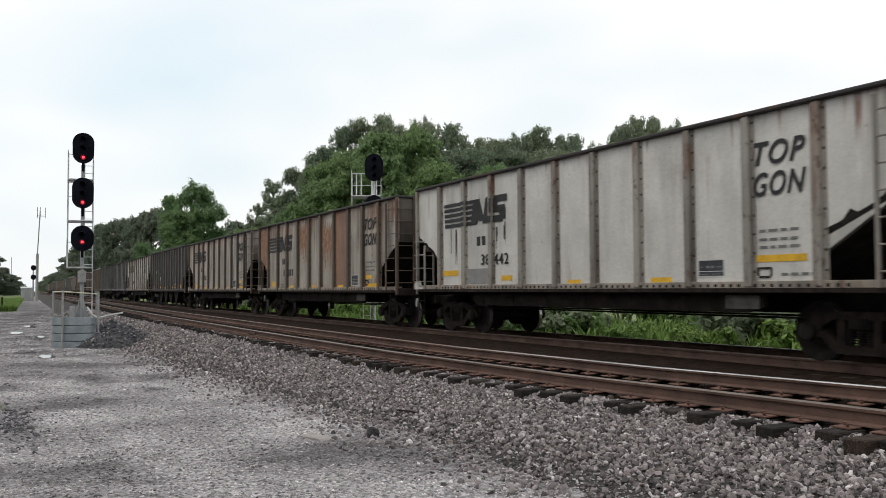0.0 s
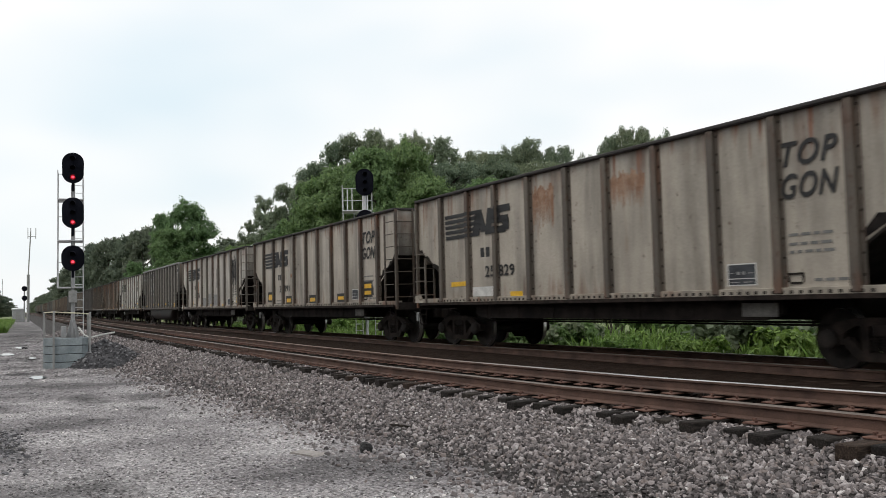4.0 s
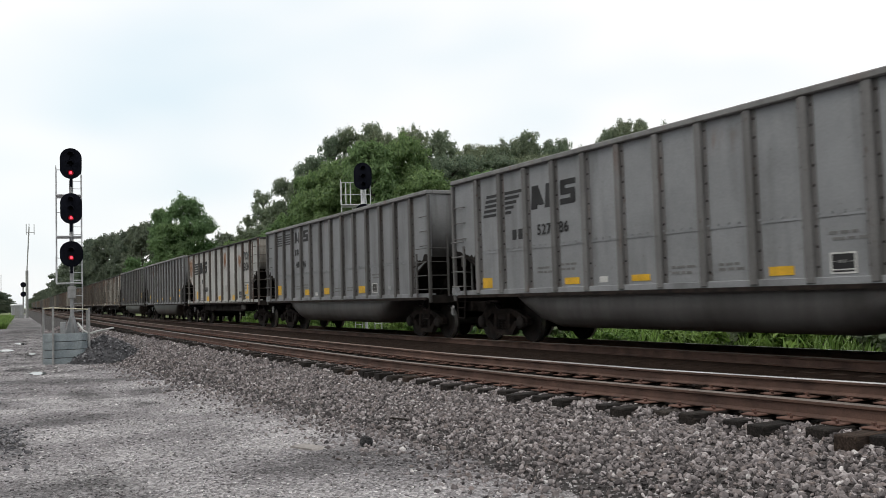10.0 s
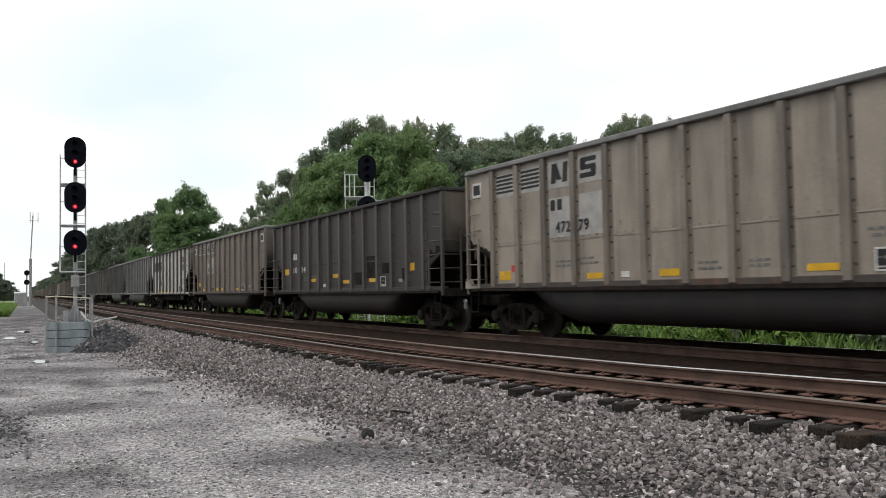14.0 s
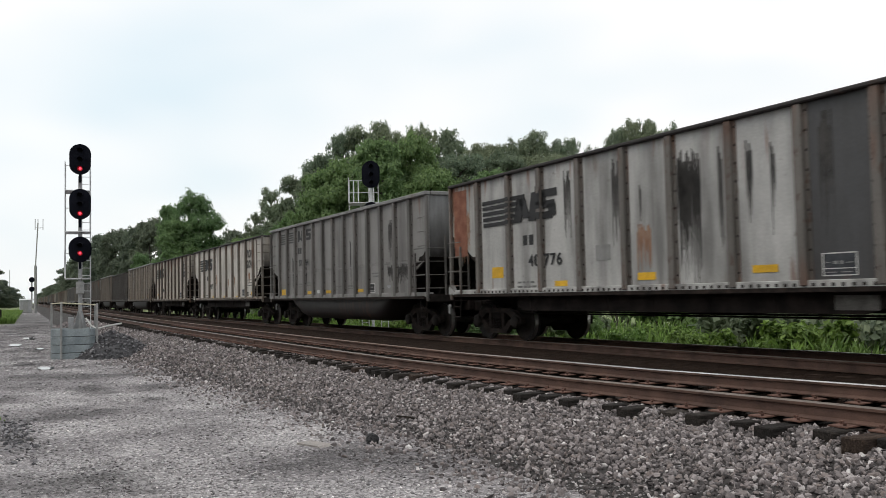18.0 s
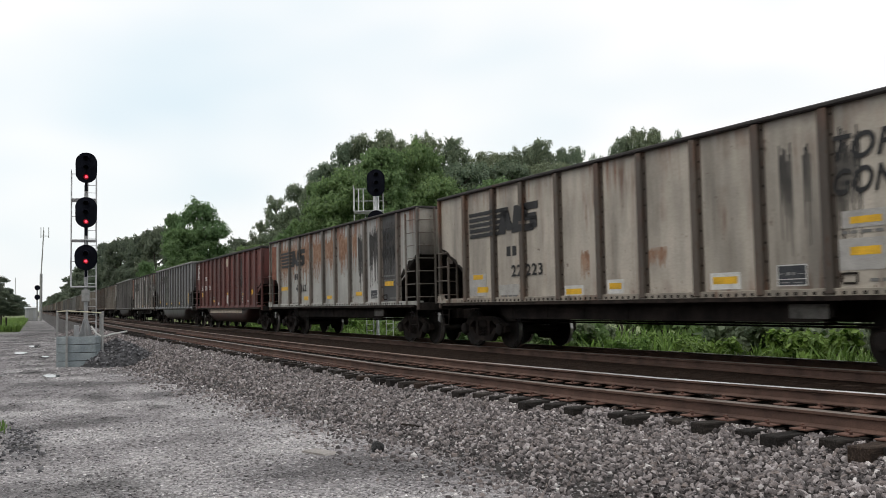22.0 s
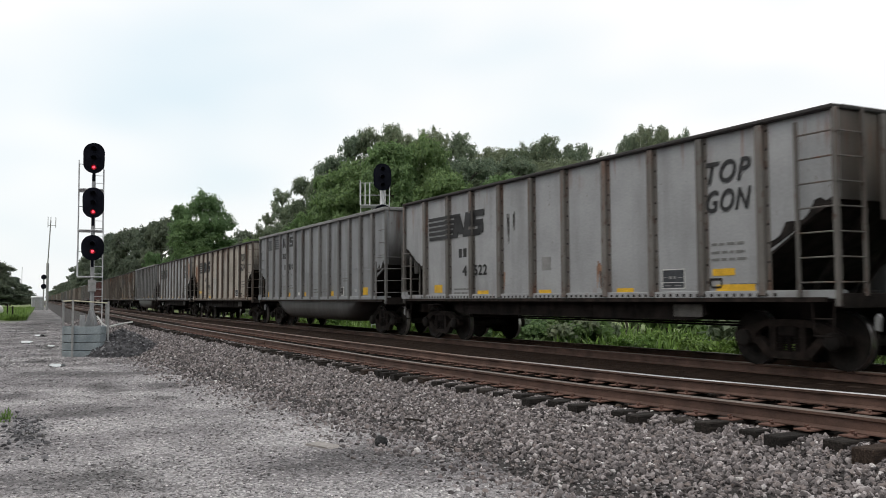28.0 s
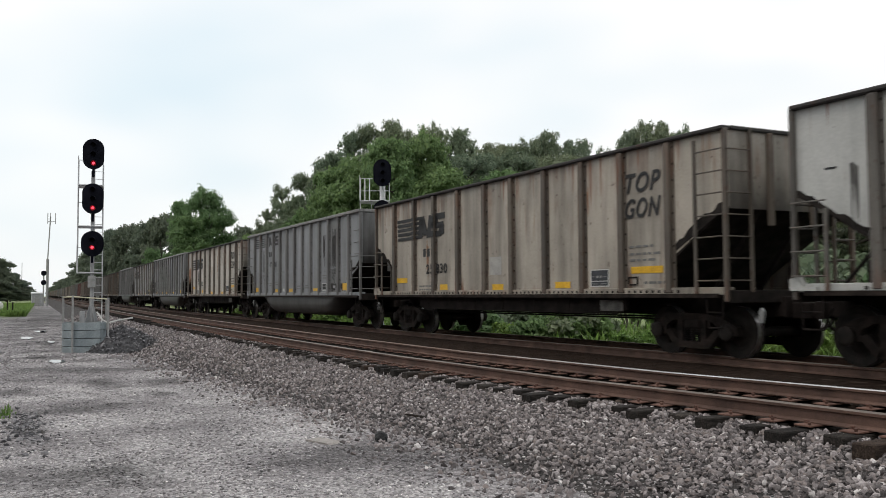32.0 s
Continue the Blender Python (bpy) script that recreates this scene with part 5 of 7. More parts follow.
RIM_GREY = car_paint("grey_rim_paint", (0.2, 0.2, 0.195), 0.1, 0.3)
# The tubs are coloured darker than the sides above them.
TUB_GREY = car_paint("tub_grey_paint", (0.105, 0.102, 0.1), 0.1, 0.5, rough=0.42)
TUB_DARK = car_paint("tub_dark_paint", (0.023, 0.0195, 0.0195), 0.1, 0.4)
SILL_DARK = car_paint("sooty_sill", (0.075, 0.062, 0.053), 0.5, 0.6, spots=0.6)
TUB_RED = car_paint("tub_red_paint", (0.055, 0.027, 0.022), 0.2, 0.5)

SILLS = car_paint("rusty_sill", (0.33, 0.295, 0.245), 0.5, 0.5, spots=0.6)
SOOT = car_paint("sooted_panel", (0.07, 0.071, 0.074), 0.1, 0.6)
RUSTED = car_paint("rusted_panel", (0.3, 0.17, 0.11), 0.9, 0.4, (0.2, 0.07, 0.035))
ODD = {18: {-1: PAINTS["runny"], 7: SOOT}, -1: {-1: RUSTED, 6: RUSTED},
       21: {7: PAINTS["streaked"], 8: SOOT}, 25: {1: PAINTS["streaked"]}, 31: {10: PAINTS["slate"]}}

PROTO = {k: build_gondola(k) for k in "TUBH"}
PROTO.update({k + "far": build_gondola(k, True) for k in "TB"})


def swap(ob, mat):
    ob.material_slots[0].link = "OBJECT"
    ob.material_slots[0].material = mat


SPOTS, PANELS = {}, {}


def spots_on(n, *rows, data=None):
    """Yellow reflectors of one car, and its data panel: from, to, bottom, top."""
    SPOTS[n] = rows
    if data:
        PANELS[n] = data


spots_on(0, (1.4, 2.36, 1.49, 1.63), (4.49, 4.97, 1.34, 1.46), (7.17, 7.63, 1.21, 1.33), (9.77, 10.32, 1.25, 1.34), (12.26, 13.24, 1.55, 1.66), data=(10.98, 11.59, 1.33, 1.63))
spots_on(1, (1.12, 1.66, 1.27, 1.47), (4.63, 5.06, 1.41, 1.52), (6.71, 7.2, 1.4, 1.52), (9.9, 10.39, 1.42, 1.53), (13.23, 13.76, 1.29, 1.52), data=(10.97, 11.46, 1.31, 1.63))
spots_on(2, (2.35, 2.9, 1.32, 1.56), (4.89, 5.36, 1.2, 1.34), (7.44, 7.95, 1.2, 1.34), (10.08, 10.6, 1.18, 1.32), (13.05, 13.5, 1.52, 1.64), (13.04, 13.49, 1.37, 1.48), data=(11.32, 11.9, 1.28, 1.6))
spots_on(3, (2.01, 2.54, 1.42, 1.66), (4.52, 5.03, 1.31, 1.46), (7.34, 7.88, 1.31, 1.45), (10.24, 10.76, 1.34, 1.45), (12.59, 13.14, 1.67, 1.81), (12.6, 13.12, 1.47, 1.59), data=(11.53, 12.07, 1.33, 1.66))
spots_on(4, (1.87, 2.85, 1.54, 1.66), (4.69, 5.2, 1.22, 1.36))
spots_on(5, (1.73, 2.47, 1.52, 1.88), (4.5, 5.06, 1.22, 1.44), (7.21, 7.73, 1.23, 1.45), (9.77, 10.31, 1.21, 1.45), (12.33, 13.34, 1.49, 1.65), data=(11.14, 11.73, 1.29, 1.62))
spots_on(6, (1.08, 1.59, 1.56, 1.77), (4.51, 4.99, 1.43, 1.54), (6.65, 7.16, 1.44, 1.55), (9.86, 10.39, 1.45, 1.55), data=(11.02, 11.39, 1.32, 1.58))
spots_on(7, (1.17, 1.8, 1.57, 1.81), (4.56, 4.98, 1.31, 1.43), (6.68, 7.18, 1.45, 1.57), (9.88, 10.39, 1.45, 1.57), (12.96, 13.45, 1.93, 2.03), (12.94, 13.43, 1.58, 1.69), data=(10.96, 11.4, 1.29, 1.59))
spots_on(8, (1.96, 2.47, 1.37, 1.81), (4.6, 5.11, 1.23, 1.5), (7.37, 7.95, 1.27, 1.48), (10.26, 10.77, 1.24, 1.49), (12.66, 13.15, 1.51, 1.63), data=(11.52, 12.11, 1.34, 1.67))
spots_on(9, (1.25, 1.76, 1.38, 1.76), (4.66, 5.14, 1.34, 1.55), (6.76, 7.27, 1.34, 1.56), (9.99, 10.48, 1.33, 1.56), data=(11.08, 11.48, 1.32, 1.62))
spots_on(10, (1.29, 1.76, 1.29, 1.53), (4.66, 5.16, 1.3, 1.44), (6.77, 7.27, 1.31, 1.43), (9.99, 10.46, 1.3, 1.44), data=(11.1, 11.53, 1.29, 1.6))
spots_on(11, (1.94, 2.49, 1.26, 1.51), (4.44, 4.94, 1.2, 1.32), (5.83, 6.35, 1.22, 1.35), (7.25, 7.75, 1.21, 1.34), (10.1, 10.57, 1.22, 1.33), data=(11.48, 12.04, 1.31, 1.63))
spots_on(12, (1.15, 1.66, 1.54, 1.74), (2.29, 2.8, 1.24, 1.38), (5.65, 6.16, 1.27, 1.42), (6.63, 7.14, 1.28, 1.4), (9.83, 10.31, 1.29, 1.39), data=(10.92, 11.4, 1.26, 1.57))
spots_on(13, (1.34, 1.85, 1.83, 2.06), (4.49, 5.02, 1.52, 1.64), (6.8, 7.34, 1.63, 1.76), (7.78, 8.34, 1.42, 1.53), (10.06, 10.62, 1.43, 1.55))
spots_on(14, (1.41, 1.9, 1.32, 1.53), (4.76, 5.26, 1.3, 1.42), (6.89, 7.4, 1.31, 1.44), (10.07, 10.62, 1.32, 1.43), data=(11.19, 11.66, 1.29, 1.62))
spots_on(15, (1.82, 2.82, 1.52, 1.64))
spots_on(16, (2.22, 2.75, 1.27, 1.51), (4.7, 5.25, 1.15, 1.33), (7.39, 7.94, 1.16, 1.32), (10.04, 10.57, 1.17, 1.31), (12.98, 13.43, 1.31, 1.48), data=(11.32, 11.96, 1.29, 1.63))
spots_on(17, (1.39, 1.93, 1.28, 1.51), (4.72, 5.21, 1.29, 1.41), (6.77, 7.27, 1.3, 1.41), (9.83, 10.32, 1.31, 1.41), data=(10.89, 11.3, 1.28, 1.58))
spots_on(18, (2.0, 2.51, 1.51, 1.77), (4.6, 5.06, 1.27, 1.39), (7.3, 7.79, 1.34, 1.48), (10.07, 10.58, 1.39, 1.51), data=(11.39, 11.97, 1.3, 1.64))
spots_on(19, (1.22, 1.71, 1.55, 1.77), (4.58, 5.09, 1.42, 1.55), (6.72, 7.23, 1.44, 1.56), (9.9, 10.42, 1.42, 1.55), data=(11.02, 11.42, 1.3, 1.6))
spots_on(20, (1.45, 1.93, 1.78, 2.05), (4.61, 5.11, 1.46, 1.57), (7.96, 8.47, 1.82, 1.93), (11.36, 11.82, 1.73, 1.85), data=(11.28, 11.82, 1.38, 1.71))
spots_on(21, (1.55, 2.58, 1.82, 1.97), (4.6, 5.09, 1.38, 1.53), (7.3, 7.79, 1.4, 1.52), (10.17, 10.7, 1.47, 1.6), (12.65, 13.3, 1.73, 1.87), data=(11.48, 12.05, 1.34, 1.64))
spots_on(22, (1.76, 2.25, 1.71, 1.83), (1.95, 2.48, 1.38, 1.52), (5.76, 6.31, 1.27, 1.39), (7.22, 7.6, 1.35, 1.47), (10.02, 10.57, 1.37, 1.49), (12.73, 13.23, 2.16, 2.26), (12.71, 13.2, 1.71, 1.83), data=(11.39, 11.95, 1.3, 1.63))
spots_on(23, (1.36, 2.29, 1.54, 1.69), (4.38, 4.87, 1.24, 1.36), (7.12, 7.67, 1.26, 1.36), (9.96, 10.45, 1.25, 1.36), (12.54, 13.52, 1.57, 1.68), data=(11.24, 11.82, 1.38, 1.69))
spots_on(24, (1.01, 1.6, 1.36, 1.54), (4.48, 4.93, 1.29, 1.42), (6.59, 7.05, 1.29, 1.42), (9.79, 10.25, 1.31, 1.43), (13.12, 13.62, 1.31, 1.53), data=(10.86, 11.3, 1.29, 1.59))
spots_on(25, (1.93, 2.52, 1.23, 1.44), (4.64, 5.17, 1.19, 1.33), (7.35, 7.9, 1.2, 1.33), (10.2, 10.75, 1.21, 1.34), (13.21, 13.7, 1.43, 1.7), data=(11.49, 12.09, 1.3, 1.65))
spots_on(26, (1.49, 2.45, 1.53, 1.66), (4.53, 5.04, 1.22, 1.34))
spots_on(27, (0.88, 1.41, 1.27, 1.49), (4.28, 4.72, 1.27, 1.43), (6.46, 6.87, 1.28, 1.43), (9.52, 10.13, 1.28, 1.44), (13.01, 13.49, 1.29, 1.54), data=(10.71, 11.21, 1.28, 1.59))
spots_on(28, (1.94, 2.41, 1.3, 1.52), (4.39, 4.94, 1.22, 1.34), (7.23, 7.7, 1.2, 1.33), (10.0, 10.51, 1.21, 1.33), (12.6, 13.1, 1.51, 1.63), (12.68, 13.53, 1.24, 1.36), data=(11.32, 11.92, 1.3, 1.66))
spots_on(29, (1.12, 1.67, 1.29, 1.49), (4.48, 4.91, 1.3, 1.43), (6.63, 7.07, 1.29, 1.41), (9.79, 10.33, 1.29, 1.42), (13.17, 13.66, 1.32, 1.53), data=(10.95, 11.33, 1.29, 1.59))
spots_on(30, (1.38, 2.24, 1.55, 1.71), (4.47, 4.89, 1.32, 1.48), (7.22, 7.73, 1.25, 1.37), (10.03, 10.6, 1.24, 1.36), (12.59, 13.62, 1.57, 1.7), data=(11.34, 11.97, 1.36, 1.68))
spots_on(31, (1.19, 1.74, 1.32, 1.5), (4.66, 5.02, 1.29, 1.42), (6.76, 7.23, 1.29, 1.42), (9.98, 10.49, 1.31, 1.42), (13.29, 13.78, 1.32, 1.57), data=(11.05, 11.51, 1.31, 1.6))
spots_on(32, (1.44, 2.28, 1.49, 1.64), (4.46, 4.9, 1.27, 1.42), (7.31, 7.83, 1.24, 1.39), (10.04, 10.6, 1.27, 1.41), (12.62, 13.53, 1.53, 1.66), data=(11.33, 11.93, 1.29, 1.64))
BLOCKS = ((0.0, 0.24, 0.0, 0.9), (0.39, 0.63, 0.03, 0.93), (0.77, 1.0, 0.06, 0.97), (0.5, 0.95, 0.02, 0.34), (0.05, 0.5, 0.64, 0.95))


def wide_emblem(bm, mark, bays):
    """The block emblem of the tub cars, one block in each bay between the side posts."""
    b1, b2, b3, b4 = bays
    lo, hi = (3.36, 3.78) if mark != "wedge" else (2.98, 3.5)
    h = hi - lo
    for k in range(5):
        za, zb = lo + h * k / 4.6, lo + h * (k / 4.6 + 0.13)
        if mark == "wedge":
            patch(bm, b1 + 0.25 + 0.04 * k, b1 + 0.83 + 0.01 * k, za, zb)
            patch(bm, b2 + 0.17, b2 + 0.42 + 0.115 * k, za, zb)
        else:
            patch(bm, b1 + 0.1, b1 + 0.87, za, zb)
            patch(bm, b2 + 0.1, b2 + 0.87, za, zb)
    w = 0.62 if mark != "wedge" else 0.8
    x = b3 + 0.24 if mark != "wedge" else b3 + 0.17
    patch(bm, x, x + w * 0.3, lo, hi, slant=0.12)
    patch(bm, x + w * 0.36, x + w * 0.64, lo + h * 0.15, hi - h * 0.1, slant=-0.5)
    patch(bm, x + w * 0.66, x + w * 0.94, lo, hi, slant=0.12)
    for z0, z1, a, b in BLOCKS:
        patch(bm, b4 + 0.2 + 0.56 * a, b4 + 0.2 + 0.56 * b, lo + h * z0, lo + h * z1)


def dress(car, n, kind, paint, number="", mark=""):
    """Stencils, reflectors and data panels of one car."""
    ink = M_WHITE if paint in ("red", "black") else M_INK
    shape = random.Random(100 + n)
    flat = kind == "T"
    bays = SPANS["U" if n in EVEN else kind]

    def plate(name, mat, u0, u1, z0, z1, lift=0.0, label="", rise=0.0):
        bm = bmesh.new()
        patch(bm, u0, u1, z0, z1, lift, 0.0, rise)
        return part(name, bm, mat, car, label)

    if flat:
        bm = bmesh.new()
        emblem(bm, bays, 1.66, 2.76, 0.63, 2.83)
        part("emblem", bm, M_INK, car, "black barred block emblem")
        lettering(car, "TOP", bays[8] + 0.13, 3.08, 1.0, 0.38, M_INK, slant=0.3)
        lettering(car, "GON", bays[8] + 0.11, 2.59, 1.02, 0.38, M_INK, slant=0.3)
        rep, num_z, high, pitch = (bays[2] - 0.74, 2.22), 1.73, 0.27, 0.24
        ends_at, starts_at = bays[2] - 0.09, bays[2] + 0.1
    else:
        bm = bmesh.new()
        if mark == "window":
            for a, c, d in ((0, 3.28, 3.8), (1, 3.28, 3.82), (2, 3.26, 3.84), (3, 3.26, 3.84), (2, 2.2, 3.05), (3, 2.2, 3.05)):
                plate("painted_field", M_PALE, bays[a] + 0.1, bays[a] + 0.9, c, d, -0.0015, "pale painted field under the stencils")
            for u in (0.2, 14.33):
                plate("placard", M_WHITE, u, u + 0.42, 3.38, 3.74)
                plate("placard_field", M_INK, u + 0.06, u + 0.36, 3.44, 3.68, 0.006)
        if mark in ("louvre", "window", "wedge"):
            wide_emblem(bm, mark, bays[:4])
        elif mark == "arc":
            for k in range(9):
                a = k / 9 * math.pi
                patch(bm, 0.55 - 0.3 * math.cos(a) - 0.05, 0.55 - 0.3 * math.cos(a) + 0.06, 3.1 + 0.4 * math.sin(a), 3.2 + 0.4 * math.sin(a))
                patch(bm, 0.55 - 0.15 * math.cos(a) - 0.04, 0.55 - 0.15 * math.cos(a) + 0.05, 3.08 + 0.2 * math.sin(a), 3.15 + 0.2 * math.sin(a))
            patch(bm, 0.12, 0.62, 2.97, 3.06)
            patch(bm, 0.1, 0.6, 2.84, 2.92)
            patch(bm, 0.12, 0.82, 3.66, 3.7)
        if mark and mark != "none":
            part("emblem", bm, ink if mark == "arc" else M_INK, car, "barred block emblem")
        else:
            bm.free()
        rep = {"window": (3.53, 2.78), "louvre": (3.58, 2.88), "wedge": (2.7, 2.37), "arc": (2.44, 2.71), "none": (2.42, 2.4)}[mark or "none"]
        num_z, high, pitch = {"window": 2.29, "arc": 2.15, "none": 1.88}.get(mark or "none", 2.4), 0.24, 0.19
        ends_at, starts_at = bays[3] - 0.15, bays[3] + 0.14
        if mark == "none":
            ends_at, starts_at, pitch = 2.9, 3.24, 0.24
    if n > -1:
        bm = bmesh.new()
        soot_fringe(bm, shape, bays, 1.92 if flat else 1.96, 2.6 if flat else 2.25)
        part("soot_stain", bm, M_BLACK, car, "black coal soot round the end openings")["kind"] = "stuff"
    for u0, u1, z0, z1, mat in MARKS.get(n, ()):
        if mat in (M_DRIP, M_RUNS):
            bm = bmesh.new()
            strands(bm, shape, u0, u1, z0, z1)
            part("drip", bm, mat, car, "runs of dark soot" if mat is M_DRIP else "runs of orange rust")["kind"] = "stuff"
        else:
            plate({"yellow_reflector": "reflector", "black_stencil": "black_square"}.get(mat.name, "repainted_patch"), mat, u0, u1, z0, z1, 0.0005, "", 0.13 if mat is M_YELLOW and n == 6 else 0.0)
    words = number.split(" ") if number else []
    if len(words) == 3:
        for w, u in zip(words, (1.45, 2.4, 3.45)):
            lettering(car, w, u, num_z, 0.56, 0.27, ink, "car_number")
    elif words:
        # the digits stand on both sides of a post
        for w, lead in zip(words, (True, False)):
            wide = pitch * len(w) - 0.05
            if mark == "none" and not lead:
                # the first of these digits is painted on the post itself
                on_post = lettering(car, w[0], starts_at + 0.01, num_z, 0.14, high, ink, "car_number")
                on_post.matrix_local = Matrix.Translation((0, 0.078, 0)) @ on_post.matrix_local
                lettering(car, w[1:], starts_at + pitch, num_z, wide - pitch, high, ink, "car_number")
                continue
            lettering(car, w, ends_at - wide if lead else starts_at, num_z, wide, high, ink, "car_number")
    else:
        bm = bmesh.new()
        for k in range(5):
            u = (ends_at - (2 - k) * pitch) if k < 2 else starts_at + (k - 2) * pitch
            patch(bm, u, u + pitch * 0.6, num_z, num_z + high)
        part("stencil_mark", bm, ink, car)["kind"] = "stuff"
    bm = bmesh.new()
    for k in (0, 1):
        patch(bm, rep[0] + k * 0.25, rep[0] + k * 0.25 + 0.17, rep[1], rep[1] + 0.23)
    part("stencil_mark", bm, ink, car)["kind"] = "stuff"
    for u0, u1, z0, z1 in SPOTS.get(n, SPOTS[28] if flat else SPOTS[29]):
        plate("reflector", M_YELLOW, u0, u1, z0, z1, 0.002, "yellow reflective strip")
        if n == 3:
            plate("black_square", M_INK, u0 - 0.1, u1 + 0.1, z0 - 0.08, z1 + 0.1, -0.001)
        elif n == 19:
            plate("black_square", M_INK, u0, u1, z0 - (z1 - z0) * 0.95, z0 - 0.004, 0.002)
        elif n == 8 and 7 < u0 < 8 or n == 22 and 5 < u0 < 12:
            plate("white_square", M_WHITE, u0 - 0.06, u1 + 0.06, z0 - 0.09, z1 + 0.07, -0.001)
    # data panel
    u, u1, z, z1 = PANELS.get(n, PANELS[28] if flat else PANELS[29])
    w, h = u1 - u, z1 - z
    frame_bm, field, print_bm = bmesh.new(), bmesh.new(), bmesh.new()
    patch(field, u + 0.02, u1 - 0.02, z + 0.02, z1 - 0.02)
    lines = ((0, 1, 0, 0.05), (0, 1, 0.95, 1.0), (0, 0.03, 0.05, 0.95), (0.97, 1.0, 0.05, 0.95), (0.03, 0.97, 0.3, 0.34))
    if not flat:
        lines = ((0, 1, 0, 0.08), (0, 1, 0.92, 1.0), (0, 0.07, 0.08, 0.92), (0.93, 1.0, 0.08, 0.92), (0.07, 0.93, 0.17, 0.22))
    for a, b, c, d in lines:
        patch(frame_bm, u + w * a, u + w * b, z + h * c, z + h * d, 0.004)
    for a, b, c, d in ((0.08, 0.22, 0.56, 0.6), (0.32, 0.44, 0.5, 0.64), (0.52, 0.6, 0.5, 0.64), (0.7, 0.9, 0.54, 0.58), (0.1, 0.4, 0.14, 0.18), (0.55, 0.85, 0.14, 0.18)):
        patch(print_bm, u + w * a, u + w * b, z + h * c, z + h * d, 0.005)
    part("data_panel", field, M_SLATE if flat else M_INK if n % 3 else M_DRIP, car)
    part("data_frame", frame_bm, M_INK if n in (1, 7) else M_WHITE, car)["kind"] = "stuff"
    part("data_print", print_bm, M_INKFADE, car)["kind"] = "stuff"
    # small faded print, and a ring for the rope
    bm = bmesh.new()
    rows = [(bays[8] + 0.2, 2.02), (bays[8] + 0.2, 1.88), (bays[8] + 0.2, 1.76), (bays[1] + 0.3, 1.36), (bays[1] + 0.3, 1.26), (bays[8] + 0.62, 1.33)] if flat else [(bays[2] + 0.35, 1.66), (bays[2] + 0.35, 1.57), (bays[3] + 0.15, 1.7), (bays[3] + 0.15, 1.6), (bays[6] + 0.25, 1.5), (bays[6] + 0.25, 1.4), (bays[7] + 0.3, 1.5), (bays[7] + 0.3, 1.42), (bays[9] + 0.3, 1.86), (bays[9] + 0.36, 1.77)]
    for uu, zz in rows:
        x = uu
        while x < uu + (0.72 if flat else 0.45):
            d = shape.uniform(0.08, 0.2)
            patch(bm, x, x + d, zz, zz + 0.045)
            x += d + 0.05
    part("small_print", bm, M_FAINT, car)["kind"] = "stuff"
    if not flat:
        plate("white_label", M_WHITE, bays[4] + 0.35, bays[4] + 0.6, 1.31, 1.43)
        bm = bmesh.new()
        patch(bm, bays[10] + 0.42, bays[10] + 0.68, 1.44, 1.5, 0.01)
        patch(bm, bays[10] + 0.46, bays[10] + 0.64, 1.4, 1.44, 0.006)
        part("defect_card_board", bm, M_GALV, car)
    else:
        bm = bmesh.new()
        for a, b, c, d in ((0.0, 0.28, 0.14, 0.17), (0.0, 0.03, 0.03, 0.14), (0.25, 0.28, 0.03, 0.14), (0.03, 0.25, 0.0, 0.03)):
            patch(bm, bays[8] + 0.16 + a, bays[8] + 0.16 + b, 1.3 + c, 1.3 + d, 0.012)
        part("card_holder", bm, M_UNDERGREY, car)


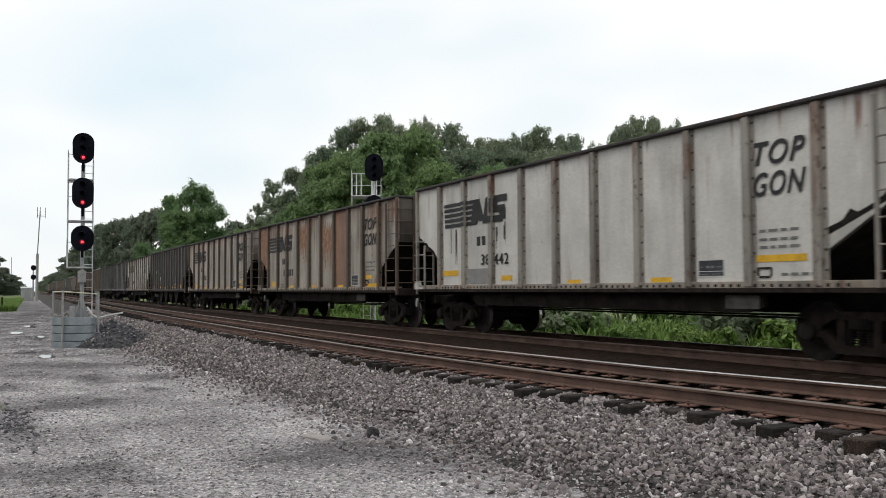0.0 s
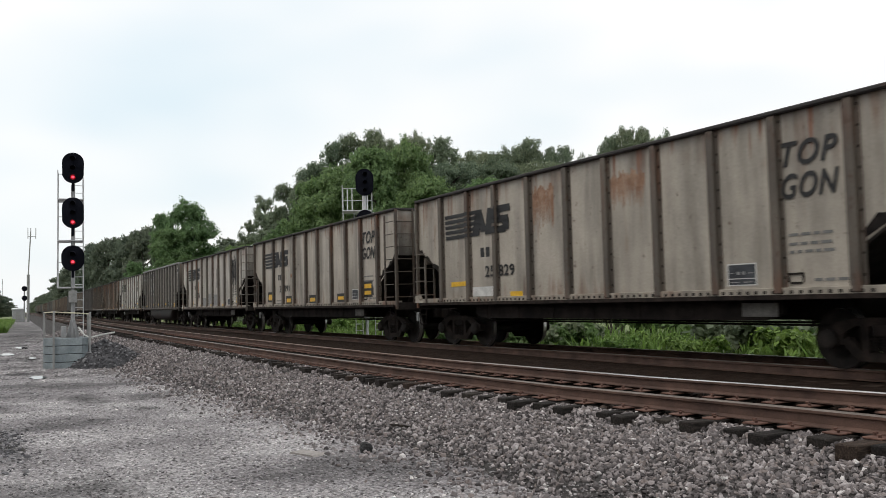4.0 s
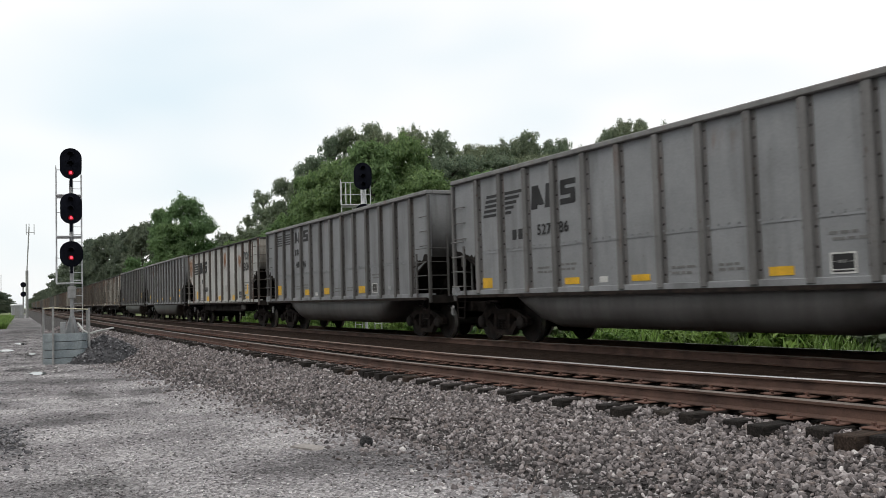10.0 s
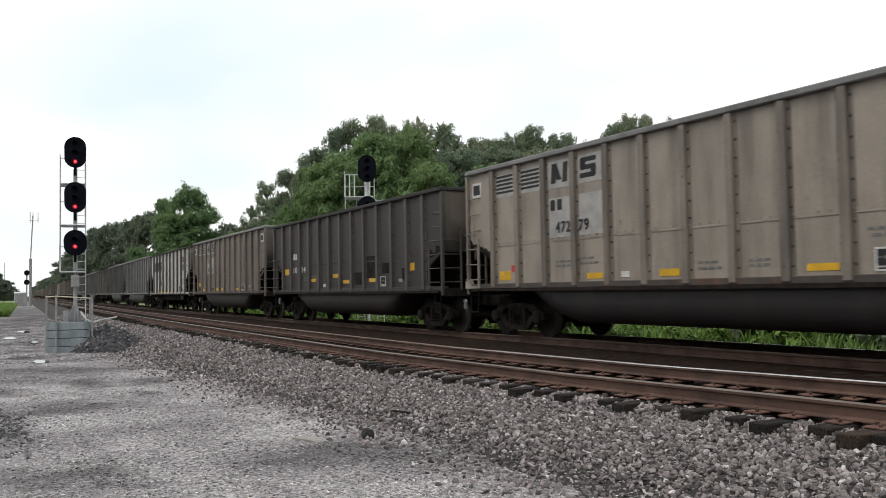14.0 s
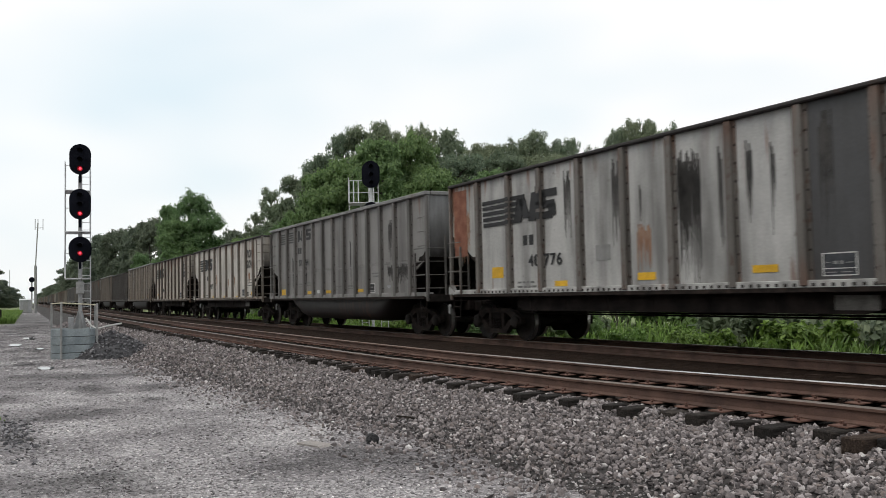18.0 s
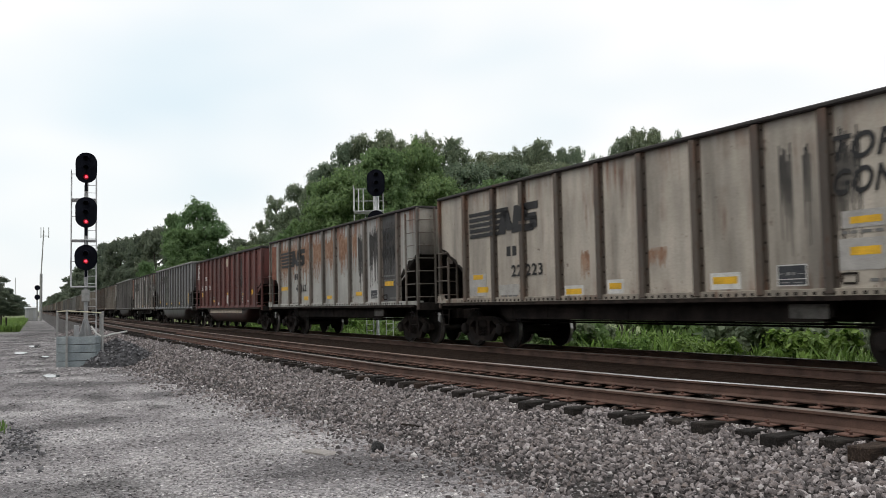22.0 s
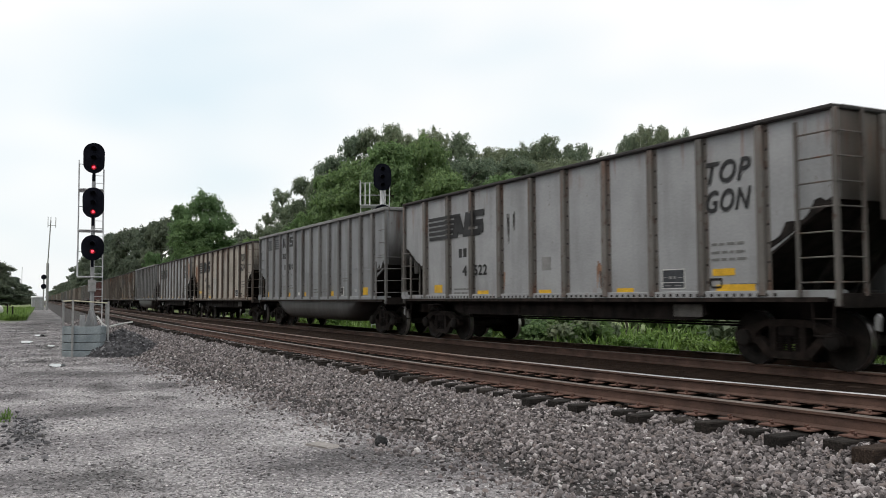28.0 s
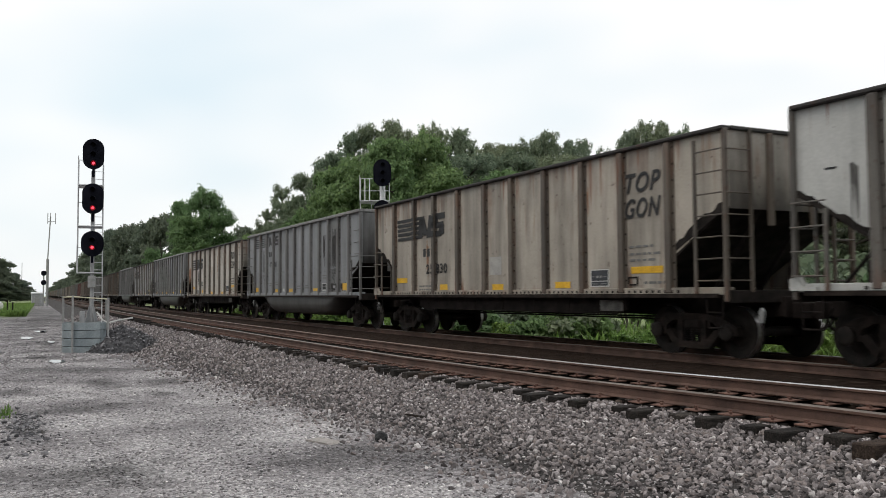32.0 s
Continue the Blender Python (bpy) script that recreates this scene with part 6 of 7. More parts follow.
# drips, rust runs, repaints and stickers that single cars carry: from, to, bottom, top
EVEN = {0, 2, 5, 16}
MARKS = {
    -1: [(0.1, 1.2, 1.9, 3.8, M_RUNS), (5.6, 6.9, 2.0, 3.8, M_RUNS), (8.4, 9.6, 1.6, 3.7, M_RUNS)],
    0: [(1.95, 2.0, 1.6, 2.75, M_DRIP), (2.2, 2.3, 1.4, 2.75, M_DRIP), (4.25, 4.33, 1.9, 2.75, M_DRIP), (4.6, 4.7, 2.1, 2.75, M_DRIP), (2.82, 3.94, 1.27, 1.65, M_INKFADE)],
    1: [(3.7, 3.76, 1.36, 1.95, M_DRIP)],
    2: [(8.9, 9.05, 1.5, 3.4, M_DRIP), (9.15, 9.35, 1.6, 3.5, M_DRIP), (12.3, 12.6, 1.3, 3.7, M_DRIP), (12.7, 13.2, 1.4, 3.75, M_DRIP), (1.55, 1.62, 1.4, 2.9, M_DRIP), (4.3, 4.5, 1.3, 2.7, M_RUNS), (6.95, 7.95, 1.27, 1.9, M_INKFADE), (8.22, 9.4, 1.27, 1.85, M_INKFADE), (5.6, 6.6, 1.27, 1.7, M_INKFADE), (12.55, 12.8, 1.42, 1.5, M_WHITE)],
    3: [(12.35, 13.3, 1.45, 1.72, M_INK), (5.0, 5.4, 2.2, 2.45, M_RUNS)],
    4: [(5.7, 6.5, 2.6, 3.7, M_RUNS), (2.95, 4.0, 1.27, 1.5, M_WHITE), (8.4, 9.4, 2.8, 3.6, M_RUNS)],
    5: [(11.3, 11.4, 3.3, 3.6, M_DRIP), (0.2, 1.2, 2.2, 3.6, M_RUNS)],
    6: [(12.85, 13.45, 1.62, 1.76, M_YELLOW), (12.9, 13.5, 1.84, 1.98, M_YELLOW), (3.2, 3.27, 1.3, 3.2, M_DRIP)],
    7: [(3.72, 3.82, 1.3, 3.6, M_DRIP), (7.2, 7.6, 1.3, 1.9, M_PALE)],
    8: [(0.1, 0.9, 2.2, 3.8, M_RUNS), (8.55, 9.1, 2.6, 3.7, M_RUNS), (11.5, 12.0, 2.6, 3.4, M_RUNS), (8.85, 9.3, 1.65, 2.0, M_PALE), (2.5, 2.62, 1.3, 1.9, M_RUNS), (13.0, 13.2, 1.55, 1.95, M_YELLOW), (12.8, 13.3, 1.3, 1.4, M_YELLOW)],
    11: [(6.85, 7.0, 1.25, 1.7, M_DRIP), (9.6, 9.75, 1.25, 1.8, M_DRIP), (13.1, 13.6, 1.42, 1.66, M_YELLOW)],
    12: [(1.15, 1.75, 1.3, 1.5, M_INK), (4.55, 5.05, 1.3, 1.42, M_INK), (11.4, 11.5, 1.9, 3.4, M_DRIP)],
    13: [(9.84, 10.65, 1.56, 2.25, M_BLACK), (11.07, 11.8, 1.68, 2.0, M_BLACK), (8.7, 9.5, 1.36, 1.76, M_BLACK), (12.5, 13.0, 1.45, 1.8, M_BLACK), (13.0, 13.35, 1.72, 1.94, M_YELLOW)],
    14: [(1.92, 2.06, 1.5, 1.66, M_RED), (13.0, 13.15, 1.4, 1.53, M_RED), (13.2, 13.75, 1.36, 1.56, M_YELLOW)],
    15: [(12.1, 12.35, 1.4, 3.7, M_DRIP), (12.6, 12.85, 1.5, 3.7, M_DRIP), (13.2, 13.5, 1.5, 3.6, M_DRIP)],
    16: [(5.7, 5.9, 1.7, 2.5, M_RUNS), (8.4, 8.55, 1.6, 2.2, M_RUNS), (9.7, 9.9, 1.7, 2.3, M_RUNS), (12.5, 12.8, 1.9, 2.4, M_RUNS)],
    17: [(2.85, 3.0, 1.3, 2.8, M_DRIP), (3.05, 3.3, 1.25, 3.7, M_DRIP), (4.3, 4.65, 1.2, 2.5, M_DRIP), (7.34, 7.64, 2.64, 3.6, M_DRIP), (9.18, 9.26, 1.34, 3.1, M_DRIP), (12.4, 12.7, 2.2, 3.5, M_DRIP), (12.3, 13.8, 1.5, 2.1, M_DRIP)],
    18: [(0.15, 0.8, 2.1, 3.8, M_RUSTFIELD), (0.1, 0.95, 1.9, 3.3, M_RUNS), (8.5, 9.0, 1.9, 3.7, M_DRIP), (8.3, 8.5, 1.5, 3.7, M_DRIP), (9.4, 9.5, 1.5, 3.6, M_DRIP), (10.0, 10.15, 2.0, 3.6, M_DRIP), (10.5, 10.6, 1.9, 3.5, M_DRIP), (6.05, 6.5, 1.76, 2.07, M_INKFADE), (7.3, 7.7, 1.45, 2.4, M_RUNS), (7.4, 7.46, 1.8, 3.2, M_DRIP), (12.45, 12.7, 1.4, 3.7, M_DRIP), (5.0, 5.25, 2.0, 3.75, M_DRIP), (6.6, 6.85, 1.7, 3.75, M_DRIP), (3.9, 4.05, 2.2, 3.75, M_DRIP), (11.4, 11.65, 1.7, 3.75, M_DRIP), (13.9, 14.4, 2.3, 3.75, M_DRIP), (12.9, 13.4, 1.25, 1.9, M_RUNS), (8.45, 8.95, 1.3, 3.6, M_DRIP), (8.48, 8.98, 1.2, 3.4, M_DRIP), (12.45, 12.95, 1.25, 2.9, M_DRIP), (14.0, 15.0, 2.9, 3.85, M_RUNS)],
    19: [(13.3, 13.45, 1.35, 2.1, M_YELLOW), (5.55, 6.3, 1.35, 2.1, M_INKFADE)],
    20: [(7.83, 8.6, 3.3, 3.72, M_CREAMPAINT), (7.89, 8.46, 1.36, 1.8, M_WHITE), (9.38, 9.72, 1.24, 3.6, M_DRIP), (10.92, 11.3, 1.24, 3.8, M_DRIP), (13.0, 13.35, 1.75, 1.98, M_YELLOW)],
    21: [(0.15, 0.8, 2.3, 3.75, M_RUSTFIELD), (1.5, 2.7, 1.9, 3.75, M_RUNS), (2.95, 4.0, 2.0, 3.7, M_RUNS), (4.3, 5.5, 1.9, 3.75, M_RUNS), (5.75, 6.8, 2.0, 3.7, M_RUNS), (7.15, 8.1, 2.1, 3.7, M_RUNS), (8.6, 9.4, 2.1, 3.7, M_RUNS), (9.9, 10.3, 2.2, 3.7, M_RUNS), (9.65, 9.85, 1.3, 3.7, M_DRIP), (10.4, 10.9, 1.5, 3.6, M_DRIP), (11.4, 12.3, 1.7, 3.7, M_DRIP), (12.4, 13.6, 1.7, 3.7, M_DRIP), (3.0, 4.0, 1.3, 1.52, M_PALE)],
    22: [(11.5, 11.75, 1.5, 3.6, M_DRIP), (11.95, 12.1, 1.8, 3.6, M_DRIP), (12.45, 12.95, 1.4, 3.6, M_DRIP), (12.4, 13.6, 1.5, 1.95, M_PALE), (12.6, 13.5, 2.1, 2.35, M_PALE), (1.5, 2.4, 1.3, 1.85, M_PALE), (3.0, 3.9, 1.3, 1.55, M_PALE), (6.3, 6.6, 1.5, 2.2, M_RUNS), (8.4, 8.9, 1.7, 2.1, M_RUNS)],
    23: [(8.5, 9.6, 2.9, 3.75, M_RUNS), (9.9, 10.9, 2.8, 3.75, M_RUNS), (11.2, 12.3, 3.1, 3.75, M_RUNS), (12.6, 13.5, 3.2, 3.75, M_RUNS), (5.8, 6.8, 2.9, 3.7, M_RUNS), (7.2, 8.1, 3.1, 3.7, M_RUNS), (8.47, 8.84, 1.89, 2.21, M_INKFADE), (1.6, 1.66, 2.3, 2.75, M_DRIP)],
    25: [(3.35, 3.7, 1.26, 3.7, M_DRIP), (4.5, 4.65, 1.8, 2.7, M_DRIP), (14.0, 14.5, 2.2, 3.7, M_RUNS)],
    26: [(5.8, 6.6, 1.4, 2.4, M_PALE), (0.2, 1.2, 1.9, 3.4, M_RUNS)],
    28: [(5.85, 5.97, 2.3, 3.2, M_DRIP), (6.12, 6.22, 2.4, 3.3, M_DRIP), (7.35, 7.7, 1.76, 2.06, M_INKFADE), (5.4, 5.75, 1.3, 1.8, M_RUNS), (9.35, 9.75, 1.25, 1.9, M_RUNS), (9.45, 9.6, 1.25, 1.7, M_DRIP)],
    29: [(1.75, 1.85, 2.2, 3.2, M_DRIP), (2.4, 2.5, 1.6, 3.1, M_DRIP)],
    30: [(3.3, 3.7, 1.5, 2.7, M_DRIP), (4.1, 4.25, 1.3, 2.8, M_DRIP), (0.1, 1.0, 1.8, 3.0, M_RUNS), (7.4, 7.55, 1.9, 3.0, M_RUNS), (9.0, 9.1, 1.8, 3.4, M_RUNS), (3.0, 4.0, 1.3, 1.5, M_INKFADE)],
    31: [(11.15, 11.4, 1.9, 3.5, M_DRIP), (12.15, 12.6, 1.5, 3.6, M_DRIP), (12.72, 13.0, 1.4, 3.4, M_DRIP), (12.0, 13.6, 1.25, 1.6, M_DRIP), (2.0, 2.1, 1.33, 3.3, M_DRIP), (2.62, 2.78, 1.5, 3.3, M_DRIP)],
    32: [(7.2, 7.75, 1.62, 2.06, M_PALE), (4.2, 4.3, 1.35, 2.7, M_DRIP), (3.6, 3.75, 1.4, 2.7, M_RUNS), (9.6, 9.75, 2.9, 3.6, M_RUNS), (11.2, 11.3, 2.6, 3.4, M_RUNS)],
    33: [(0.98, 1.12, 1.9, 3.0, M_DRIP), (0.55, 0.75, 2.93, 2.96, M_INK)],
}
# cars whose sides are a little lower than the rest
LOWER = {13: 0.945, 20: 0.96}
TRAIN = []
for n in sorted(CARS):
    kind, paint, *rest = CARS[n]
    number = rest[0] if rest else ""
    mark = rest[1] if len(rest) > 1 else ("louvre" if kind == "B" else "")
    proto = PROTO[kind + "far" if n < -7 else "U" if n in EVEN else kind]
    car = copy_thing(proto, pose(0, 0, 0))
    car.name = proto.name.split(".")[0]
    rim = RIM_DARK if kind == "T" or paint in ("red", "black", "taupe") and paint != "taupe" else RIM_GREY
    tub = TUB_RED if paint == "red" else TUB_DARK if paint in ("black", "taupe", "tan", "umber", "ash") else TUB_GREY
    for o in car.children_recursive:
        mats = o.data.materials
        if mats[0] == BODY_PAINT:
            swap(o, SILLS if kind == "T" and o.name.startswith("side_sill") and paint in ("cream", "dun", "white", "ivory", "bright", "rusty", "brown") else SILL_DARK if o.name.startswith("side_sill") and paint in ("taupe", "tan", "umber") else PAINTS[paint])
        elif mats[0] == POST_PAINT:
            swap(o, POSTS[paint])
        elif mats[0] == END_PAINT:
            swap(o, ENDS["light" if kind == "T" and paint != "rusty" and n not in (18, 28) else "dark" if kind == "T" or paint == "black" else "red" if paint == "red" else "brown" if paint in ("umber", "taupe", "tan") else "grey"])
        elif mats[0] == RIM_PAINT:
            swap(o, rim)
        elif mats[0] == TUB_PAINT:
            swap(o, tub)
    if n in LOWER:
        squash = Matrix.Translation((0, 0, SILL)) @ Matrix.Diagonal((1, 1, LOWER[n], 1)) @ Matrix.Translation((0, 0, -SILL))
        for o in car.children:
            if o.name.split(".")[0] in ("side_panel", "side_sheet", "end_panel", "side_post", "top_chord", "end_chord", "riveted_seam", "end_wall", "slope_sheet", "corner_post", "grab_iron"):
                o.matrix_basis = squash @ o.matrix_basis
    if n >= -5:
        dress(car, n, kind, paint, number, mark)
    # panels that differ from the rest of their car
    sides = [o for o in car.children if o.name.startswith("side_panel")]
    for k, mat in ODD.get(n, {}).items():
        if k >= 0:
            swap(sides[k], mat)
        else:
            swap([o for o in car.children if o.name.startswith("end_panel")][0], mat)
    what = {"T": "steel coal gondola with ten posts and black ends", "B": "steel coal gondola with rounded tubs and side posts", "H": "steel hopper car with chutes underneath"}[kind]
    tagged(car, WORDS[paint] + " " + what, "freight car", "coal train cars")
    if paint == "red":
        # The bright cream strip also paints in the highlight on the tub's curve.
        bm = bmesh.new()
        box(bm, -3.5, 3.9, 1.495, 1.507, 0.87, 1.1)
        part("tub_stripe", bm, M_CREAMPAINT, car, "faded cream stripe along the tub")
    TRAIN.append((n, car))
for o in list(PROTO.values()):
    for c in list(o.children_recursive):
        bpy.data.objects.remove(c)
    bpy.data.objects.remove(o)
# ---- loose stone ----
def stone_material(name, stops, worn=False):
    m, n, l, p = material(name)
    geo = n.new("ShaderNodeNewGeometry")
    c = ramp(n, l, geo.outputs["Random Per Island"], stops)
    fine = tex(n, l, 60.0, 3)
    c = blend(n, l, c, ramp(n, l, fine, [(0.3, g(0.75)), (0.7, g(1.2))]), 0.8, "MULTIPLY")
    if worn:
        # damp and dusty stretches of the road
        big = tex(n, l, 0.45, 6)
        c = blend(n, l, c, ramp(n, l, big, [(0.37, g(0.5)), (0.46, g(0.82)), (0.56, g(1.03)), (0.66, g(1.25))]), 0.9, "MULTIPLY")
        c = damp_spot(n, l, c)
    l.new(c, p.inputs["Base Color"])
    p.inputs["Roughness"].default_value = 0.88
    return m


M_STONE = stone_material("crushed_stone", [(0.0, (0.05, 0.044, 0.0445)), (0.25, (0.13, 0.115, 0.115)), (0.5, (0.194, 0.173, 0.172)), (0.62, (0.21, 0.176, 0.164)), (0.75, (0.25, 0.223, 0.222)), (0.97, (0.41, 0.373, 0.371)), (1.0, (0.66, 0.63, 0.62))])
M_DIRTY = stone_material("oily_stone", [(0.0, (0.016, 0.012, 0.01)), (0.6, (0.042, 0.03, 0.024)), (1.0, (0.095, 0.07, 0.055))])
M_PEBBLE = stone_material("road_gravel", [(0.0, (0.085, 0.079, 0.08)), (0.3, (0.25, 0.235, 0.24)), (0.75, (0.385, 0.365, 0.37)), (0.96, (0.53, 0.51, 0.51)), (1.0, (0.8, 0.78, 0.77))], True)

ICO = [(0, 0, -1), (0.724, -0.526, -0.447), (-0.276, -0.851, -0.447), (-0.894, 0, -0.447), (-0.276, 0.851, -0.447), (0.724, 0.526, -0.447),
       (0.276, -0.851, 0.447), (-0.724, -0.526, 0.447), (-0.724, 0.526, 0.447), (0.276, 0.851, 0.447), (0.894, 0, 0.447), (0, 0, 1)]
ICO_F = [(0, 1, 2), (1, 0, 5), (0, 2, 3), (0, 3, 4), (0, 4, 5), (1, 5, 10), (2, 1, 6), (3, 2, 7), (4, 3, 8), (5, 4, 9), (1, 10, 6), (2, 6, 7), (3, 7, 8), (4, 8, 9), (5, 9, 10), (6, 10, 11), (7, 6, 11), (8, 7, 11), (9, 8, 11), (10, 9, 11)]
OCT = [(1, 0, 0), (0, 1, 0), (-1, 0, 0), (0, -1, 0), (0, 0, 1), (0, 0, -0.6)]
OCT_F = [(0, 1, 4), (1, 2, 4), (2, 3, 4), (3, 0, 4), (1, 0, 5), (2, 1, 5), (3, 2, 5), (0, 3, 5)]


def scatter(name, places, sizes, shape, faces, mat, label, category, seed, sink=0.25, flat=0.85, rough=(0.72, 1.16)):
    """Stones of uneven shape, each turned its own way, as one mesh."""
    rng = np.random.default_rng(seed)
    n, k = len(places), len(shape)
    base = np.array(shape, float)
    v = base[None] * rng.uniform(*rough, (n, k, 1)) * rng.uniform(0.38, 1.42, (n, 1, 3))
    q = rng.normal(size=(n, 4))
    q /= np.linalg.norm(q, axis=1, keepdims=True)
    w, x, y, z = q.T
    rot = np.stack([1 - 2 * (y * y + z * z), 2 * (x * y - z * w), 2 * (x * z + y * w), 2 * (x * y + z * w), 1 - 2 * (x * x + z * z), 2 * (y * z - x * w), 2 * (x * z - y * w), 2 * (y * z + x * w), 1 - 2 * (x * x + y * y)], 1).reshape(n, 3, 3)
    sizes = np.asarray(sizes)[:, None, None]
    v = np.einsum("nij,nkj->nki", rot, v) * sizes * np.array([1.0, 1.0, flat]) + np.asarray(places)[:, None, :]
    v[:, :, 2] += sizes[:, :, 0] * (0.5 - sink)
    f = (np.array(faces)[None] + (np.arange(n) * k)[:, None, None]).reshape(-1, 3)
    me = bpy.data.meshes.new(name)
    me.from_pydata(v.reshape(-1, 3).tolist(), [], f.tolist())
    me.materials.append(mat)
    ob = new(name, me)
    tagged(ob, label, category, kind="stuff")


def bed_height(s, off):
    prof = bed_profile(s)
    return float(np.interp(off, [o for o, _ in prof], [z for _, z in prof]))


rng = np.random.default_rng(3)
places, sizes = [], []
for s0, s1, o0, o1, per, r0, r1 in ((-7, 0.5, -5.2, -1.3, 200, 0.02, 0.045), (0.5, 12, -5.2, -1.34, 720, 0.0135, 0.0355), (12, 20, -5.0, -1.34, 480, 0.016, 0.037), (20, 45, -4.6, -1.3, 190, 0.024, 0.047), (45, 85, -4.0, -1.4, 45, 0.04, 0.07), (0.5, 14, -1.36, -0.92, 900, 0.015, 0.034), (14, 45, -1.36, -0.95, 220, 0.022, 0.045)):
    for _ in range(int((s1 - s0) * (o1 - o0) * per)):
        s, o = rng.uniform(s0, s1), rng.uniform(o0, o1)
        if o < -2.5 and rng.random() < ((-2.5 - o) / 2.2) ** 0.5:
            continue
        p, a = line(s, o)
        z = max(bed_height(s, o), ground_height(p.x, p.y)) - (0.012 if o < -4 else 0.0)
        places.append((p.x, p.y, z))
        sizes.append(rng.uniform(r0, r1))
scatter("ballast_stones", places, sizes, ICO, ICO_F, M_STONE, "loose grey-brown crushed stones on the ballast shoulder", "ballast stones", 1, sink=0.05, flat=0.95, rough=(0.58, 1.22))
places, sizes = [], []
for _ in range(9000):
    s = 1 + 34 * rng.random() ** 1.3
    o = rng.uniform(-0.9, 1.3)
    if abs(abs(o) - 0.755) < 0.1:
        continue
    p, a = line(s, o)
    places.append((p.x, p.y, bed_height(s, o)))
    sizes.append(rng.uniform(0.02, 0.045))
scatter("crib_stones", places, sizes, ICO, ICO_F, M_DIRTY, "oily brown stones between the ties", "ballast stones", 2)
places, sizes = [], []
for _ in range(95000):
    d = 5.5 + 27 * rng.random() ** 1.6
    a = math.radians(rng.uniform(33, 92))
    x, y = -d * math.sin(a), d * math.cos(a)
    p, _a = line(-x, -2.3)
    if y > p.y - 1.6 * rng.random():
        continue
    places.append((x, y, max(ground_height(x, y), bed_height(-x, y - line(-x)[0].y))))
    sizes.append(rng.uniform(0.007, 0.02) * (1 + 0.03 * d))
for _ in range(16000):
    x = -30 - 60 * rng.random() ** 1.4
    y = rng.uniform(-0.045 * x - 3.5, line(-x, -3.0)[0].y)
    places.append((x, y, ground_height(x, y)))
    sizes.append(rng.uniform(0.02, 0.06))
scatter("gravel", places, sizes, OCT, OCT_F, M_PEBBLE, "loose pale grey gravel on the service road", "gravel", 4, 0.35, 0.5)

# ---- tie plates and spikes on the near track ----
def build_plates():
    bm = bmesh.new()
    box(bm, -0.1, 0.1, -0.235, 0.235, 0.0, 0.016, bevel=0.003)
    for x, y in ((-0.06, -0.09), (0.06, 0.09), (0.05, -0.19), (-0.05, 0.19)):
        box(bm, x - 0.011, x + 0.011, y - 0.011, y + 0.011, 0.016, 0.038)
        box(bm, x - 0.016, x + 0.016, y - 0.022, y + 0.016, 0.036, 0.047)
    me = bpy.data.meshes.new("tie_plate")
    bm.to_mesh(me)
    bm.free()
    me.materials.append(M_PLATE)
    for s in tie_spots:
        if not 0.5 < s < 48:
            continue
        for o, c in ((-0.755, 0.0), (0.755, 0.037)):
            p, a = line(s, o)
            ob = bpy.data.objects.new("tie_plate", me)
            scene.collection.objects.link(ob)
            ob.parent = near_track
            ob.matrix_basis = Matrix.Translation((p.x, p.y, dip(s) - 0.189 + c * 0.5)) @ Matrix.Rotation(-a, 4, "Z")
    bm = bmesh.new()
    for m in (0, 1):
        vs = box(bm, -0.45, 0.45, -0.055 if m else 0.03, -0.03 if m else 0.055, -0.135, -0.05, bevel=0.006)
    for k in range(4):
        bar(bm, (-0.33 + k * 0.22, -0.08, -0.09), (-0.33 + k * 0.22, 0.08, -0.09), 0.016, 6)
    p, a = line(26.5, -0.755)
    part("rail_joint_bar", bm, M_RAIL, near_track, "bolted joint bar on the rail", Matrix.Translation((p.x, p.y, dip(26.5))) @ Matrix.Rotation(-a, 4, "Z"))


build_plates()

# ---- signals ----
M_HEAD = mottled("signal_black", (0.006, 0.0065, 0.01), (0.011, 0.012, 0.018), 3.0, 0.95, 0, 40.0, 0.1, 0.003, spec=0.05)
M_BOARD = mottled("grey_green_board", (0.2, 0.235, 0.25), (0.32, 0.36, 0.375), 2.0, 0.75, 0, 30.0, 0.2, 0.006)
M_POST = mottled("grey_post", (0.24, 0.24, 0.235), (0.36, 0.36, 0.35), 4.0, 0.7, 0, 40.0, 0.15, 0.004)
M_CREAM = plain("cream_rail", (0.66, 0.62, 0.45), 0.6)
M_CINDERLUMP = stone_material("cinder_lump", [(0.0, (0.035, 0.034, 0.038)), (0.6, (0.125, 0.122, 0.13)), (1.0, (0.28, 0.275, 0.285))])
M_CINDER = mottled("dark_cinder", (0.04, 0.04, 0.044), (0.11, 0.11, 0.117), 6.0, 0.95, 0, 22.0, 1.0, 0.06)


def glow(name, colour, strength):
    m, n, l, p = material(name)
    p.inputs["Base Color"].default_value = (*colour, 1)
    p.inputs["Emission Color"].default_value = (*colour, 1)
    p.inputs["Emission Strength"].default_value = strength
    return m


M_LAMP = glow("red_signal_lamp", (1.0, 0.06, 0.1), 2.2)
M_SLAB = mottled("tan_scrap", (0.24, 0.22, 0.205), (0.36, 0.335, 0.315), 6.0, 0.9)
M_LENS_HALO = glow("red_lens", (0.35, 0.004, 0.012), 0.35)
M_LENS = mottled("dark_lens", (0.004, 0.004, 0.005), (0.006, 0.006, 0.008), 3.0, 0.9, spec=0.05)


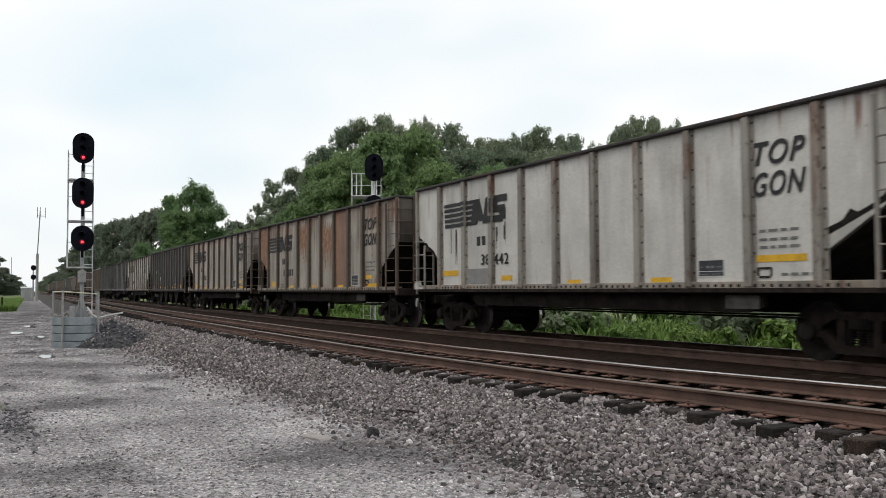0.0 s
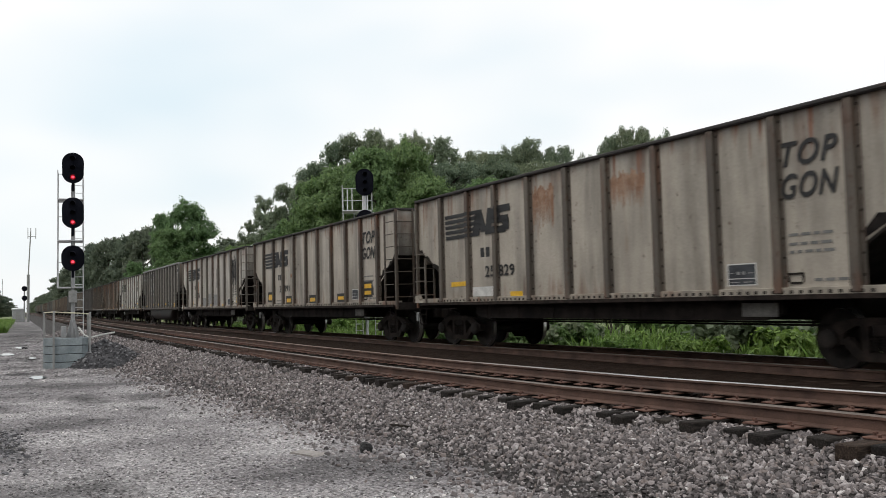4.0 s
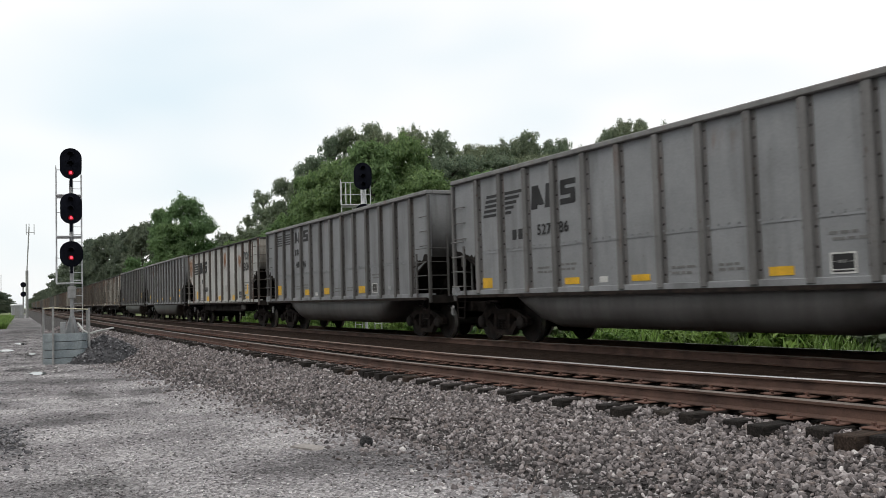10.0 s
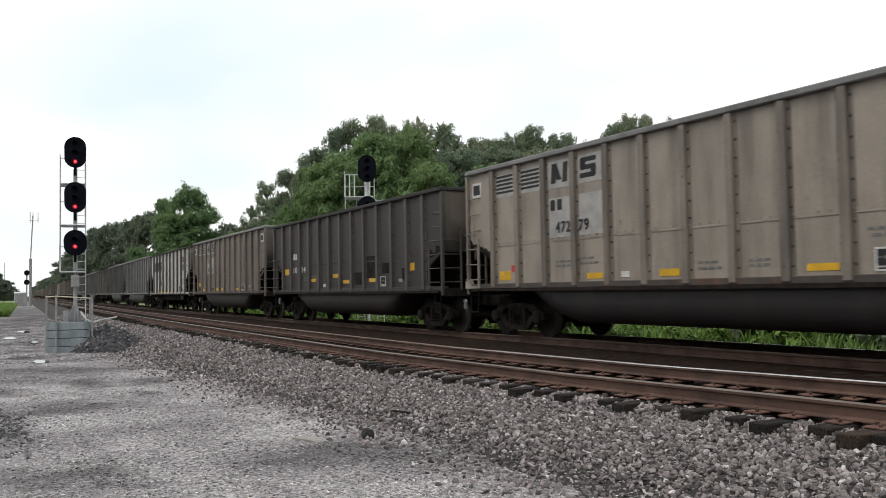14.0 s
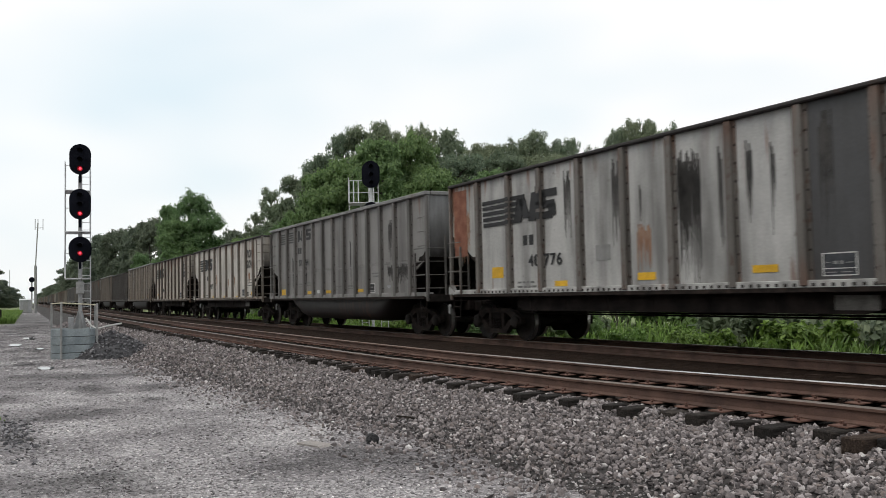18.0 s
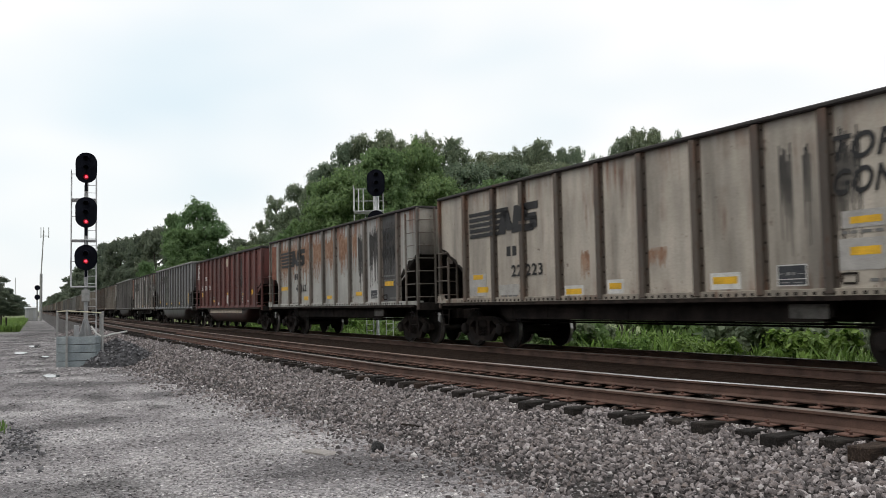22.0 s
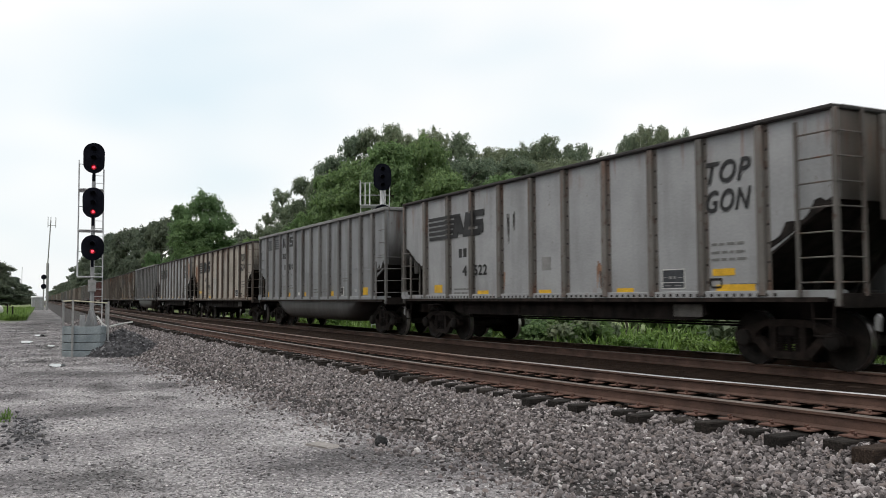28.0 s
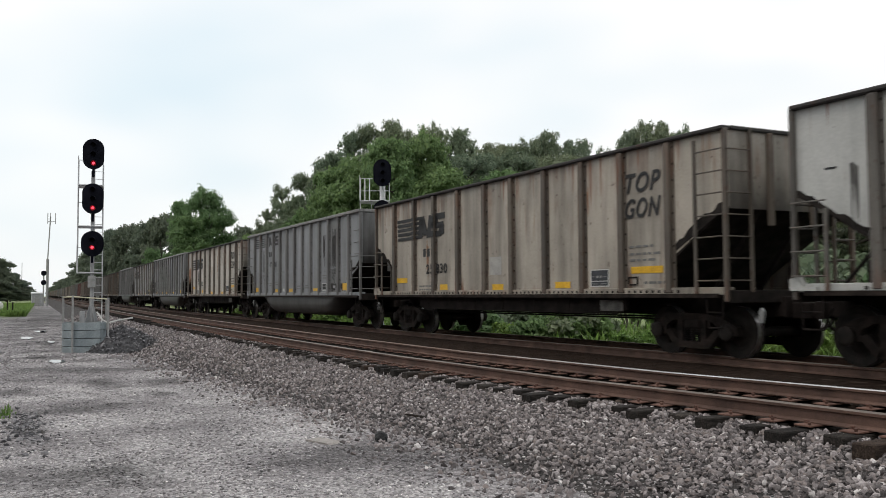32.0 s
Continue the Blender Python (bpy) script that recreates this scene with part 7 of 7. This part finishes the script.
def signal_head(root, z, w, h, lit, turn=0.0):
    """An oval background with a rim, hooded lenses and one lit lamp. It faces +x."""
    base = Matrix.Translation((0.42, 0, z)) @ Matrix.Rotation(turn, 4, "Z")
    n, r = 28, w / 2
    outline = []
    for k in range(n):
        a = k * math.tau / n
        outline.append((r * math.cos(a), r * math.sin(a) + (h / 2 - r) * (1 if math.sin(a) >= 0 else -1)))
    bm = bmesh.new()
    for x0, grow in ((0.0, 1.0),):
        front = [bm.verts.new((0.03, y, zz)) for y, zz in outline]
        back = [bm.verts.new((-0.02, y, zz)) for y, zz in outline]
        bm.faces.new(front)
        bm.faces.new(back[::-1])
        for k in range(n):
            bm.faces.new((front[k], back[k], back[(k + 1) % n], front[(k + 1) % n]))
    box(bm, -0.2, -0.02, -0.13, 0.13, -h * 0.4, h * 0.4, bevel=0.02)
    bmesh.ops.recalc_face_normals(bm, faces=bm.faces)
    head = part("signal_head", bm, M_HEAD, root, "black oval signal head with hooded lenses", base)
    lamps = (h * 0.3, 0.0, -h * 0.3) if h > w * 1.3 else (h * 0.16, -h * 0.14)
    for k, zz in enumerate(lamps):
        bm = bmesh.new()
        m = 14
        inner = [(0.1 * math.cos(math.pi * j / m - 0.25 * 0), 0.1 * math.sin(math.pi * j / m)) for j in range(m + 1)]
        a = [bm.verts.new((0.03, y * 1.15, zz + q * 1.15)) for y, q in inner]
        b = [bm.verts.new((0.28, y * 1.1, zz + q * 1.1 - 0.03)) for y, q in inner]
        c = [bm.verts.new((0.03, y * 1.02, zz + q * 1.02)) for y, q in inner]
        d = [bm.verts.new((0.28, y * 0.98, zz + q * 0.98 - 0.03)) for y, q in inner]
        for j in range(m):
            bm.faces.new((a[j], a[j + 1], b[j + 1], b[j]))
            bm.faces.new((c[j + 1], c[j], d[j], d[j + 1]))
            bm.faces.new((b[j], b[j + 1], d[j + 1], d[j]))
        part("hood", bm, M_HEAD, head)
        bm = bmesh.new()
        bar(bm, (0.03, 0, zz), (0.045, 0, zz), 0.05 if lit and k == len(lamps) - 1 else 0.085, 16)
        on = lit and k == len(lamps) - 1
        if on:
            # A dimly glowing ring paints the lamp's soft halo onto its lens.
            ring = bmesh.new()
            bar(ring, (0.03, 0, zz), (0.04, 0, zz), 0.1, 16)
            part("lens", ring, M_LENS_HALO, head, "dim red lens round the lamp")
        part("lamp", bm, M_LAMP if on else M_LENS, head, "glowing red lamp" if on else "unlit dark lens")
    return head


def cage(root, z, tall, mat, width=0.75, back=1.0, aside=0.0, rails=(1.0,)):
    """A small maintainer's platform with rails round it, behind the mast."""
    bm = bmesh.new()
    lo, hi = aside - width, aside + width
    box(bm, -back, 0.15, lo, hi, z - 0.04, z, bevel=0.01)
    part("platform", bm, mat, root)
    for x, y in ((-back, lo), (-back, hi), (0.12, lo), (0.12, hi)):
        bm = bmesh.new()
        bar(bm, (x, y, z), (x, y, z + tall), 0.016, 6)
        part("stanchion", bm, mat, root)
    for a, b in (((-back, lo), (-back, hi)), ((-back, lo), (0.12, lo)), ((-back, hi), (0.12, hi))):
        for share in rails:
            bm = bmesh.new()
            bar(bm, (*a, z + tall * share), (*b, z + tall * share), 0.016, 6)
            part("guard_rail", bm, mat, root)


def ladder_to(root, x, y, z0, z1, mat):
    bm = bmesh.new()
    for dy in (-0.16, 0.16):
        bar(bm, (x, y + dy, z0), (x, y + dy, z1), 0.021, 6)
    part("ladder_frame", bm, mat, root)
    k = z0 + 0.3
    bm = bmesh.new()
    bar(bm, (0, -0.16, 0), (0, 0.16, 0), 0.013, 6)
    first = part("rung", bm, mat, root, at=pose(x, y, k))
    while k + 0.3 < z1:
        k += 0.3
        again(first, pose(x, y, k))


def mast(root, z0, z1, mat):
    bm = bmesh.new()
    bar(bm, (0, 0, z0), (0, 0, z1), 0.072, 12)
    part("mast", bm, mat, root)
    for a in range(4):
        bm = bmesh.new()
        prism(bm, [(0.068, z0), (0.3, z0), (0.09, z0 + 0.75), (0.068, z0 + 0.75)], -0.02, 0.02)
        part("base_fin", bm, mat, root, at=Matrix.Rotation(a * math.pi / 2 + 0.5, 4, "Z"))
    bm = bmesh.new()
    box(bm, 0.05, 0.22, -0.15, 0.15, z0 + 1.42, z0 + 1.88, bevel=0.02)
    part("junction_box", bm, M_POST, root)


def near_signal():
    x, y, floor_z = -36.34, 3.58, -1.08
    face = math.atan2(0 - y, 0 - x)
    root = empty("railway_signal", Matrix.Translation((x, y, 0)) @ Matrix.Rotation(face, 4, "Z"))
    tagged(root, "tall three-head railway signal showing red beside the track", "railway signal", "signals")
    mast(root, 0.02, 6.0, M_GALV)
    for z, w, h in ((6.6, 0.78, 1.18), (4.87, 0.78, 1.18), (3.13, 0.82, 0.98)):
        signal_head(root, z, w, h, True, -0.08)
    cage(root, 5.45, 1.1, M_WHITESTEEL, 0.45, 1.0, -0.09)
    cage(root, 3.85, 1.0, M_WHITESTEEL, 0.45, 1.0, -0.09)
    cage(root, 2.05, 1.0, M_WHITESTEEL, 0.46, 1.0, -0.09)
    ladder_to(root, -0.55, 0.22, 0.05, 6.3, M_WHITESTEEL)
    for z in (5.74, 4.0, 2.4):
        bm = bmesh.new()
        box(bm, 0.1, 0.4, -0.05, 0.05, z, z + 0.36, bevel=0.01)
        part("head_bracket", bm, M_HEAD, root, "black steel bracket below a signal head")
    for dx in (-1.0, -0.45):
        bm = bmesh.new()
        bar(bm, (dx, -0.54, 2.05), (dx, -0.54, 6.55 if dx < -0.5 else 6.3), 0.026, 6)
        part("cage_upright", bm, M_WHITESTEEL, root)
    # boarded foundation
    base = empty("signal_foundation", Matrix.Translation((x, y, 0)) @ Matrix.Rotation(face, 4, "Z"))
    tagged(base, "grey-green boarded eight-sided foundation filled with stone", "foundation")
    ring = [(px * 0.93, py * 0.93 - 0.24) for px, py in ((0.8, 0.62), (0.62, 0.8), (-0.62, 0.8), (-0.8, 0.62), (-0.8, -0.42), (-0.4, -0.8), (0.4, -0.8), (0.8, -0.42))]
    for k in range(8):
        a, b = Vector((*ring[k], 0)), Vector((*ring[(k + 1) % 8], 0))
        d = b - a
        for c in range(4):
            bm = bmesh.new()
            box(bm, 0.0, d.length, -0.03, 0.02, 0.0, 0.285, bevel=0.014)
            z = floor_z + c * 0.305
            part("board", bm, M_BOARD, base, at=Matrix.Translation((a.x, a.y, z)) @ Matrix.Rotation(math.atan2(d.y, d.x), 4, "Z"))
    bm = bmesh.new()
    vs = [bm.verts.new((px * 0.97, (py + 0.24) * 0.97 - 0.24, 0.08)) for px, py in ring]
    bm.faces.new(vs)
    ext = bmesh.ops.extrude_face_region(bm, geom=bm.faces[:])
    for v in ext["geom"]:
        if isinstance(v, bmesh.types.BMVert):
            v.co.z = floor_z
    bmesh.ops.recalc_face_normals(bm, faces=bm.faces)
    part("fill", bm, M_CINDER, base)
    guard = empty("guard_railing", Matrix.Translation((x, y, 0)) @ Matrix.Rotation(face, 4, "Z"))
    tagged(guard, "grey posts with a cream rail round the signal foundation", "railing")
    for px, py, high in ((0.1, -1.0, 1.12), (0.83, -0.65, 1.14), (0.52, 0.6, 1.06), (-0.8, 0.55, 1.02)):
        bm = bmesh.new()
        box(bm, px - 0.04, px + 0.04, py - 0.04, py + 0.04, floor_z, high, bevel=0.012)
        part("post", bm, M_POST, guard)
    bm = bmesh.new()
    bar(bm, (0.1, -1.0, 1.08), (0.83, -0.65, 1.1), 0.024)
    bar(bm, (0.83, -0.65, 1.1), (0.52, 0.6, 1.0), 0.024)
    part("rail", bm, M_CREAM, guard)
    # bent conduit and small boxes on the foundation
    conduit = empty("conduit", Matrix.Translation((x, y, 0)) @ Matrix.Rotation(face, 4, "Z"))
    tagged(conduit, "white bent conduit lying over the foundation's edge", "conduit")
    bm = bmesh.new()
    pts = [(0.1, 0.2, 0.5), (0.3, 0.4, 0.2), (0.35, 0.6, 0.08), (0.3, 0.95, 0.17), (0.2, 1.5, 0.26)]
    for a, b in zip(pts, pts[1:]):
        bar(bm, a, b, 0.032, 8)
    part("pipe", bm, M_WHITE, conduit)
    bm = bmesh.new()
    box(bm, 0.2, 0.45, -0.42, -0.22, 0.0, 0.55, bevel=0.02)
    case = part("relay_case", bm, M_GALV)
    case.matrix_world = root.matrix_world.copy()
    tagged(case, "small galvanised case on the signal foundation", "case")
    # dark heap
    bm = bmesh.new()
    rows = []
    for i in range(15):
        ringv = []
        for j in range(15):
            u, v = i / 7 - 1, j / 7 - 1
            r = math.hypot(u, v)
            h = max(0, 1 - r) ** 0.6 * 1.12 + noise.noise((u * 4, v * 4, 2)) * 0.06
            ringv.append(bm.verts.new((u * 1.9, v * 1.6, h - 0.15)))
        rows.append(ringv)
    for i in range(14):
        for j in range(14):
            bm.faces.new((rows[i][j], rows[i + 1][j], rows[i + 1][j + 1], rows[i][j + 1]))
    heap = part("cinder_mound", bm, M_CINDER)
    heap.matrix_world = pose(-36.4, 4.75, -1.0)
    tagged(heap, "dark heap of cinders beside the signal foundation", "heap")
    rng_h = np.random.default_rng(21)
    spots_h, size_h = [], []
    for _ in range(1500):
        u, v = rng_h.uniform(-1, 1, 2)
        r = math.hypot(u, v)
        if r < 1.05:
            spots_h.append((-36.4 + u * 1.9, 4.75 + v * 1.6, -1.15 + max(0, 1 - r) ** 0.6 * 1.12 + 0.02))
            size_h.append(rng_h.uniform(0.025, 0.06))
    scatter("cinder_lumps", spots_h, size_h, ICO, ICO_F, M_CINDERLUMP, "loose dark cinders lying on the heap", "cinders", 22)


def far_signal():
    x, y = -36.8, 16.06
    face = math.atan2(-y, -x)
    root = empty("railway_signal", Matrix.Translation((x, y, 0)) @ Matrix.Rotation(face, 4, "Z"))
    tagged(root, "white-caged railway signal with a black head beyond the train", "railway signal", "signals")
    mast(root, -1.0, 6.3, M_WHITESTEEL)
    signal_head(root, 6.66, 0.82, 1.24, False, 0.1)
    signal_head(root, 4.9, 0.82, 1.0, False, 0.1)
    cage(root, 5.42, 1.15, M_WHITESTEEL, 0.68, 1.0, -0.35, (0.5, 1.0))
    cage(root, 3.6, 1.1, M_WHITESTEEL, 0.68, 1.0, -0.35, (0.5, 1.0))
    ladder_to(root, -0.75, 0.55, -1.0, 5.4, M_WHITESTEEL)
    ladder_to(root, -0.5, -0.35, -1.0, 5.4, M_WHITESTEEL)
    for y0, z0 in ((-1.03, 3.6), (-0.82, 5.42), (-0.6, 5.42), (-0.1, 5.42), (0.12, 5.42)):
        bm = bmesh.new()
        bar(bm, (-1.0, y0, z0), (-1.0, y0, 6.57), 0.026, 6)
        part("cage_upright", bm, M_WHITESTEEL, root)


def distant_things():
    pole = empty("radio_pole", pose(-187.2, 10.3, -0.9))
    tagged(pole, "tall slim grey radio pole with aerials", "pole")
    bm = bmesh.new()
    bar(bm, (0, 0, 0), (0, 0, 9.2), 0.26, 8)
    part("lower_pole", bm, M_POST, pole)
    bm = bmesh.new()
    bar(bm, (0, 0, 9.2), (0.1, 0.4, 17.6), 0.11, 8)
    part("upper_pole", bm, M_POST, pole)
    for dy in (-0.5, 0.0, 0.9):
        bm = bmesh.new()
        bar(bm, (0.1, 0.4 + dy, 16.2), (0.1, 0.4 + dy, 18.3), 0.07, 6)
        part("aerial", bm, M_POST, pole)
    bm = bmesh.new()
    bar(bm, (0.1, -0.1, 16.6), (0.1, 1.3, 16.6), 0.06, 6)
    part("crossarm", bm, M_POST, pole)
    sig = empty("railway_signal", pose(-184.3, 9.5, -0.9))
    tagged(sig, "distant two-head railway signal on a slim mast", "railway signal", "signals")
    bm = bmesh.new()
    bar(bm, (0, 0, 0), (0, 0, 6.6), 0.14, 8)
    part("mast", bm, M_POST, sig)
    for z in (6.4, 4.6):
        bm = bmesh.new()
        bar(bm, (0.1, 0, z), (0.35, 0, z), 0.5, 14)
        part("signal_head", bm, M_HEAD, sig)
    hut = empty("equipment_hut", pose(-196, 8.9, -0.9))
    tagged(hut, "small silver metal equipment hut by the line", "hut")
    bm = bmesh.new()
    box(bm, -1.4, 1.4, -1.0, 1.0, 0, 2.5, bevel=0.03)
    part("wall", bm, M_GALV, hut)
    bm = bmesh.new()
    prism(bm, [(-1.5, 2.5), (1.5, 2.5), (1.5, 2.62), (0, 2.85), (-1.5, 2.62)], -1.1, 1.1)
    part("roof", bm, M_WHITESTEEL, hut)
    bm = bmesh.new()
    box(bm, 1.4, 1.44, -0.4, 0.4, 0.1, 2.1)
    part("door", bm, M_POST, hut)
    thin = empty("aerial_mast", pose(-420, 13.0, -0.5))
    tagged(thin, "very distant thin aerial mast", "mast")
    bm = bmesh.new()
    bar(bm, (0, 0, 0), (0, 0, 16), 0.12, 6)
    part("shaft", bm, M_POST, thin)
    tank = empty("utility_tank", pose(-112, 0.75, -0.55, 0, 0, 20))
    tagged(tank, "white rounded utility tank in the roadside grass", "tank")
    bm = bmesh.new()
    lathe(bm, [(0.1, -0.85), (0.35, -0.8), (0.52, -0.6), (0.55, 0.6), (0.38, 0.8), (0.1, 0.86)], n=18)
    for f in bm.faces:
        f.smooth = True
    part("shell", bm, M_WHITE, tank, at=pose(0, 0, 0.55))
    bm = bmesh.new()
    for yy in (-0.5, 0.5):
        box(bm, -0.4, 0.4, yy - 0.06, yy + 0.06, -0.4, 0.15)
    part("cradle", bm, M_POST, tank)
    for x, y, h in ((-104, 1.9, 1.5), (-100, 2.3, 1.3)):
        bm = bmesh.new()
        box(bm, -0.08, 0.08, -0.08, 0.08, -0.4, h, bevel=0.015)
        post = part("marker_post", bm, M_TIE)
        post.matrix_world = pose(x, y, -0.8)
        tagged(post, "weathered wooden marker post in the grass", "post")


near_signal()
far_signal()
distant_things()

# ---- small things on the road ----
bm = bmesh.new()
bmesh.ops.create_icosphere(bm, subdivisions=2, radius=0.075)
for v in bm.verts:
    v.co *= 1 + 0.35 * noise.noise(v.co * 14)
lump = part("coal_lump", bm, M_COAL)
lump.matrix_world = pose(-9.62, 4.17, ground_height(-9.62, 4.17) + 0.05)
tagged(lump, "dark fist-sized lump of coal on the gravel", "coal")
M_SOIL = mottled("dark_soil", (0.025, 0.0235, 0.022), (0.085, 0.08, 0.076), 9.0, 0.95, 0, 24.0, 1.0, 0.04)
bm = bmesh.new()
grid = [[bm.verts.new((a * 1.2, b * 0.3, max(0.0, 1 - a * a - b * b) ** 0.7 * 0.05 + noise.noise((a * 7, b * 4, 7)) * 0.05 - 0.045)) for b in np.linspace(-1, 1, 16)] for a in np.linspace(-1, 1, 40)]
for i in range(39):
    for j in range(15):
        bm.faces.new((grid[i][j], grid[i + 1][j], grid[i + 1][j + 1], grid[i][j + 1]))
ridge = part("soil_ridge", bm, M_SOIL)
ridge.matrix_world = pose(-13.2, 0.5, ground_height(-13.2, 0.5), 0, 0, 2)
tagged(ridge, "low broken ridge of dark soil beside a rut in the road", "soil")
rng = np.random.default_rng(31)
clods, clod_sizes = [], []
for _ in range(420):
    x, y = -13.4 + rng.normal() * 0.95, 0.5 + rng.normal() * 0.14
    clods.append((x, y, ground_height(x, y)))
    clod_sizes.append(0.012 + 0.03 * rng.random() ** 2)
scatter("soil_clods", clods, clod_sizes, ICO, ICO_F, M_CINDERLUMP, "dark clods of soil thrown up beside a rut", "soil clods", 32, rough=(0.58, 1.22))
bm = bmesh.new()
prism(bm, [(-0.16, -0.008), (0.13, -0.014), (0.17, 0.004), (0.02, 0.016), (-0.15, 0.012)], -0.02, 0.02)
stick = part("wood_splinter", bm, M_TIE)
stick.matrix_world = pose(-10.9, 5.25, ground_height(-10.9, 5.25) + 0.075, 0, 4, 38)
tagged(stick, "dark splinter of tie wood lying on the stones", "splinter")
bm = bmesh.new()
prism(bm, [(-0.2, -0.01), (0.24, -0.01), (0.2, 0.008), (-0.18, 0.012)], -0.11, 0.1)
slab = part("flat_board", bm, M_SLAB)
slab.matrix_world = pose(-9.9, 3.55, ground_height(-9.9, 3.55) + 0.016, 0, 0, 20)
tagged(slab, "flat tan scrap of board lying on the gravel", "scrap board")
M_WATER, *_, wm_p = material("rain_water")
wm_p.inputs["Base Color"].default_value = (0.05, 0.05, 0.05, 1)
wm_p.inputs["Roughness"].default_value = 0.03
for x, y, w, d in ((-29.6, 1.95, 0.22, 0.7), (-49.6, 1.8, 0.3, 1.3), (-58, 2.9, 0.35, 1.6), (-44, 2.6, 0.2, 0.7)):
    bm = bmesh.new()
    n = 18
    rim = []
    for k in range(n):
        a = k * math.tau / n
        r = 1 + 0.35 * noise.noise((math.cos(a) * 1.5 + x, math.sin(a) * 1.5, 0))
        rim.append((d * r * math.cos(a), w * r * math.sin(a)))
    top = [bm.verts.new((px, py, 0.012)) for px, py in rim]
    low_ring = [bm.verts.new((px * 1.01, py * 1.01, -0.06)) for px, py in rim]
    bm.faces.new(top)
    for k in range(n):
        bm.faces.new((low_ring[k], low_ring[(k + 1) % n], top[(k + 1) % n], top[k]))
    pud = part("puddle", bm, M_WATER)
    pud.matrix_world = pose(x, y, ground_height(x, y) + 0.022)
    tagged(pud, "small shallow rain puddle reflecting the sky", "puddle", "puddles on the road")
# ---- the moving train ----
# metres along the line of the leading end of the first white car, second by second
RUN = [22.96, 39.33, 55.7, 72.13, 88.6, 105.03, 121.31, 137.4, 153.4, 169.48, 185.7, 202.03, 218.42, 234.83, 251.35, 268.07, 284.94, 301.84, 318.67, 335.4, 352.11, 368.89, 385.8, 402.78, 419.72, 436.64, 453.64, 470.71, 487.82, 504.9, 521.96, 539.05, 556.2]


def run(t):
    """Distance run at t seconds, smoothly between the whole seconds."""
    i = min(int(t), 31)
    f = t - i
    p0, p1, p2, p3 = (RUN[max(0, min(32, k))] for k in (i - 1, i, i + 1, i + 2))
    if i == 0:
        p0 = 2 * p1 - p2
    if i == 31:
        p3 = 2 * p2 - p1
    return p1 + 0.5 * f * (p2 - p0 + f * (2 * p0 - 5 * p1 + 4 * p2 - p3 + f * (3 * (p1 - p2) + p3 - p0)))


def car_pose(s_mid):
    a, _ = line(s_mid + 6.17, APART)
    b, _ = line(s_mid - 6.17, APART)
    m = (a + b) / 2 + Vector((0, 0, far_dip(s_mid)))
    d = a - b
    return Matrix.Translation(m) @ Matrix.Rotation(math.atan2(d.y, d.x), 4, "Z")


def motions():
    for n, car in TRAIN:
        walk(car, [(float(t), car_pose(run(t) - (n + 0.5) * PITCH)) for t in range(33)])
        if n < -4:
            continue
        # wheels turn while the car passes close by
        near = [k for k in range(0, 32 * FPS + 1) if -16 < run(k / FPS) - (n + 0.5) * PITCH < 46]
        if not near:
            continue
        for w in [o for o in car.children_recursive if o.name.startswith("wheelset")]:
            home = w.matrix_basis.copy()
            rows = []
            for k in near:
                turn = (run(k / FPS) - run(near[0] / FPS)) / 0.457
                rows.append((k / FPS, home @ Matrix.Rotation(turn, 4, "Y")))
            if near[0] > 0:
                rows.insert(0, (0.0, home))
            if near[-1] < 32 * FPS:
                rows.append((32.0, rows[-1][1]))
            walk(w, rows)


motions()
